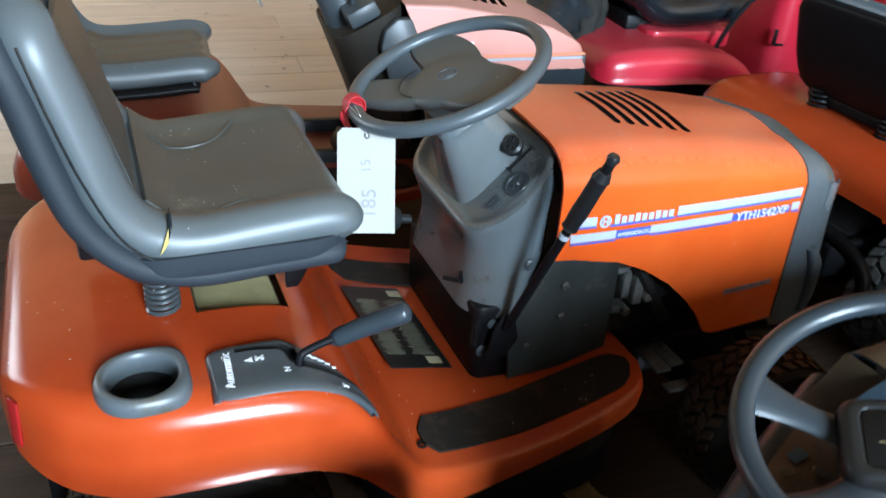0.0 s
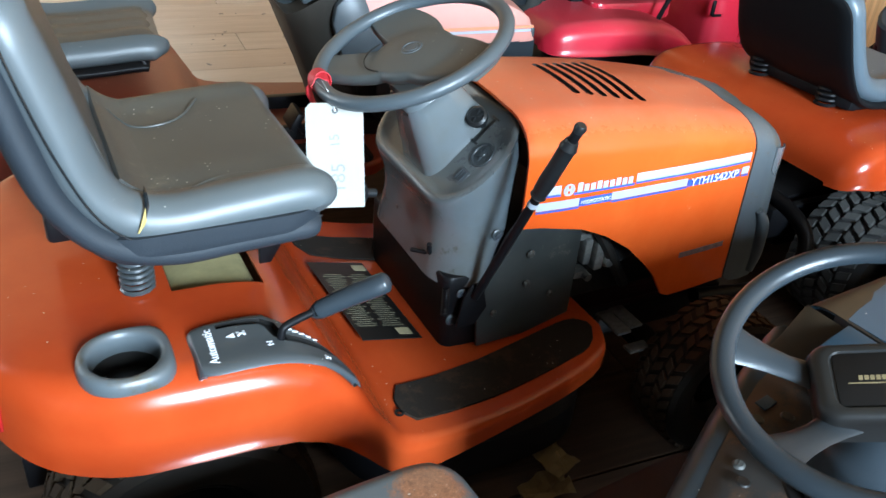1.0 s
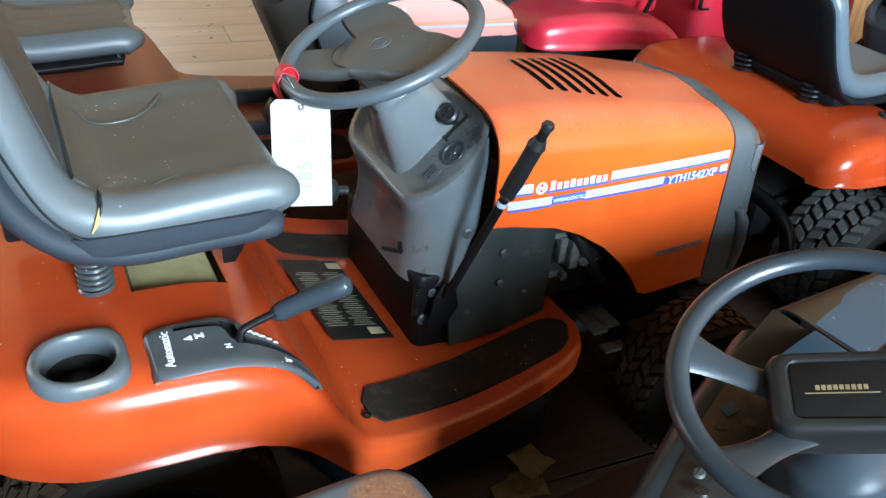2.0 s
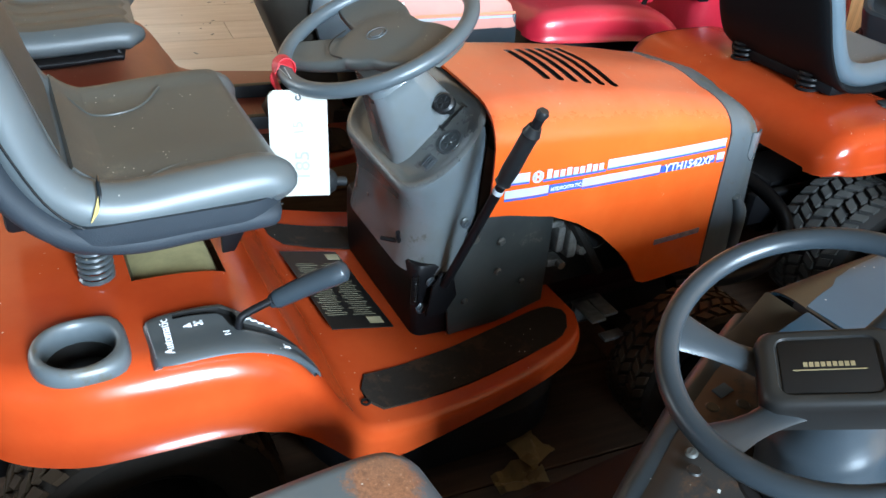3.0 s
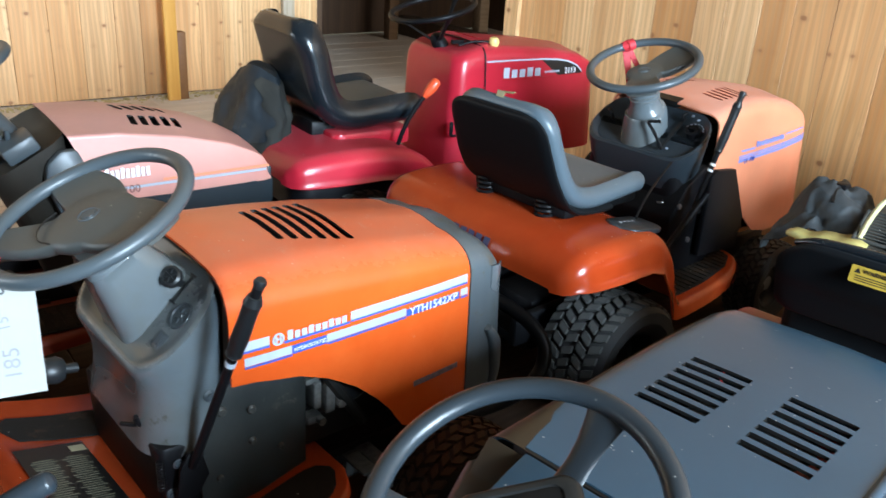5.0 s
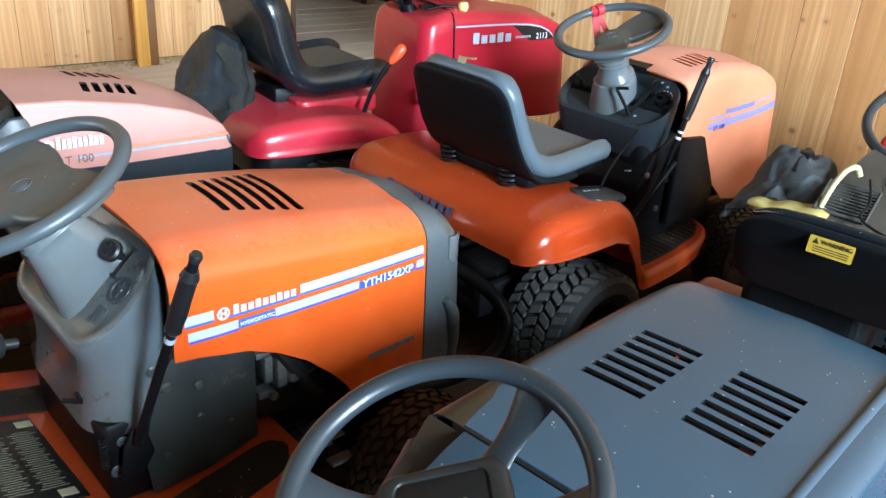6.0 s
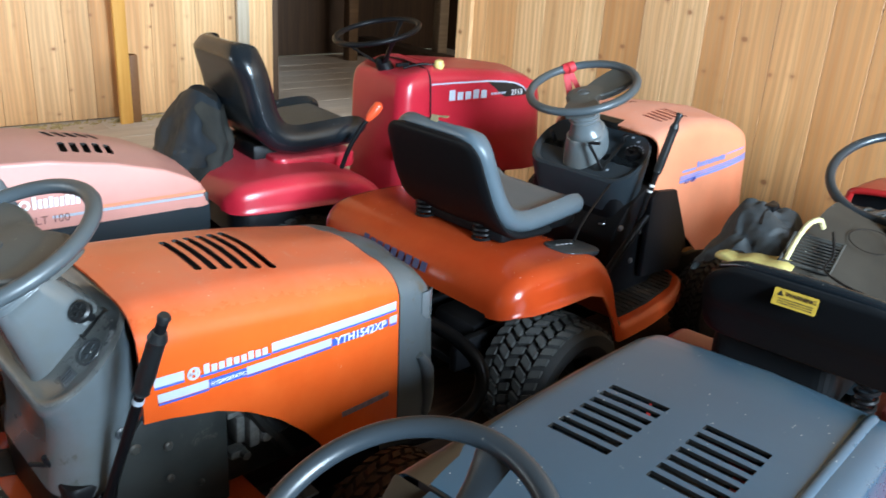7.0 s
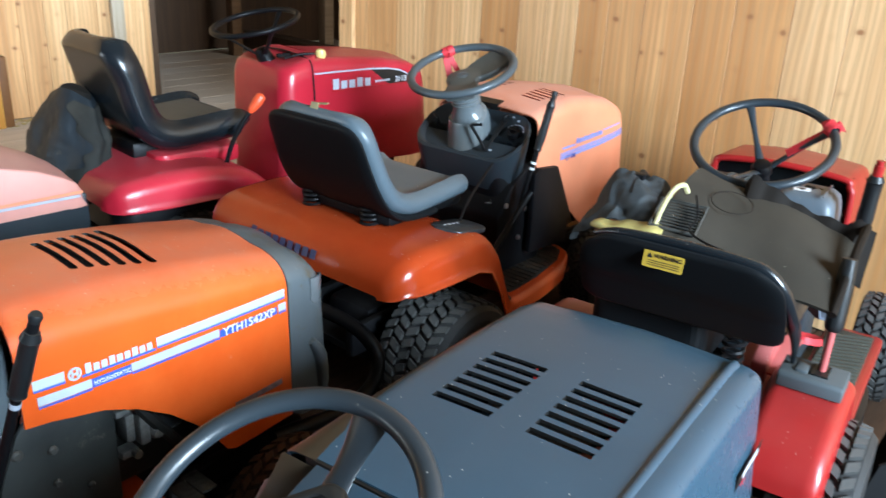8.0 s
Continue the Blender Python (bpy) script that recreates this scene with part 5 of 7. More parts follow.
def grey_tractor():
    T = thing("grey_tractor", pose(0.205, -1.158, 0, 0, 0, 9.0), "blue-grey lawn tractor with rusty dash and black wheel", "lawn tractor", "parked lawn tractors")
    four_wheels(T, 1.20, 0.34, 0.36, 0.23, 0.2, 0.19, 0.14, RUBBER, RUBBER_BROWN)
    chassis(T, -0.2, 1.40)
    st = [(0.748, 0.205, 0.252, 0.276, 0.802, 0.004, 0.765, 0.52), (0.9, 0.206, 0.254, 0.278, 0.802, 0.004, 0.763, 0.52), (1.2, 0.206, 0.254, 0.278, 0.797, 0.005, 0.757, 0.50), (1.42, 0.204, 0.252, 0.276, 0.789, 0.006, 0.748, 0.48), (1.475, 0.198, 0.248, 0.272, 0.782, 0.008, 0.738, 0.48), (1.505, 0.18, 0.238, 0.266, 0.768, 0.012, 0.713, 0.48), (1.515, 0.16, 0.22, 0.256, 0.74, 0.012, 0.675, 0.48)]
    hood = part("hood", moved(hood_skin(st, 0.006, 3), pose(0, -0.014, 0)), BLUEGREY, T, "dusty blue-grey hood with slotted vents", 25)
    cuts = []
    for y0, y1 in ((0.038, 0.148), (-0.138, -0.028)):
        for k in range(7):
            x = 1.0 + 0.0305 * k
            cuts.append(box(x - 0.0085, x + 0.0085, y0, y1, 0.7, 0.9))
    # vent edges painted black for the shade within
    carved(hood, cuts, DECAL_SHADE_BLACK)
    rows = []
    for x in np.linspace(0.742, 1.40, 16):
        row = []
        fade = ((x - 0.742) / 0.658) ** 0.8
        zt = 0.798 - 0.016 * max(0, x - 0.9)
        for k in range(10):
            t = 0.02 + 0.86 * fade + (0.98 - 0.86 * fade) * k / 9 * (1 - 0.9 * fade ** 6)
            row.append((x, 0.205 * (1 - t) ** 2 + 0.252 * (2 * t * (1 - t) + t * t) - 0.0125, zt * (1 - t * t) + (zt - 0.035) * t * t + 0.0012))
        inner = [(x, row[0][1] - d * (1 - fade) - 0.0005, row[0][2] + 0.0001) for d in (0.022, 0.011)]
        rows.append(inner + row + [(x, 0.2445 if fade < 0.6 else row[-1][1], 0.71 if fade < 0.6 else row[-1][2] - 0.002)])
    # brown strip on the left shoulder, narrowing towards the front
    part("stained_edge", thick(loft(rows, False, False), 0.001), BROWN_EDGE, hood, "brown strip along the hood edge")
    part("front_panel", thick(loft([[(1.512, y, 0.30), (1.518, y, 0.5), (1.515, y, 0.73)] for y in np.linspace(-0.215, 0.215, 9)], False, False), 0.004), BLUEGREY, T)
    for y, z in ((-0.212, 0.7905), (-0.248, 0.7765)):
        part("hood_crease", tube([(0.8, y - 0.002, z - 0.004), (0.86, y - 0.002, z), (1.1, y, z - 0.002), (1.40, y + 0.002, z - 0.009), (1.46, y + 0.002, z - 0.016)], 0.011, 10, 4), BLUEGREY, hood)
    part("hood_label", joined(moved(plate(0.15, 0.035, 0.001), basis((1.40, -0.2812, 0.62), (1, 0, 0), (0, -0.085, 1)))), DECAL_SHADE_BLACK, hood, "black hood label with pale bars")
    part("label_bars", joined(*[moved(plate(0.012, 0.014, 0.001), basis((1.365 + 0.016 * k, -0.2822, 0.622), (1, 0, 0), (0, -0.085, 1))) for k in range(6)]), WHITE, hood)
    part("label_bar_red", moved(plate(0.025, 0.006, 0.001), basis((1.36, -0.2836, 0.608), (1, 0, 0), (0, -0.085, 1))), RIBBON, hood)
    engine_block(T, 0.9, 1.35, 0.16, 0.34, 0.66)
    half = section(0.203, 0.248, 0.256, 0.799, 0.004, 0.762, 0.50)
    # added black plate fills the hood's hollow rear as if in shade
    part("bulkhead", prism([(-y - 0.014, z) for y, z in half[::-1]] + [(y - 0.014, z) for y, z in half[1:]], "yz", 0.751, 0.758), MATT_BLACK, T, "black plate standing for the shade inside the hood's rear")
    # black sheet in place of the shade below the vents
    part("air_baffle", box(0.95, 1.24, -0.19, 0.19, 0.722, 0.732, 0.003), MATT_BLACK, T)
    part("engine_shroud", moved(lathe([(0, 0), (0.12, 0), (0.14, -0.03), (0.14, -0.08), (0, -0.08)], 28), pose(1.12, -0.06, 0.742)), RED, T, "red engine shroud seen through the vents")
    # cowl and dash
    shape = ((0.385, 0.655, 0.085), (0.40, 0.661, 0.105), (0.44, 0.672, 0.122), (0.505, 0.686, 0.152), (0.575, 0.699, 0.184), (0.643, 0.711, 0.210), (0.70, 0.730, 0.228), (0.742, 0.750, 0.240))
    rows = []
    for x, z, hw in shape:
        rows.append([(x, y, z - 0.012 * abs(y / hw) ** 8) for y in np.linspace(-hw, hw, 17)])
    dash = part("dash_panel", thick(loft(rows, False, False), 0.006), COWL_RUST, T, "rust-spotted dash panel")
    rings = []
    for grow, dip in ((0.002, 0.012), (0.014, 0.012), (0.026, 0.022), (0.034, 0.045), (0.038, 0.10), (0.038, 0.38)):
        right = [(x - grow * (1.0 if k < 2 else 0.4), -hw - grow * (0.6 if k < 2 else 1.0), z - dip) for k, (x, z, hw) in enumerate(shape)]
        rings.append(right + [(x, -y, z) for x, y, z in right[::-1]])
    part("dash_body", loft(rings), DASH_SHELL, T, "blue-grey plastic dash housing")
    part("cowl", joined(prism([(0.655, 0.735), (0.658, 0.772), (0.70, 0.788), (0.739, 0.7985), (0.741, 0.74)], "xz", -0.215, 0.166, 0.003)), BLUEGREY, T, "blue-grey cowl strip behind the hood")
    part("cowl_corner", prism([(0.665, 0.72), (0.70, 0.745), (0.741, 0.79), (0.741, 0.72)], "xz", 0.168, 0.236, 0.004), BROWN_EDGE, T, "brown cowl corner")
    part("dash_slot", box(0.7415, 0.7475, -0.21, 0.19, 0.77, 0.7985), DECAL_SHADE_BLACK, T)
    part("ignition_plate", moved(box(-0.012, 0.012, -0.009, 0.009, 0, 0.003, 0.001), pose(0.605, 0.168, 0.703, 0, -12)), plain("dull_blue_plate", (0.03, 0.07, 0.12), 0.5), dash, "small blue switch plate")
    for x, y in ((0.53, 0.12), (0.475, 0.09), (0.60, 0.13), (0.565, 0.15)):
        part("dash_hole", moved(lathe([(0, 0.002), (0.008, 0.002), (0.010, 0), (0, 0)], 12), pose(x, y, 0.692 + 0.2 * (x - 0.5))), DECAL_SHADE_BLACK, dash)
    for x, y, w in ((0.56, 0.1, 0.006), (0.535, 0.115, 0.004), (0.475, 0.05, 0.005)):
        part("paint_chip", moved(plate(w, w * 0.7), pose(x, y, 0.694 + 0.19 * (x - 0.5), 0, -10, 30)), CARD, dash)
    part("screw", moved(joined(lathe([(0, 0.003), (0.006, 0.003), (0.009, 0.0)], 14), box(-0.005, 0.005, -0.0008, 0.0008, 0.003, 0.004)), pose(0.496, 0.115, 0.685, 0, -11, 20)), DARK_WIRE, dash)
    part("steering_column", tube([(0.598, 0, 0.68), (0.572, 0, 0.76), (0.555, 0, 0.81), (0.545, 0, 0.835), (0.532, 0.003, 0.87)], [0.078, 0.074, 0.068, 0.052, 0.042], 26, 5), GREY_DARK, T, "round grey steering column cover")
    part("column_collar", moved(lathe([(0.076, 0.0), (0.084, 0.004), (0.096, 0.004), (0.10, 0.0)], 28), pose(0.592, 0, 0.703, 0, -12)), BLACK, T)
    ob, m = steering_wheel(T, (0.507, 0.005, 0.928), 23.5, 0.165, 0.0135, GREY_DARK, (-2, -58, 122, 178), 0.05, 0.03, 0.047, 0.05, SHROUD_EDGE, 0.013, dome=False)
    turn = m @ Matrix.Rotation(radians(48), 4, "Z") @ pose(0, 0, -0.036)
    rings = []
    for gx, gz in ((1.0, -0.03), (1.0, 0.0), (0.965, 0.009), (0.9, 0.0135), (0.80, 0.015), (0.72, 0.0145), (0.70, 0.0115), (0.4, 0.0112)):
        rings.append([(x, y, gz) for x, y in round_outline(-0.052 * gx, 0.052 * gx, -0.073 * gx, 0.073 * gx, 0.02 * gx, 6)])
    pad = part("hub_pad", moved(loft(rings), turn), PAD_BLACK, ob, "dark rectangular hub pad with raised frame")
    part("pad_inset", moved(box(-0.034, 0.034, -0.048, 0.048, 0.0112, 0.0125, 0.0005), turn), DECAL_SHADE_BLACK, pad)
    for k in range(9):
        part("brand_bar", moved(plate(0.0042, 0.0058, 0.0006), turn @ pose(0.002, -0.0235 + 0.0058 * k, 0.0126, 0, 0, 90)), GOLD, pad)
    part("gold_line", moved(plate(0.072, 0.001, 0.0006), turn @ pose(-0.005, 0, 0.0126, 0, 0, 90)), GOLD, pad)
    # rear fender
    part("fender_pan", pan_skin([(-0.32, 0.46, 0.36, 0.44, 0.01, 0), (-0.30, 0.53, 0.40, 0.42, 0.03, 0.005), (-0.24, 0.56, 0.42, 0.40, 0.035, 0.01), (0.0, 0.563, 0.428, 0.40, 0.035, 0.01), (0.18, 0.560, 0.428, 0.39, 0.035, 0.01), (0.23, 0.55, 0.42, 0.37, 0.04, 0.008), (0.262, 0.515, 0.405, 0.34, 0.035, 0.004), (0.275, 0.45, 0.39, 0.32, 0.02, 0), (0.28, 0.36, 0.385, 0.31, 0.01, 0)]), FENDER_RUST, T, "grey rear fender with rust patches")
    for s in (-1, 1):
        part("footrest", prism(round_outline(0.28, 0.85, s * 0.31 - 0.11, s * 0.31 + 0.11, 0.05), "xy", 0.27, 0.285, 0.004), BLACK, T)
    return T


grey_tractor()


# ---- tractor with the faded pink hood ----
def sheared(bm, x0, z0, k, reach):
    """Leans the rear edge of a hood: lower points go forward."""
    for v in bm.verts:
        f = max(0.0, 1 - (v.co.x - x0) / reach)
        v.co.x += (z0 - v.co.z) * k * f
    return bm


def flat_surface(y):
    return lambda x, z: y


def pink_tractor():
    T = thing("pink_tractor", pose(-0.02, 1.13, 0, 0, 0, -0.5), "lawn tractor with sun-faded pink hood and orange fenders", "lawn tractor", "parked lawn tractors")
    four_wheels(T, 1.16, 0.34, 0.34, 0.23, 0.2, 0.18, 0.14, RUBBER_BROWN, RUBBER_BROWN)
    chassis(T, -0.2, 1.3, 0.15)
    st = [(0.755, 0.209, 0.224, 0.245, 0.845, 0.014, 0.818, 0.625), (0.9, 0.212, 0.227, 0.247, 0.842, 0.016, 0.813, 0.625), (1.1, 0.213, 0.228, 0.247, 0.815, 0.02, 0.783, 0.622), (1.25, 0.213, 0.227, 0.245, 0.775, 0.02, 0.744, 0.62), (1.33, 0.207, 0.223, 0.242, 0.738, 0.02, 0.71, 0.62), (1.365, 0.20, 0.217, 0.238, 0.715, 0.02, 0.69, 0.62), (1.385, 0.185, 0.205, 0.23, 0.685, 0.02, 0.66, 0.62)]
    hood = part("hood", sheared(hood_skin(st, 0.006, 3), 0.755, 0.845, 0.45, 0.3), PINK, T, "faded pink sloping hood", 28)
    cuts = []
    for s in (-1, 1):
        for k in range(5):
            cuts.append(moved(prism(round_outline(-0.0105, 0.0105, -0.05, 0.05, 0.009, 3), "xy", -0.12, 0.12), pose(0.985 + 0.034 * k, s * 0.09, 0.82, 0, 0, s * 8)))
    # black cut edges stand for shade in the vents
    carved(hood, cuts, DECAL_SHADE_BLACK)
    for s in (-1, 1):
        part("lower_band", thick(loft([[(x, s * (0.249 - 0.25 * max(0, x - 1.3)), 0.623), (x, s * (0.251 - 0.25 * max(0, x - 1.3)), 0.58), (x, s * (0.247 - 0.25 * max(0, x - 1.3)), 0.52)] for x in np.linspace(0.86, 1.39, 10)], False, False), 0.006), DASH_SHELL, hood)
    part("front_panel", box(1.375, 1.39, -0.225, 0.225, 0.42, 0.66, 0.006), GREY_DARK, T)
    for s in (-1, 1):
        part("rear_side_panel", prism([(0.75, 0.50), (0.69, 0.70), (0.70, 0.755), (0.74, 0.79), (0.785, 0.79), (0.86, 0.62), (0.86, 0.50)], "xz", s * 0.235, s * 0.2, 0.01), RIM_GREY, T, "blue-grey cowl side")
    part("orange_scuff", side_strip(flat_surface(0.246), 1.02, 1.37, lambda x: 0.672, -0.003, 0.005, 10), SALMON, hood)
    part("silver_stripe", side_strip(flat_surface(0.2475), 0.9, 1.36, lambda x: 0.657, 0, 0.008, 12), SILVER, hood)
    word_blocks(hood, flat_surface(0.2455), 0.85, 0.985, lambda x: 0.692, 0.03, 9, WHITE)
    em = basis((0.828, -0.2455, 0.706), (1, 0, 0), (0, 0, 1))
    part("emblem", moved(lathe([(0.008, 0), (0.008, 0.0015), (0.016, 0.0015), (0.016, 0)], 20), em), WHITE, hood)
    letters("lettering", "LT 100", 0.034, basis((0.90, -0.2485, 0.655), (1, 0, 0), (0, 0, 1)), plain("worn_dark_lettering", (0.22, 0.09, 0.08), 0.6), hood)
    engine_block(T, 0.86, 1.25, 0.15, 0.34, 0.62)
    # added black plate for the shaded hollow behind the hood's rear edge
    part("bulkhead", box(0.80, 0.81, -0.21, 0.21, 0.5, 0.815), MATT_BLACK, T, "black plate standing for the shade inside the open hood")
    # black sheet in place of the shade below the vent slots
    part("air_baffle", moved(box(-0.12, 0.12, -0.16, 0.16, -0.005, 0.005, 0.002), pose(1.06, 0, 0.765, 0, 8)), MATT_BLACK, T)
    # dash
    rows = []
    for z, xr, xf, hy, lean in ((0.27, 0.715, 0.84, 0.15, 0), (0.40, 0.675, 0.82, 0.155, 0), (0.5, 0.64, 0.80, 0.16, 0), (0.60, 0.60, 0.79, 0.175, 0.08), (0.66, 0.578, 0.78, 0.19, 0.25), (0.70, 0.562, 0.77, 0.205, 0.5), (0.715, 0.56, 0.77, 0.205, 0.55), (0.712, 0.585, 0.765, 0.18, 0.58)):
        rows.append([(x, y, z + lean * (x - xr)) for x, y in round_outline(xr, xf, -hy, hy, 0.06)])
    dash = part("dash_tower", loft(rows), SHROUD, T, "dusty dark dash tower")
    part("dash_box", joined(moved(box(-0.05, 0.05, -0.06, 0.06, 0, 0.05, 0.01), pose(0.66, -0.12, 0.765, 0, -28)), tube([(0.63, -0.1, 0.8), (0.625, -0.12, 0.84)], 0.008)), RIM_GREY, dash)
    part("steering_column", tube([(0.645, 0, 0.72), (0.60, 0, 0.80), (0.55, 0, 0.88), (0.52, 0, 0.94)], [0.078, 0.066, 0.056, 0.05], 20, 5), RIM_GREY, T, "blue-grey steering column")
    ob, m = web_wheel(T, (0.495, 0, 0.98), 22, 0.188, 0.015, RIM_GREY, VINYL_TOP, 146)
    # seat and fenders
    line = [(0.205, 0.61), (0.2, 0.64), (0.15, 0.655), (0.02, 0.645), (-0.1, 0.64), (-0.165, 0.66), (-0.21, 0.72), (-0.245, 0.82), (-0.275, 0.93), (-0.29, 0.98)]
    seat = part("seat", seat_skin(line, 0.235, 0.05, 0.028, 0.86, 0.10, 0.13), VINYL, T, "grey vinyl seat with a brown dusty cushion")
    part("seat_shell", seat_skin([(x - 0.008, z) for x, z in line], 0.23, 0.035, 0.0, 0.86, 0.10, 0.13, drop=0.046), BLACK, seat)
    rows = []
    for p in smooth_line([(x, 0, z) for x, z in [(0.19, 0.639), (0.15, 0.658), (0.02, 0.6485), (-0.1, 0.6435), (-0.155, 0.662)]], 6):
        rows.append([(p.x, y, p.z + 0.004 + 0.003 * math.cos(y * 70)) for y in np.linspace(-0.155, 0.155, 25)])
    part("cushion_panel", thick(loft(rows, False, False), 0.006), VINYL_TOP, seat, "ribbed dusty cushion panel")
    part("fender_pan", pan_skin([(-0.35, 0.40, 0.36, 0.39, 0.01, 0), (-0.34, 0.47, 0.40, 0.39, 0.04, 0.004), (-0.28, 0.525, 0.44, 0.38, 0.05, 0.01), (0.0, 0.53, 0.45, 0.38, 0.05, 0.012), (0.14, 0.525, 0.45, 0.375, 0.05, 0.012), (0.22, 0.50, 0.445, 0.35, 0.05, 0.008), (0.27, 0.45, 0.44, 0.31, 0.045, 0.004), (0.32, 0.37, 0.43, 0.275, 0.03, 0), (0.38, 0.31, 0.42, 0.26, 0.02, 0), (0.6, 0.295, 0.40, 0.25, 0.02, 0), (0.8, 0.295, 0.36, 0.25, 0.02, 0), (0.87, 0.29, 0.28, 0.26, 0.012, 0)]), ORANGE_DULL, T, "dull orange fender pan")
    part("fender_label", moved(plate(0.05, 0.09), basis((0.30, -0.33, 0.408), (0.55, 0, -0.83), (0, 1, 0))), TANK, T, "small yellowed label")
    foot_mat(T, round_outline(0.42, 0.8, -0.37, -0.2, 0.04), 0.298, MAT_RUBBER, 14)
    part("brake_pedal", joined(tube([(0.66, -0.2, 0.32), (0.6, -0.26, 0.36), (0.56, -0.3, 0.43)], 0.008), moved(box(-0.012, 0.012, -0.05, 0.05, -0.03, 0.03, 0.006), pose(0.55, -0.3, 0.44, 0, 30))), BLACK, T)
    part("height_lever", tube([(0.5, -0.19, 0.32), (0.47, -0.2, 0.38), (0.455, -0.2, 0.43)], 0.009), BLACK, T)
    return T, m


_, m3 = pink_tractor()
ribbon("ribbon", pose(-0.02, 1.13, 0) @ m3 @ Matrix.Rotation(radians(165), 4, "Z") @ pose(0.188, 0, 0), 1, ((0.0, 0.01, -0.16, 0.035),), CARD, "white cloth strip tied round a steering wheel rim")


# ---- crimson tractor with the high black seat ----
def crimson_tractor():
    T = thing("crimson_tractor", pose(1.80, 1.36, 0, 0, 0, -2.0), "crimson lawn tractor with high-backed black seat", "lawn tractor", "parked lawn tractors")
    four_wheels(T, 1.10, 0.30, 0.30, 0.24, 0.2, 0.18, 0.14, RUBBER, RUBBER)
    chassis(T, -0.2, 1.28, 0.15)
    st = [(0.665, 0.155, 0.215, 0.222, 0.975, 0.012, 0.90, 0.50), (0.8, 0.155, 0.215, 0.222, 0.972, 0.012, 0.90, 0.50), (1.05, 0.15, 0.212, 0.222, 0.955, 0.014, 0.885, 0.48), (1.22, 0.14, 0.205, 0.22, 0.93, 0.018, 0.865, 0.47), (1.30, 0.125, 0.192, 0.212, 0.90, 0.022, 0.835, 0.47), (1.34, 0.10, 0.165, 0.195, 0.85, 0.025, 0.78, 0.47)]
    hood = part("hood", hood_skin(st, 0.006, 3), CRIMSON, T, "crimson hood with dusty top", 30)

    def side(x, z):
        half = section(*[float(np.interp(x, [q[0] for q in st], [q[k] for q in st])) for k in range(1, 8)], 30, 10)[::-1]
        return float(np.interp(z, [q[1] for q in half], [q[0] for q in half]))
    arc = lambda x: float(np.interp(x, [0.67, 0.80, 0.98, 1.08, 1.15, 1.20, 1.235], [0.899, 0.899, 0.896, 0.889, 0.876, 0.855, 0.825]))
    rows = []
    for x in np.linspace(0.98, 1.232, 18):
        tip = float(np.interp(x, [0.98, 1.08], [0.893, 0.822]))
        rows.append([(x, -side(x, z) - 0.0012, z) for z in np.linspace(min(tip, arc(x) - 0.001), arc(x), 5)])
    part("side_decal", thick(loft(rows, False, False), 0.0008), DECAL_SHADE_BLACK, hood, "black wedge decal under a silver line")
    part("silver_line", side_strip(side, 0.672, 1.235, arc, -0.002, 0.005, 30, 0.002), SILVER, hood)
    part("under_line", side_strip(side, 0.76, 1.235, lambda x: 0.817, 0, 0.003, 14, 0.002), RED, hood)
    word_blocks(hood, lambda x, z: side(x, z) + 0.0005, 0.765, 0.985, lambda x: 0.826, 0.036, 5, SILVER)
    part("small_word", joined(*[side_strip(side, 1.0 + 0.013 * k, 1.009 + 0.013 * k, lambda x: 0.836, 0, 0.009, 2, 0.003) for k in range(7)]), SILVER, hood)
    letters("lettering", "2113", 0.036, basis((1.155, -side(1.155, 0.845) - 0.004, 0.838), (1, 0.05, 0), (0.12, 0.05, 1)), WHITE, hood, label="white number 2113")
    engine_block(T, 0.75, 1.2, 0.14, 0.34, 0.7)
    rows = []
    for z, xr, hy, lean in ((0.36, 0.465, 0.215, 0), (0.5, 0.475, 0.218, 0), (0.7, 0.478, 0.218, 0), (0.84, 0.48, 0.217, 0.05), (0.88, 0.484, 0.214, 0.18), (0.904, 0.491, 0.205, 0.24), (0.918, 0.503, 0.19, 0.26), (0.925, 0.52, 0.165, 0.26), (0.928, 0.545, 0.13, 0.26)):
        rows.append([(x, y, z + lean * (x - xr)) for x, y in round_outline(xr + 0.04, 0.72, -hy * 0.985, hy * 0.985, 0.062, 7)])
    dash = part("dash_tower", loft(rows), CRIMSON, T, "tall crimson dash tower")
    part("hood_seam", tube([(0.685, -0.222, 0.52), (0.672, -0.2185, 0.75), (0.666, -0.2165, 0.87), (0.664, -0.207, 0.935), (0.664, -0.165, 0.961), (0.664, 0, 0.971), (0.664, 0.165, 0.961), (0.664, 0.207, 0.935), (0.666, 0.2165, 0.87)], 0.0032, 8, 6), BLACK, dash)
    part("throttle_slot", joined(box(0.58, 0.64, -0.09, -0.075, 0.958, 0.972), tube([(0.60, -0.105, 0.955), (0.66, -0.135, 0.972), (0.725, -0.16, 0.972)], 0.0055)), BLACK, dash)
    part("throttle_knob", moved(lathe([(0, -0.024), (0.016, -0.02), (0.024, 0), (0.018, 0.018), (0, 0.024)], 18), pose(0.738, -0.168, 0.972)), KNOB_YELLOW, dash, "cream yellow ball knob")
    part("latch", joined(box(0.50, 0.515, -0.2235, -0.213, 0.6, 0.66, 0.003), moved(box(-0.02, 0.02, -0.004, 0.004, 0, 0.008), pose(0.53, -0.22, 0.596))), BLACK, dash)
    part("steering_column", tube([(0.585, 0, 0.92), (0.58, 0, 0.935), (0.572, 0, 0.95), (0.562, 0, 0.965)], [0.045, 0.036, 0.033, 0.03], 18), BLACK, T)
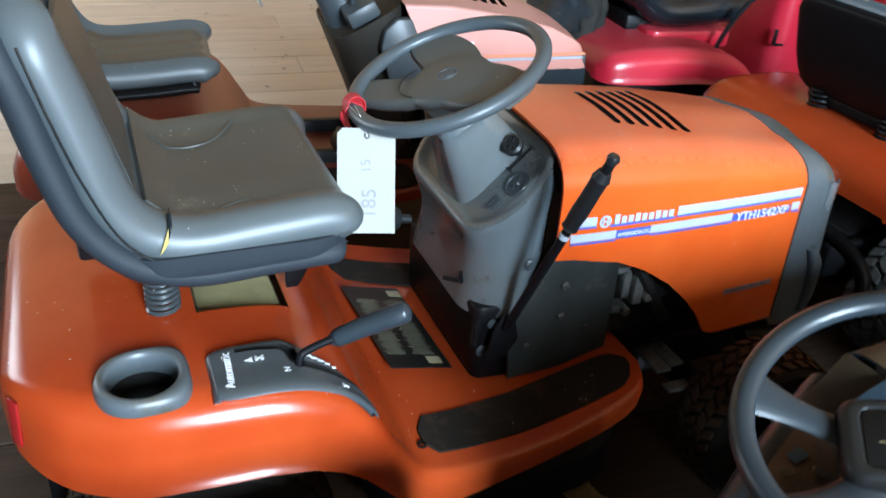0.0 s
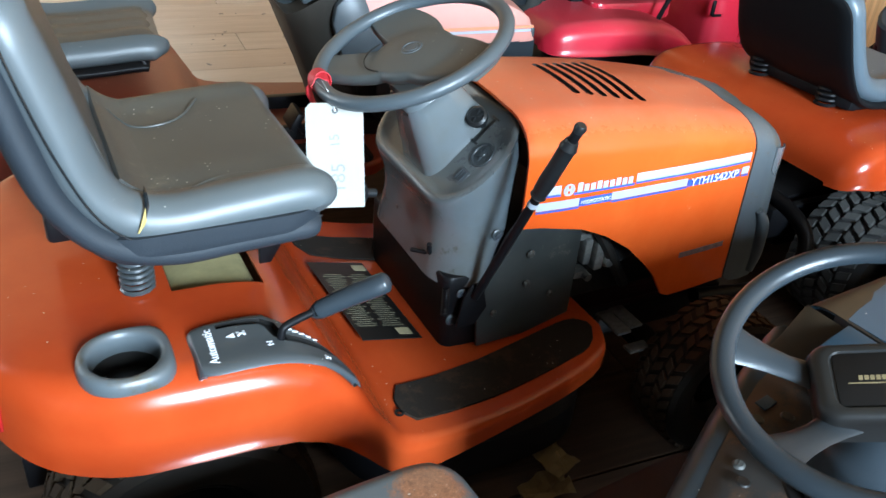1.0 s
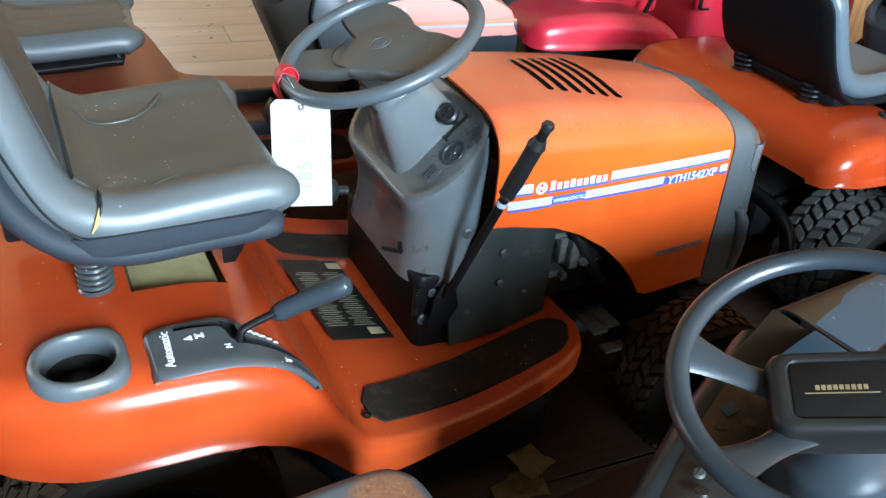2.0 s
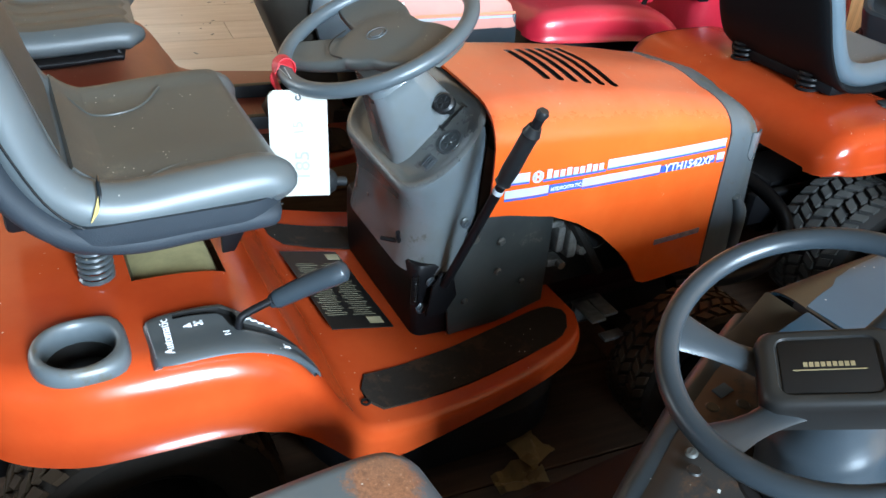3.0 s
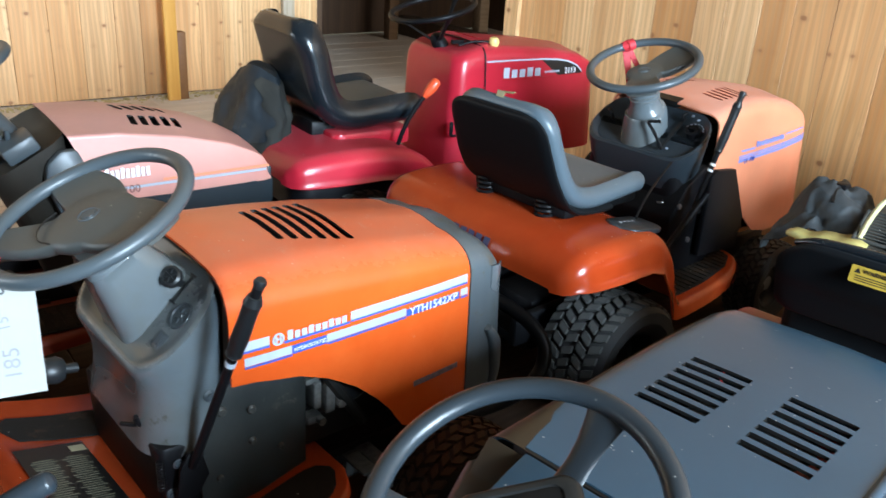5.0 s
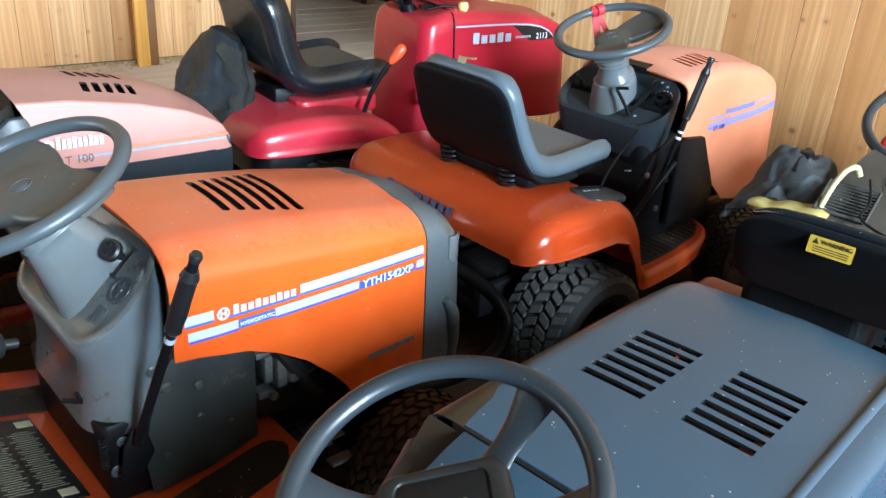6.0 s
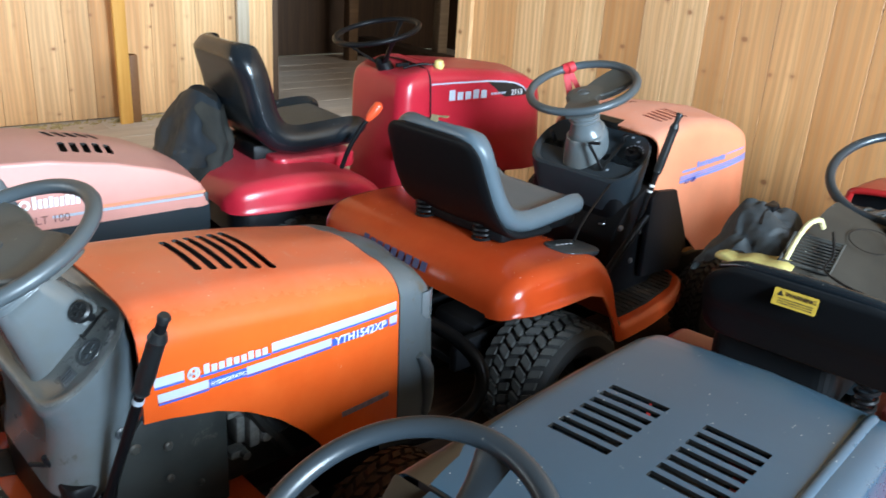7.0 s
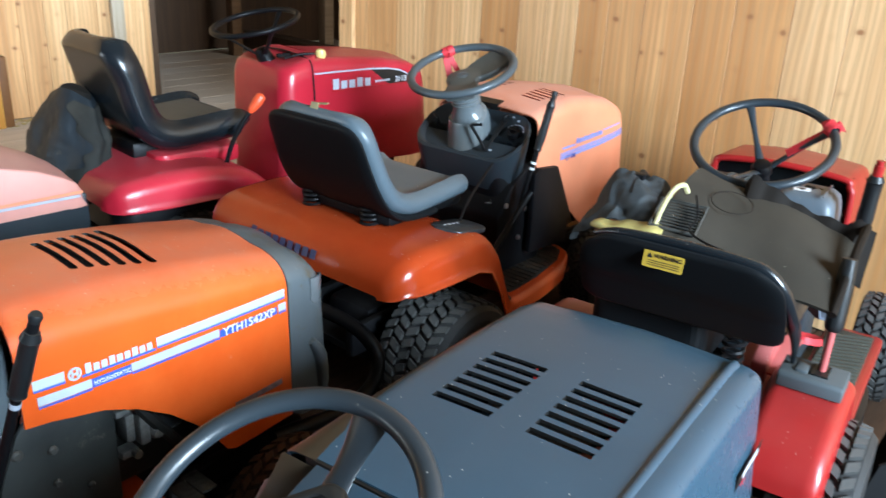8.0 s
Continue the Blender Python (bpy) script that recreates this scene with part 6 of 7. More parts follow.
    ob, m = steering_wheel(T, (0.53, 0, 1.092), 14, 0.178, 0.012, BLACK, (20, 140, 260), 0.030, 0.03, 0.026, 0.135, BLACK, 0.012)
    line = [(0.335, 0.72), (0.33, 0.755), (0.28, 0.775), (0.14, 0.765), (0.03, 0.76), (-0.03, 0.785), (-0.065, 0.85), (-0.09, 0.96), (-0.125, 1.06), (-0.14, 1.10)]
    seat = part("seat", seat_skin(line, 0.245, 0.085, 0.03, 0.9, 0.12, 0.16), BLACK_VINYL, T, "worn high-backed black vinyl seat")
    seat.location = (0, -0.018, 0)
    rows = []
    for p in smooth_line([(x, 0, z) for x, z in [(0.31, 0.762), (0.27, 0.779), (0.12, 0.769), (-0.01, 0.764), (-0.06, 0.785)]], 5):
        rows.append([(p.x, y, p.z + 0.004) for y in np.linspace(-0.15, 0.15, 9)])
    part("cushion_panel", thick(loft(rows, False, False), 0.006), VINYL_TOP, seat)
    part("scuffs", joined(*[tube([(0.20 + 0.02 * k, -0.226, 0.735), (0.205 + 0.02 * k, -0.2275, 0.745 + 0.01 * (k % 2))], 0.002, 6, 2) for k in range(4)]), SILVER, seat)
    part("seat_base", box(-0.1, 0.26, -0.14, 0.14, 0.63, 0.70, 0.015), BLACK, T)
    part("fender_pan", pan_skin([(-0.315, 0.545, 0.33, 0.535, 0.01, 0), (-0.30, 0.585, 0.37, 0.53, 0.04, 0.003), (-0.25, 0.628, 0.405, 0.53, 0.055, 0.006), (-0.1, 0.645, 0.418, 0.53, 0.06, 0.008), (0.06, 0.643, 0.42, 0.53, 0.06, 0.008), (0.18, 0.625, 0.418, 0.52, 0.06, 0.006), (0.27, 0.585, 0.412, 0.49, 0.055, 0.004), (0.34, 0.52, 0.405, 0.43, 0.05, 0), (0.40, 0.43, 0.40, 0.36, 0.04, 0), (0.45, 0.37, 0.395, 0.32, 0.03, 0), (0.52, 0.35, 0.39, 0.305, 0.02, 0), (0.75, 0.34, 0.35, 0.30, 0.012, 0)]), CRIMSON, T, "rounded crimson rear fenders")
    # added black block in place of the shade under the fenders
    part("under_fender", prism(round_outline(-0.27, 0.30, -0.36, 0.36, 0.08), "xy", 0.42, 0.52, 0.01), BLACK, T, "black block standing for the shade below the fenders")
    part("seat_deck", joined(prism(round_outline(-0.05, 0.3, -0.24, 0.24, 0.04), "xy", 0.60, 0.665, 0.012)), CRIMSON, T)
    lv = part("gear_lever", tube([(0.18, -0.31, 0.60), (0.21, -0.325, 0.70), (0.255, -0.345, 0.79), (0.28, -0.355, 0.82)], 0.009, 10), BLACK, T)
    part("knob", tube([(0.272, -0.352, 0.812), (0.28, -0.356, 0.825), (0.30, -0.362, 0.85), (0.315, -0.367, 0.872), (0.32, -0.369, 0.88)], [0.009, 0.016, 0.021, 0.019, 0.006], 16, 4), KNOB_RED, lv, "orange-red lever knob")
    return T


crimson_tractor()
# canvas bag slumped over the crimson tractor's rear
def bag_point(t, a, grow=0.0):
    rx = 0.10 * (1 - 0.75 * t ** 2.2) + 0.012 + grow
    ry = 0.215 * (1 - 0.55 * t ** 2.5) + 0.02 + grow
    p = Vector((rx * math.cos(a) * (1 + 0.12 * math.sin(3 * a + 4 * t)) + 0.07 * t, ry * math.sin(a) * (1 + 0.08 * math.sin(5 * a - 3 * t)), 0.62 + 0.36 * t + 0.02 * math.sin(2 * a + 1)))
    fold = 0.030 * noise.noise(Vector((p.x * 6, p.y * 7 + 1.5 * t, p.z * 4))) + 0.020 * abs(noise.noise(Vector((p.x * 17, p.y * 19 - 2 * t, p.z * 9 + 4)))) + 0.006 * noise.noise(p * 45)
    return p + Vector((math.cos(a), math.sin(a), 0.15)) * fold * min(1.0, 2.5 * (1 - t) + 0.2)


n_u, n_v = 64, 34
rings = [[bag_point(i / n_v, 2 * math.pi * k / n_u) for k in range(n_u)] for i in range(n_v + 1)]
BAG = coated("blue_grey_coated_canvas", (0.012, 0.017, 0.022), 0.55, 0.3, (0.06, 0.055, 0.045), wear=((0.05, 0.045, 0.035), 0.64), spec=0.25)
bag = solid("canvas_bag", loft(rings), BAG, "slumped blue-grey canvas bag, dusty and torn, behind a black seat", "bag", pose(1.53, 1.475, -0.115, 0, 0, 6))
rows = []
for t in np.linspace(0.12, 0.93, 22):
    rows.append([bag_point(float(t), float(a), 0.007) for a in np.linspace(radians(-125 - 14 * math.sin(9 * t) - 6 * math.sin(31 * t)), radians(-25 + 10 * math.sin(12 * t)), 22)])
part("torn_flap", thick(loft(rows, False, False), 0.004), coated("dusty_torn_canvas", (0.02, 0.02, 0.018), 0.8, 0.7, (0.055, 0.048, 0.037), fade=(0.038, 0.034, 0.027), spec=0.2), bag, "dusty torn canvas flap")


# ---- tractor with the salmon hood ----
def salmon_tractor():
    T = thing("salmon_tractor", pose(2.03, 0.26, 0.0, 0, 0, 4.0), "lawn tractor with sun-faded salmon hood and orange fenders", "lawn tractor", "parked lawn tractors")
    four_wheels(T, 1.05, 0.33, 0.27, 0.216, 0.245, 0.18, 0.14, RUBBER, RUBBER, BLACK)
    chassis(T, -0.25, 1.2, 0.16)
    part("fender_pan", pan_skin([
        (-0.355, 0.55, 0.36, 0.54, 0.01, 0.0), (-0.345, 0.595, 0.40, 0.545, 0.04, 0.003), (-0.315, 0.635, 0.425, 0.555, 0.05, 0.005), (-0.26, 0.658, 0.44, 0.555, 0.06, 0.008), (-0.15, 0.664, 0.445, 0.555, 0.06, 0.01), (-0.02, 0.662, 0.445, 0.555, 0.06, 0.01),
        (0.05, 0.645, 0.442, 0.53, 0.06, 0.008), (0.10, 0.61, 0.436, 0.47, 0.06, 0.006), (0.14, 0.555, 0.43, 0.42, 0.055, 0.004), (0.18, 0.48, 0.42, 0.36, 0.05, 0.003), (0.22, 0.41, 0.41, 0.31, 0.04, 0.0), (0.26, 0.362, 0.40, 0.29, 0.03, 0.0),
        (0.32, 0.341, 0.392, 0.283, 0.022, 0.0), (0.5, 0.338, 0.375, 0.28, 0.022, 0.0), (0.68, 0.336, 0.34, 0.28, 0.022, 0.0), (0.80, 0.335, 0.285, 0.282, 0.02, 0.0), (0.845, 0.333, 0.22, 0.288, 0.012, 0.0)]), ORANGE_OLD, T, "orange fender pan with footrests")
    for s in (-1, 1):
        foot_mat(T, [(x, s * y) for x, y in ((0.33, 0.2), (0.32, 0.345), (0.5, 0.332), (0.70, 0.295), (0.79, 0.25), (0.81, 0.19))], 0.337, MAT_RUBBER, 16)
    for k in range(9):
        part("rear_decal", moved(plate(0.024, 0.028 if k else 0.036, 0.001), basis((-0.35, 0.175 - 0.034 * k, 0.598), (0, -1, 0), (0.35, 0, 1))), NAVY, T)
    part("seat_support", joined(box(-0.175, 0.17, -0.235, 0.16, 0.668, 0.722, 0.02)), MATT_BLACK, T)
    spring(T, -0.165, -0.15, 0.66, 0.735, 0.03)
    spring(T, -0.165, 0.105, 0.66, 0.735, 0.03)
    line = [(0.19, 0.705), (0.188, 0.735), (0.16, 0.75), (0.06, 0.742), (-0.06, 0.735), (-0.13, 0.757), (-0.175, 0.817), (-0.213, 0.903), (-0.245, 0.985), (-0.257, 1.018)]
    seat = part("seat", seat_skin(line, 0.212, 0.05, 0.018, 0.88, 0.10, 0.13), VINYL_BLUE, T, "low-backed seat, grey cushion and black back")
    seat.location = (0.0, -0.04, 0.0)
    part("seat_back_shell", seat_skin([(0.05, 0.725), (-0.07, 0.725), (-0.145, 0.745), (-0.195, 0.81), (-0.23, 0.893), (-0.263, 0.985), (-0.273, 1.008)], 0.217, 0.022, 0.0, 0.88, 0.1, 0.14, drop=0.03), MATT_BLACK, seat, "black vinyl seat back")
    part("tape_scrap", joined(moved(plate(0.03, 0.04, 0.002), basis((-0.283, 0.005, 1.006), (0, -1, 0), (0.3, 0, 1))), moved(plate(0.05, 0.012, 0.002), basis((-0.270, -0.01, 1.022), (0.2, -1, 0.1), (1, 0, 0.2)))), TANK, seat, "scrap of old tape")
    # gear plate
    sh = part("shift_plate", joined(moved(prism(round_outline(-0.085, 0.085, -0.062, 0.062, 0.045), "xy", 0, 0.016, 0.005), pose(0.025, -0.335, 0.643, 0, 8))), GREY_DARK, T, "dark gear selector plate")
    part("marks", joined(*[moved(plate(0.006, 0.008), pose(-0.02 + 0.02 * k, -0.32, 0.6665 - 0.0028 * k, 0, 8)) for k in range(4)]), WHITE, sh)
    part("gear_lever", tube([(0.04, -0.33, 0.67), (0.10, -0.31, 0.71), (0.2, -0.28, 0.75), (0.28, -0.265, 0.79)], 0.004, 8), BLACK, T)
    # dash
    part("side_cover", joined(prism([(0.40, 0.34), (0.39, 0.56), (0.46, 0.66), (0.56, 0.72), (0.70, 0.70), (0.72, 0.40), (0.66, 0.34)], "xz", -0.225, 0.225, 0.012), prism([(0.55, 0.40), (0.55, 0.695), (0.585, 0.713), (0.70, 0.70), (0.815, 0.50), (0.80, 0.38)], "xz", -0.262, -0.24, 0.004)), BLACK, T, "black engine side cover")
    rows = []
    for z, xr, xf, hy, lean in ((0.64, 0.428, 0.60, 0.212, 0.25), (0.68, 0.424, 0.60, 0.216, 0.4), (0.72, 0.42, 0.60, 0.228, 0.65), (0.745, 0.418, 0.60, 0.232, 0.72), (0.754, 0.425, 0.598, 0.226, 0.75), (0.754, 0.432, 0.592, 0.219, 0.755), (0.746, 0.44, 0.586, 0.21, 0.76)):
        rows.append([(x, y, z + lean * (x - xr)) for x, y in round_outline(xr, xf, -hy, hy, 0.085, 8)])
    part("tunnel_cover", loft([[(x, y, z) for x, y in round_outline(xr, 0.62, -hy, hy, 0.05, 6)] for z, xr, hy in ((0.34, 0.445, 0.205), (0.50, 0.435, 0.208), (0.62, 0.43, 0.208), (0.70, 0.43, 0.20))]), BLACK, T, "black lower tunnel cover")
    dash = part("dash_panel", loft(rows), GREY_DARK, T, "dark moulded dash panel")
    for k, (x, y, z, w) in enumerate(((0.424, -0.06, 0.585, 0.016), (0.428, -0.12, 0.56, 0.012), (0.43, -0.17, 0.60, 0.02), (0.427, 0.03, 0.60, 0.012))):
        part("fitting", moved(joined(box(-0.006, 0.006, -w / 2, w / 2, -0.006, 0.006, 0.002), tube([(-0.006, 0, 0), (-0.016, w * 0.4, -0.004), (-0.014, w, -0.012)], 0.003, 6, 3)), pose(x, y, z, 12 * k, 0, 20 * k - 25)), STEEL, T, "bright linkage fitting")
    tilt = -37
    part("throttle_slot", moved(box(-0.085, 0.07, -0.007, 0.007, 0, 0.004), pose(0.52, -0.10, 0.818, 0, tilt)), DECAL_SHADE_BLACK, dash)
    part("throttle_lever", tube([(0.565, -0.10, 0.852), (0.562, -0.10, 0.872), (0.575, -0.107, 0.88)], 0.007), BLACK, dash)
    part("key_switch", joined(moved(lathe([(0.012, 0), (0.012, 0.012), (0.024, 0.012), (0.026, 0), (0.026, -0.01)], 20), pose(0.535, -0.165, 0.832, 0, tilt)), moved(box(-0.003, 0.003, -0.012, 0.012, 0, 0.02), pose(0.535, -0.165, 0.832, 0, tilt))), BLACK, dash)
    part("dial_marks", joined(*[moved(plate(0.003, 0.007), pose(0.535, -0.165, 0.832, 0, tilt) @ pose(0.036 * math.cos(a), 0.036 * math.sin(a), 0.002, 0, 0, math.degrees(a))) for a in [radians(-70 + 22 * k) for k in range(7)]]), SILVER, dash)
    for x, y in ((0.585, -0.125), (0.575, -0.155), (0.455, -0.125)):
        part("dial_mark", moved(plate(0.008, 0.009), pose(x, y, 0.836 + 0.755 * (x - 0.535), 0, tilt)), SILVER, dash)
    part("choke_lever", tube([(0.45, -0.105, 0.775), (0.442, -0.075, 0.82), (0.436, -0.052, 0.85), (0.438, -0.055, 0.856), (0.447, -0.088, 0.862)], 0.0055, 8, 4), BLACK, dash)
    part("light_lever", tube([(0.5, 0.15, 0.81), (0.49, 0.155, 0.84), (0.50, 0.175, 0.845)], 0.006), BLACK, dash)
    part("column_cover", tube([(0.525, 0.02, 0.76), (0.518, 0.02, 0.82), (0.512, 0.02, 0.865), (0.502, 0.02, 0.885), (0.492, 0.02, 0.91), (0.468, 0.02, 0.995)], [0.086, 0.08, 0.074, 0.060, 0.050, 0.047], 24, 5), GREY_DUSTY, T, "ribbed grey steering column cover")
    for k in range(5):
        part("column_rib", moved(lathe([(0.046, -0.005), (0.0535, 0), (0.046, 0.005)], 24), pose(0.490 - 0.0037 * k, 0.02, 0.918 + 0.0135 * k, 0, -15)), GREY_DUSTY, T)
    for x, z in ((0.43, 0.60), (0.47, 0.52), (0.56, 0.56), (0.52, 0.46), (0.60, 0.63)):
        part("bolt", moved(lathe([(0, 0.008), (0.008, 0.008), (0.011, 0.002), (0.011, 0), (0, 0)], 10), pose(x, -0.226, z, 90)), STEEL, T)
    ob, m = web_wheel(T, (0.455, 0.02, 1.035), 20, 0.182, 0.015, RIM_GREY, VINYL_TOP, 0, 0.062, 0.03, arms=((338, 22, 34, 30), (214, 16, 34, 34)))
    grip_lever(T, (0.435, -0.27, 0.56), (0.525, -0.325, 1.00), 0.55, 0.009, 0.015)
    part("lever_marks", joined(*[tube([(0.4715 + 0.0041 * k, -0.2923 - 0.0025 * k, 0.738 + 0.02 * k), (0.4731 + 0.0041 * k, -0.2933 - 0.0025 * k, 0.746 + 0.02 * k)], 0.0096, 10, 1) for k in range(2)]), WHITE, T)
    part("lever_link", tube([(0.30, -0.28, 0.48), (0.42, -0.29, 0.60), (0.47, -0.30, 0.66)], 0.012), BLACK, T)
    # hood
    st = [(0.59, 0.165, 0.232, 0.24, 0.905, 0.010, 0.845, 0.62), (0.665, 0.165, 0.238, 0.245, 0.93, 0.012, 0.865, 0.58), (0.80, 0.165, 0.242, 0.25, 0.946, 0.013, 0.87, 0.52), (0.92, 0.165, 0.244, 0.252, 0.942, 0.014, 0.865, 0.42), (1.02, 0.16, 0.244, 0.252, 0.928, 0.016, 0.85, 0.40), (1.12, 0.15, 0.238, 0.25, 0.912, 0.02, 0.825, 0.40), (1.21, 0.125, 0.228, 0.243, 0.885, 0.024, 0.785, 0.41), (1.27, 0.09, 0.205, 0.23, 0.84, 0.028, 0.735, 0.42), (1.298, 0.05, 0.165, 0.21, 0.785, 0.03, 0.68, 0.43)]
    hood = part("hood", hood_skin(st, 0.006, 3), SALMON, T, "sun-faded salmon hood", 30)
    cuts = []
    for s in (-1, 1):
        for k in range(6):
            cuts.append(moved(prism(round_outline(-0.0065, 0.0065, -0.042 - 0.004 * k, 0.042, 0.006, 3), "xy", -0.06, 0.06), pose(0.705 + 0.026 * k, s * 0.112, 0.94)))
    carved(hood, cuts, ORANGE_DULL)

    def side(x, z):
        return float(np.interp(x, [s[0] for s in st], [s[2] for s in st])) + (0.845 - z) * 0.02 + 0.0008
    part("blue_stripe", joined(*[side_strip(side, 0.735, 1.225, lambda x: 0.712 + 0.045 * (x - 0.735), h0, h1, 14) for h0, h1 in ((0, 0.0105), (0.0125, 0.0185), (0.0205, 0.0255))]), BLUE_PALE, hood, "pale blue hood decal stripe")
    part("thin_stripe", side_strip(side, 0.745, 0.83, lambda x: 0.752 + 0.03 * (x - 0.8), 0, 0.008, 8), BLUE_PALE, hood)
    part("thin_stripe", side_strip(side, 1.04, 1.19, lambda x: 0.772 + 0.03 * (x - 0.8), 0, 0.005, 8), BLUE_PALE, hood)
    word_blocks(hood, side, 0.835, 1.03, lambda x: 0.757 + 0.04 * (x - 0.8), 0.018, 11, BLUE_PALE)
    letters("lettering", "LT 130", 0.024, basis((0.80, -side(0.80, 0.72) - 0.004, 0.7165), (1, 0, 0.045), (0, 0, 1)), BLUE, hood, label="blue model letters on the hood stripe")
    engine_block(T, 0.78, 1.15, 0.15, 0.36, 0.7)
    part("hood_slot", moved(box(-0.018, 0.018, -0.05, 0.13, -0.02, 0.0035), pose(0.606, 0, 0.9095, 0, -17)), DECAL_SHADE_BLACK, hood)
    return T, m


_, m5 = salmon_tractor()
ribbon("ribbon", pose(2.03, 0.26, 0.0, 0, 0, 4.0) @ m5 @ Matrix.Rotation(radians(55), 4, "Z") @ pose(0.182, 0, 0), 2, ((-0.06, 0.02, -0.13, 0.03), (-0.05, -0.03, -0.11, 0.026), (-0.09, 0.03, -0.17, 0.022)))


# ---- red tractor heaped with parts ----
RT = pose(2.086, -0.847, 0, 0, 0, 10.0)


def crumpled_cloth(size, seed):
    rows = [[((i / 10 - 0.5) * size, (j / 10 - 0.5) * size * 1.2, 0.05 * noise.noise(Vector((i * 0.5 + seed, j * 0.45, seed)))) for j in range(11)] for i in range(11)]
    return thick(loft(rows, False, False), 0.003)


def red_tractor():
    T = thing("red_tractor", RT, "red lawn tractor with black seat and open dash", "lawn tractor", "parked lawn tractors")
    four_wheels(T, 1.15, 0.37, 0.36, 0.235, 0.19, 0.19, 0.15, RUBBER, RUBBER)
    chassis(T, -0.25, 1.25, 0.15)
    for name_, y_ in (("fender_right", -0.300), ("fender_left", 0.300)):
        part(name_, pan_skin([(-0.225, 0.385, 0.06, 0.365, 0.01, 0), (-0.212, 0.43, 0.085, 0.365, 0.03, 0), (-0.17, 0.478, 0.092, 0.37, 0.035, 0.004), (-0.09, 0.52, 0.094, 0.385, 0.035, 0.006), (0.0, 0.54, 0.094, 0.395, 0.035, 0.006), (0.09, 0.543, 0.094, 0.40, 0.035, 0.006), (0.125, 0.532, 0.092, 0.40, 0.035, 0.003), (0.142, 0.50, 0.088, 0.39, 0.03, 0), (0.146, 0.43, 0.084, 0.38, 0.02, 0)]), RED, T, "scuffed red rear fender").location = (0.0, y_, 0.0)
    part("seat_deck", joined(prism(round_outline(-0.24, 0.20, -0.205, 0.205, 0.03), "xy", 0.42, 0.455, 0.008)), ORANGE_DULL, T, "faded red seat deck littered with straw")
    part("rear_frame", joined(box(-0.33, -0.24, -0.20, 0.28, 0.38, 0.43, 0.008), box(-0.33, -0.29, -0.20, 0.28, 0.33, 0.38, 0.006)), ORANGE_DULL, T)
    spring(T, -0.06, -0.13, 0.455, 0.665, 0.024, 0.005, 10)
    # added black box: fills the space below the seat with shade
    part("seat_pan", prism(round_outline(-0.12, 0.18, -0.07, 0.215, 0.04), "xy", 0.545, 0.70, 0.012), MATT_BLACK, T, "black box filling the dark space under the seat")
    bx = part("control_box", moved(joined(prism([(-0.05, 0), (-0.05, 0.030), (-0.042, 0.038), (0.035, 0.046), (0.045, 0.038), (0.045, 0)], "xz", -0.072, 0.072, 0.004), box(-0.03, 0.02, 0.012, 0.04, 0.036, 0.047, 0.005)), pose(0.025, -0.302, 0.540)), CONTROL_GREY, T, "grey plastic lever control box")
    part("slot", moved(box(-0.024, 0.026, -0.032, 0.004, 0.034, 0.0455), pose(0.025, -0.302, 0.541, 0, -5)), DECAL_SHADE_BLACK, bx)
    lv = part("deck_lever", tube([(0.018, -0.316, 0.55), (0.03, -0.317, 0.62), (0.045, -0.317, 0.70)], 0.009, 10), PINK_BAR, T, "faded red lever bar with black grip")
    part("grip", tube([(0.042, -0.317, 0.68), (0.045, -0.317, 0.695), (0.062, -0.316, 0.78), (0.075, -0.315, 0.85)], [0.012, 0.021, 0.021, 0.016], 14, 4), BLACK_PLASTIC, lv)
    for s in (-1, 1):
        rest = part("footrest", prism(round_outline(0.15, 0.935, min(s * 0.215, s * 0.388), max(s * 0.215, s * 0.388), 0.025), "xy", 0.295, 0.318, 0.005), RED, T, "red footrest with a ribbed mat")
        part("foot_mat", box(0.17, 0.905, min(s * 0.225, s * 0.362), max(s * 0.225, s * 0.362), 0.318, 0.322, 0.001), MAT_GREEN, rest, "ribbed grey-green mat")
        ribs = []
        for k in range(26):
            x0 = 0.185 + 0.026 * k
            ribs.append(prism([(x0, s * 0.232), (x0 + 0.011, s * 0.232), (x0 + 0.061, s * 0.356), (x0 + 0.05, s * 0.356)], "xy", 0.321, 0.327))
        tagged(part("mat_ribs", joined(*ribs), MAT_GREEN, rest), kind="stuff")
    part("side_arm", moved(prism([(0, 0), (0.3, 0.02), (0.32, 0.08), (0.12, 0.10), (0, 0.06)], "xz", -0.02, 0.02, 0.006), pose(0.10, -0.165, 0.46)), PINK_BAR, T, "faded red bracket beside the seat")
    part("arm_plate", moved(joined(box(-0.09, 0.09, -0.055, 0.055, 0, 0.008, 0.003)), pose(0.215, -0.165, 0.50, 0, -12, -8)), PINK_BAR, T, "faded red plate with a label")
    part("arm_label", moved(joined(box(-0.03, 0.035, -0.035, 0.03, 0.008, 0.0095)), pose(0.235, -0.165, 0.50, 0, -12, -8)), MAT_GREEN, T)
    part("label_band", moved(box(0.035, 0.05, -0.035, 0.03, 0.008, 0.0097), pose(0.235, -0.165, 0.50, 0, -12, -8)), YELLOW, T)
    # seat
    line = [(0.26, 0.69), (0.25, 0.71), (0.2, 0.72), (0.0, 0.705), (-0.08, 0.708), (-0.125, 0.725), (-0.15, 0.76), (-0.175, 0.83), (-0.185, 0.86)]
    seat = part("seat", seat_skin(line, 0.235, 0.05, 0.03, 0.9, 0.1, 0.16), BLACK_VINYL, T, "low black seat heaped with loose parts")
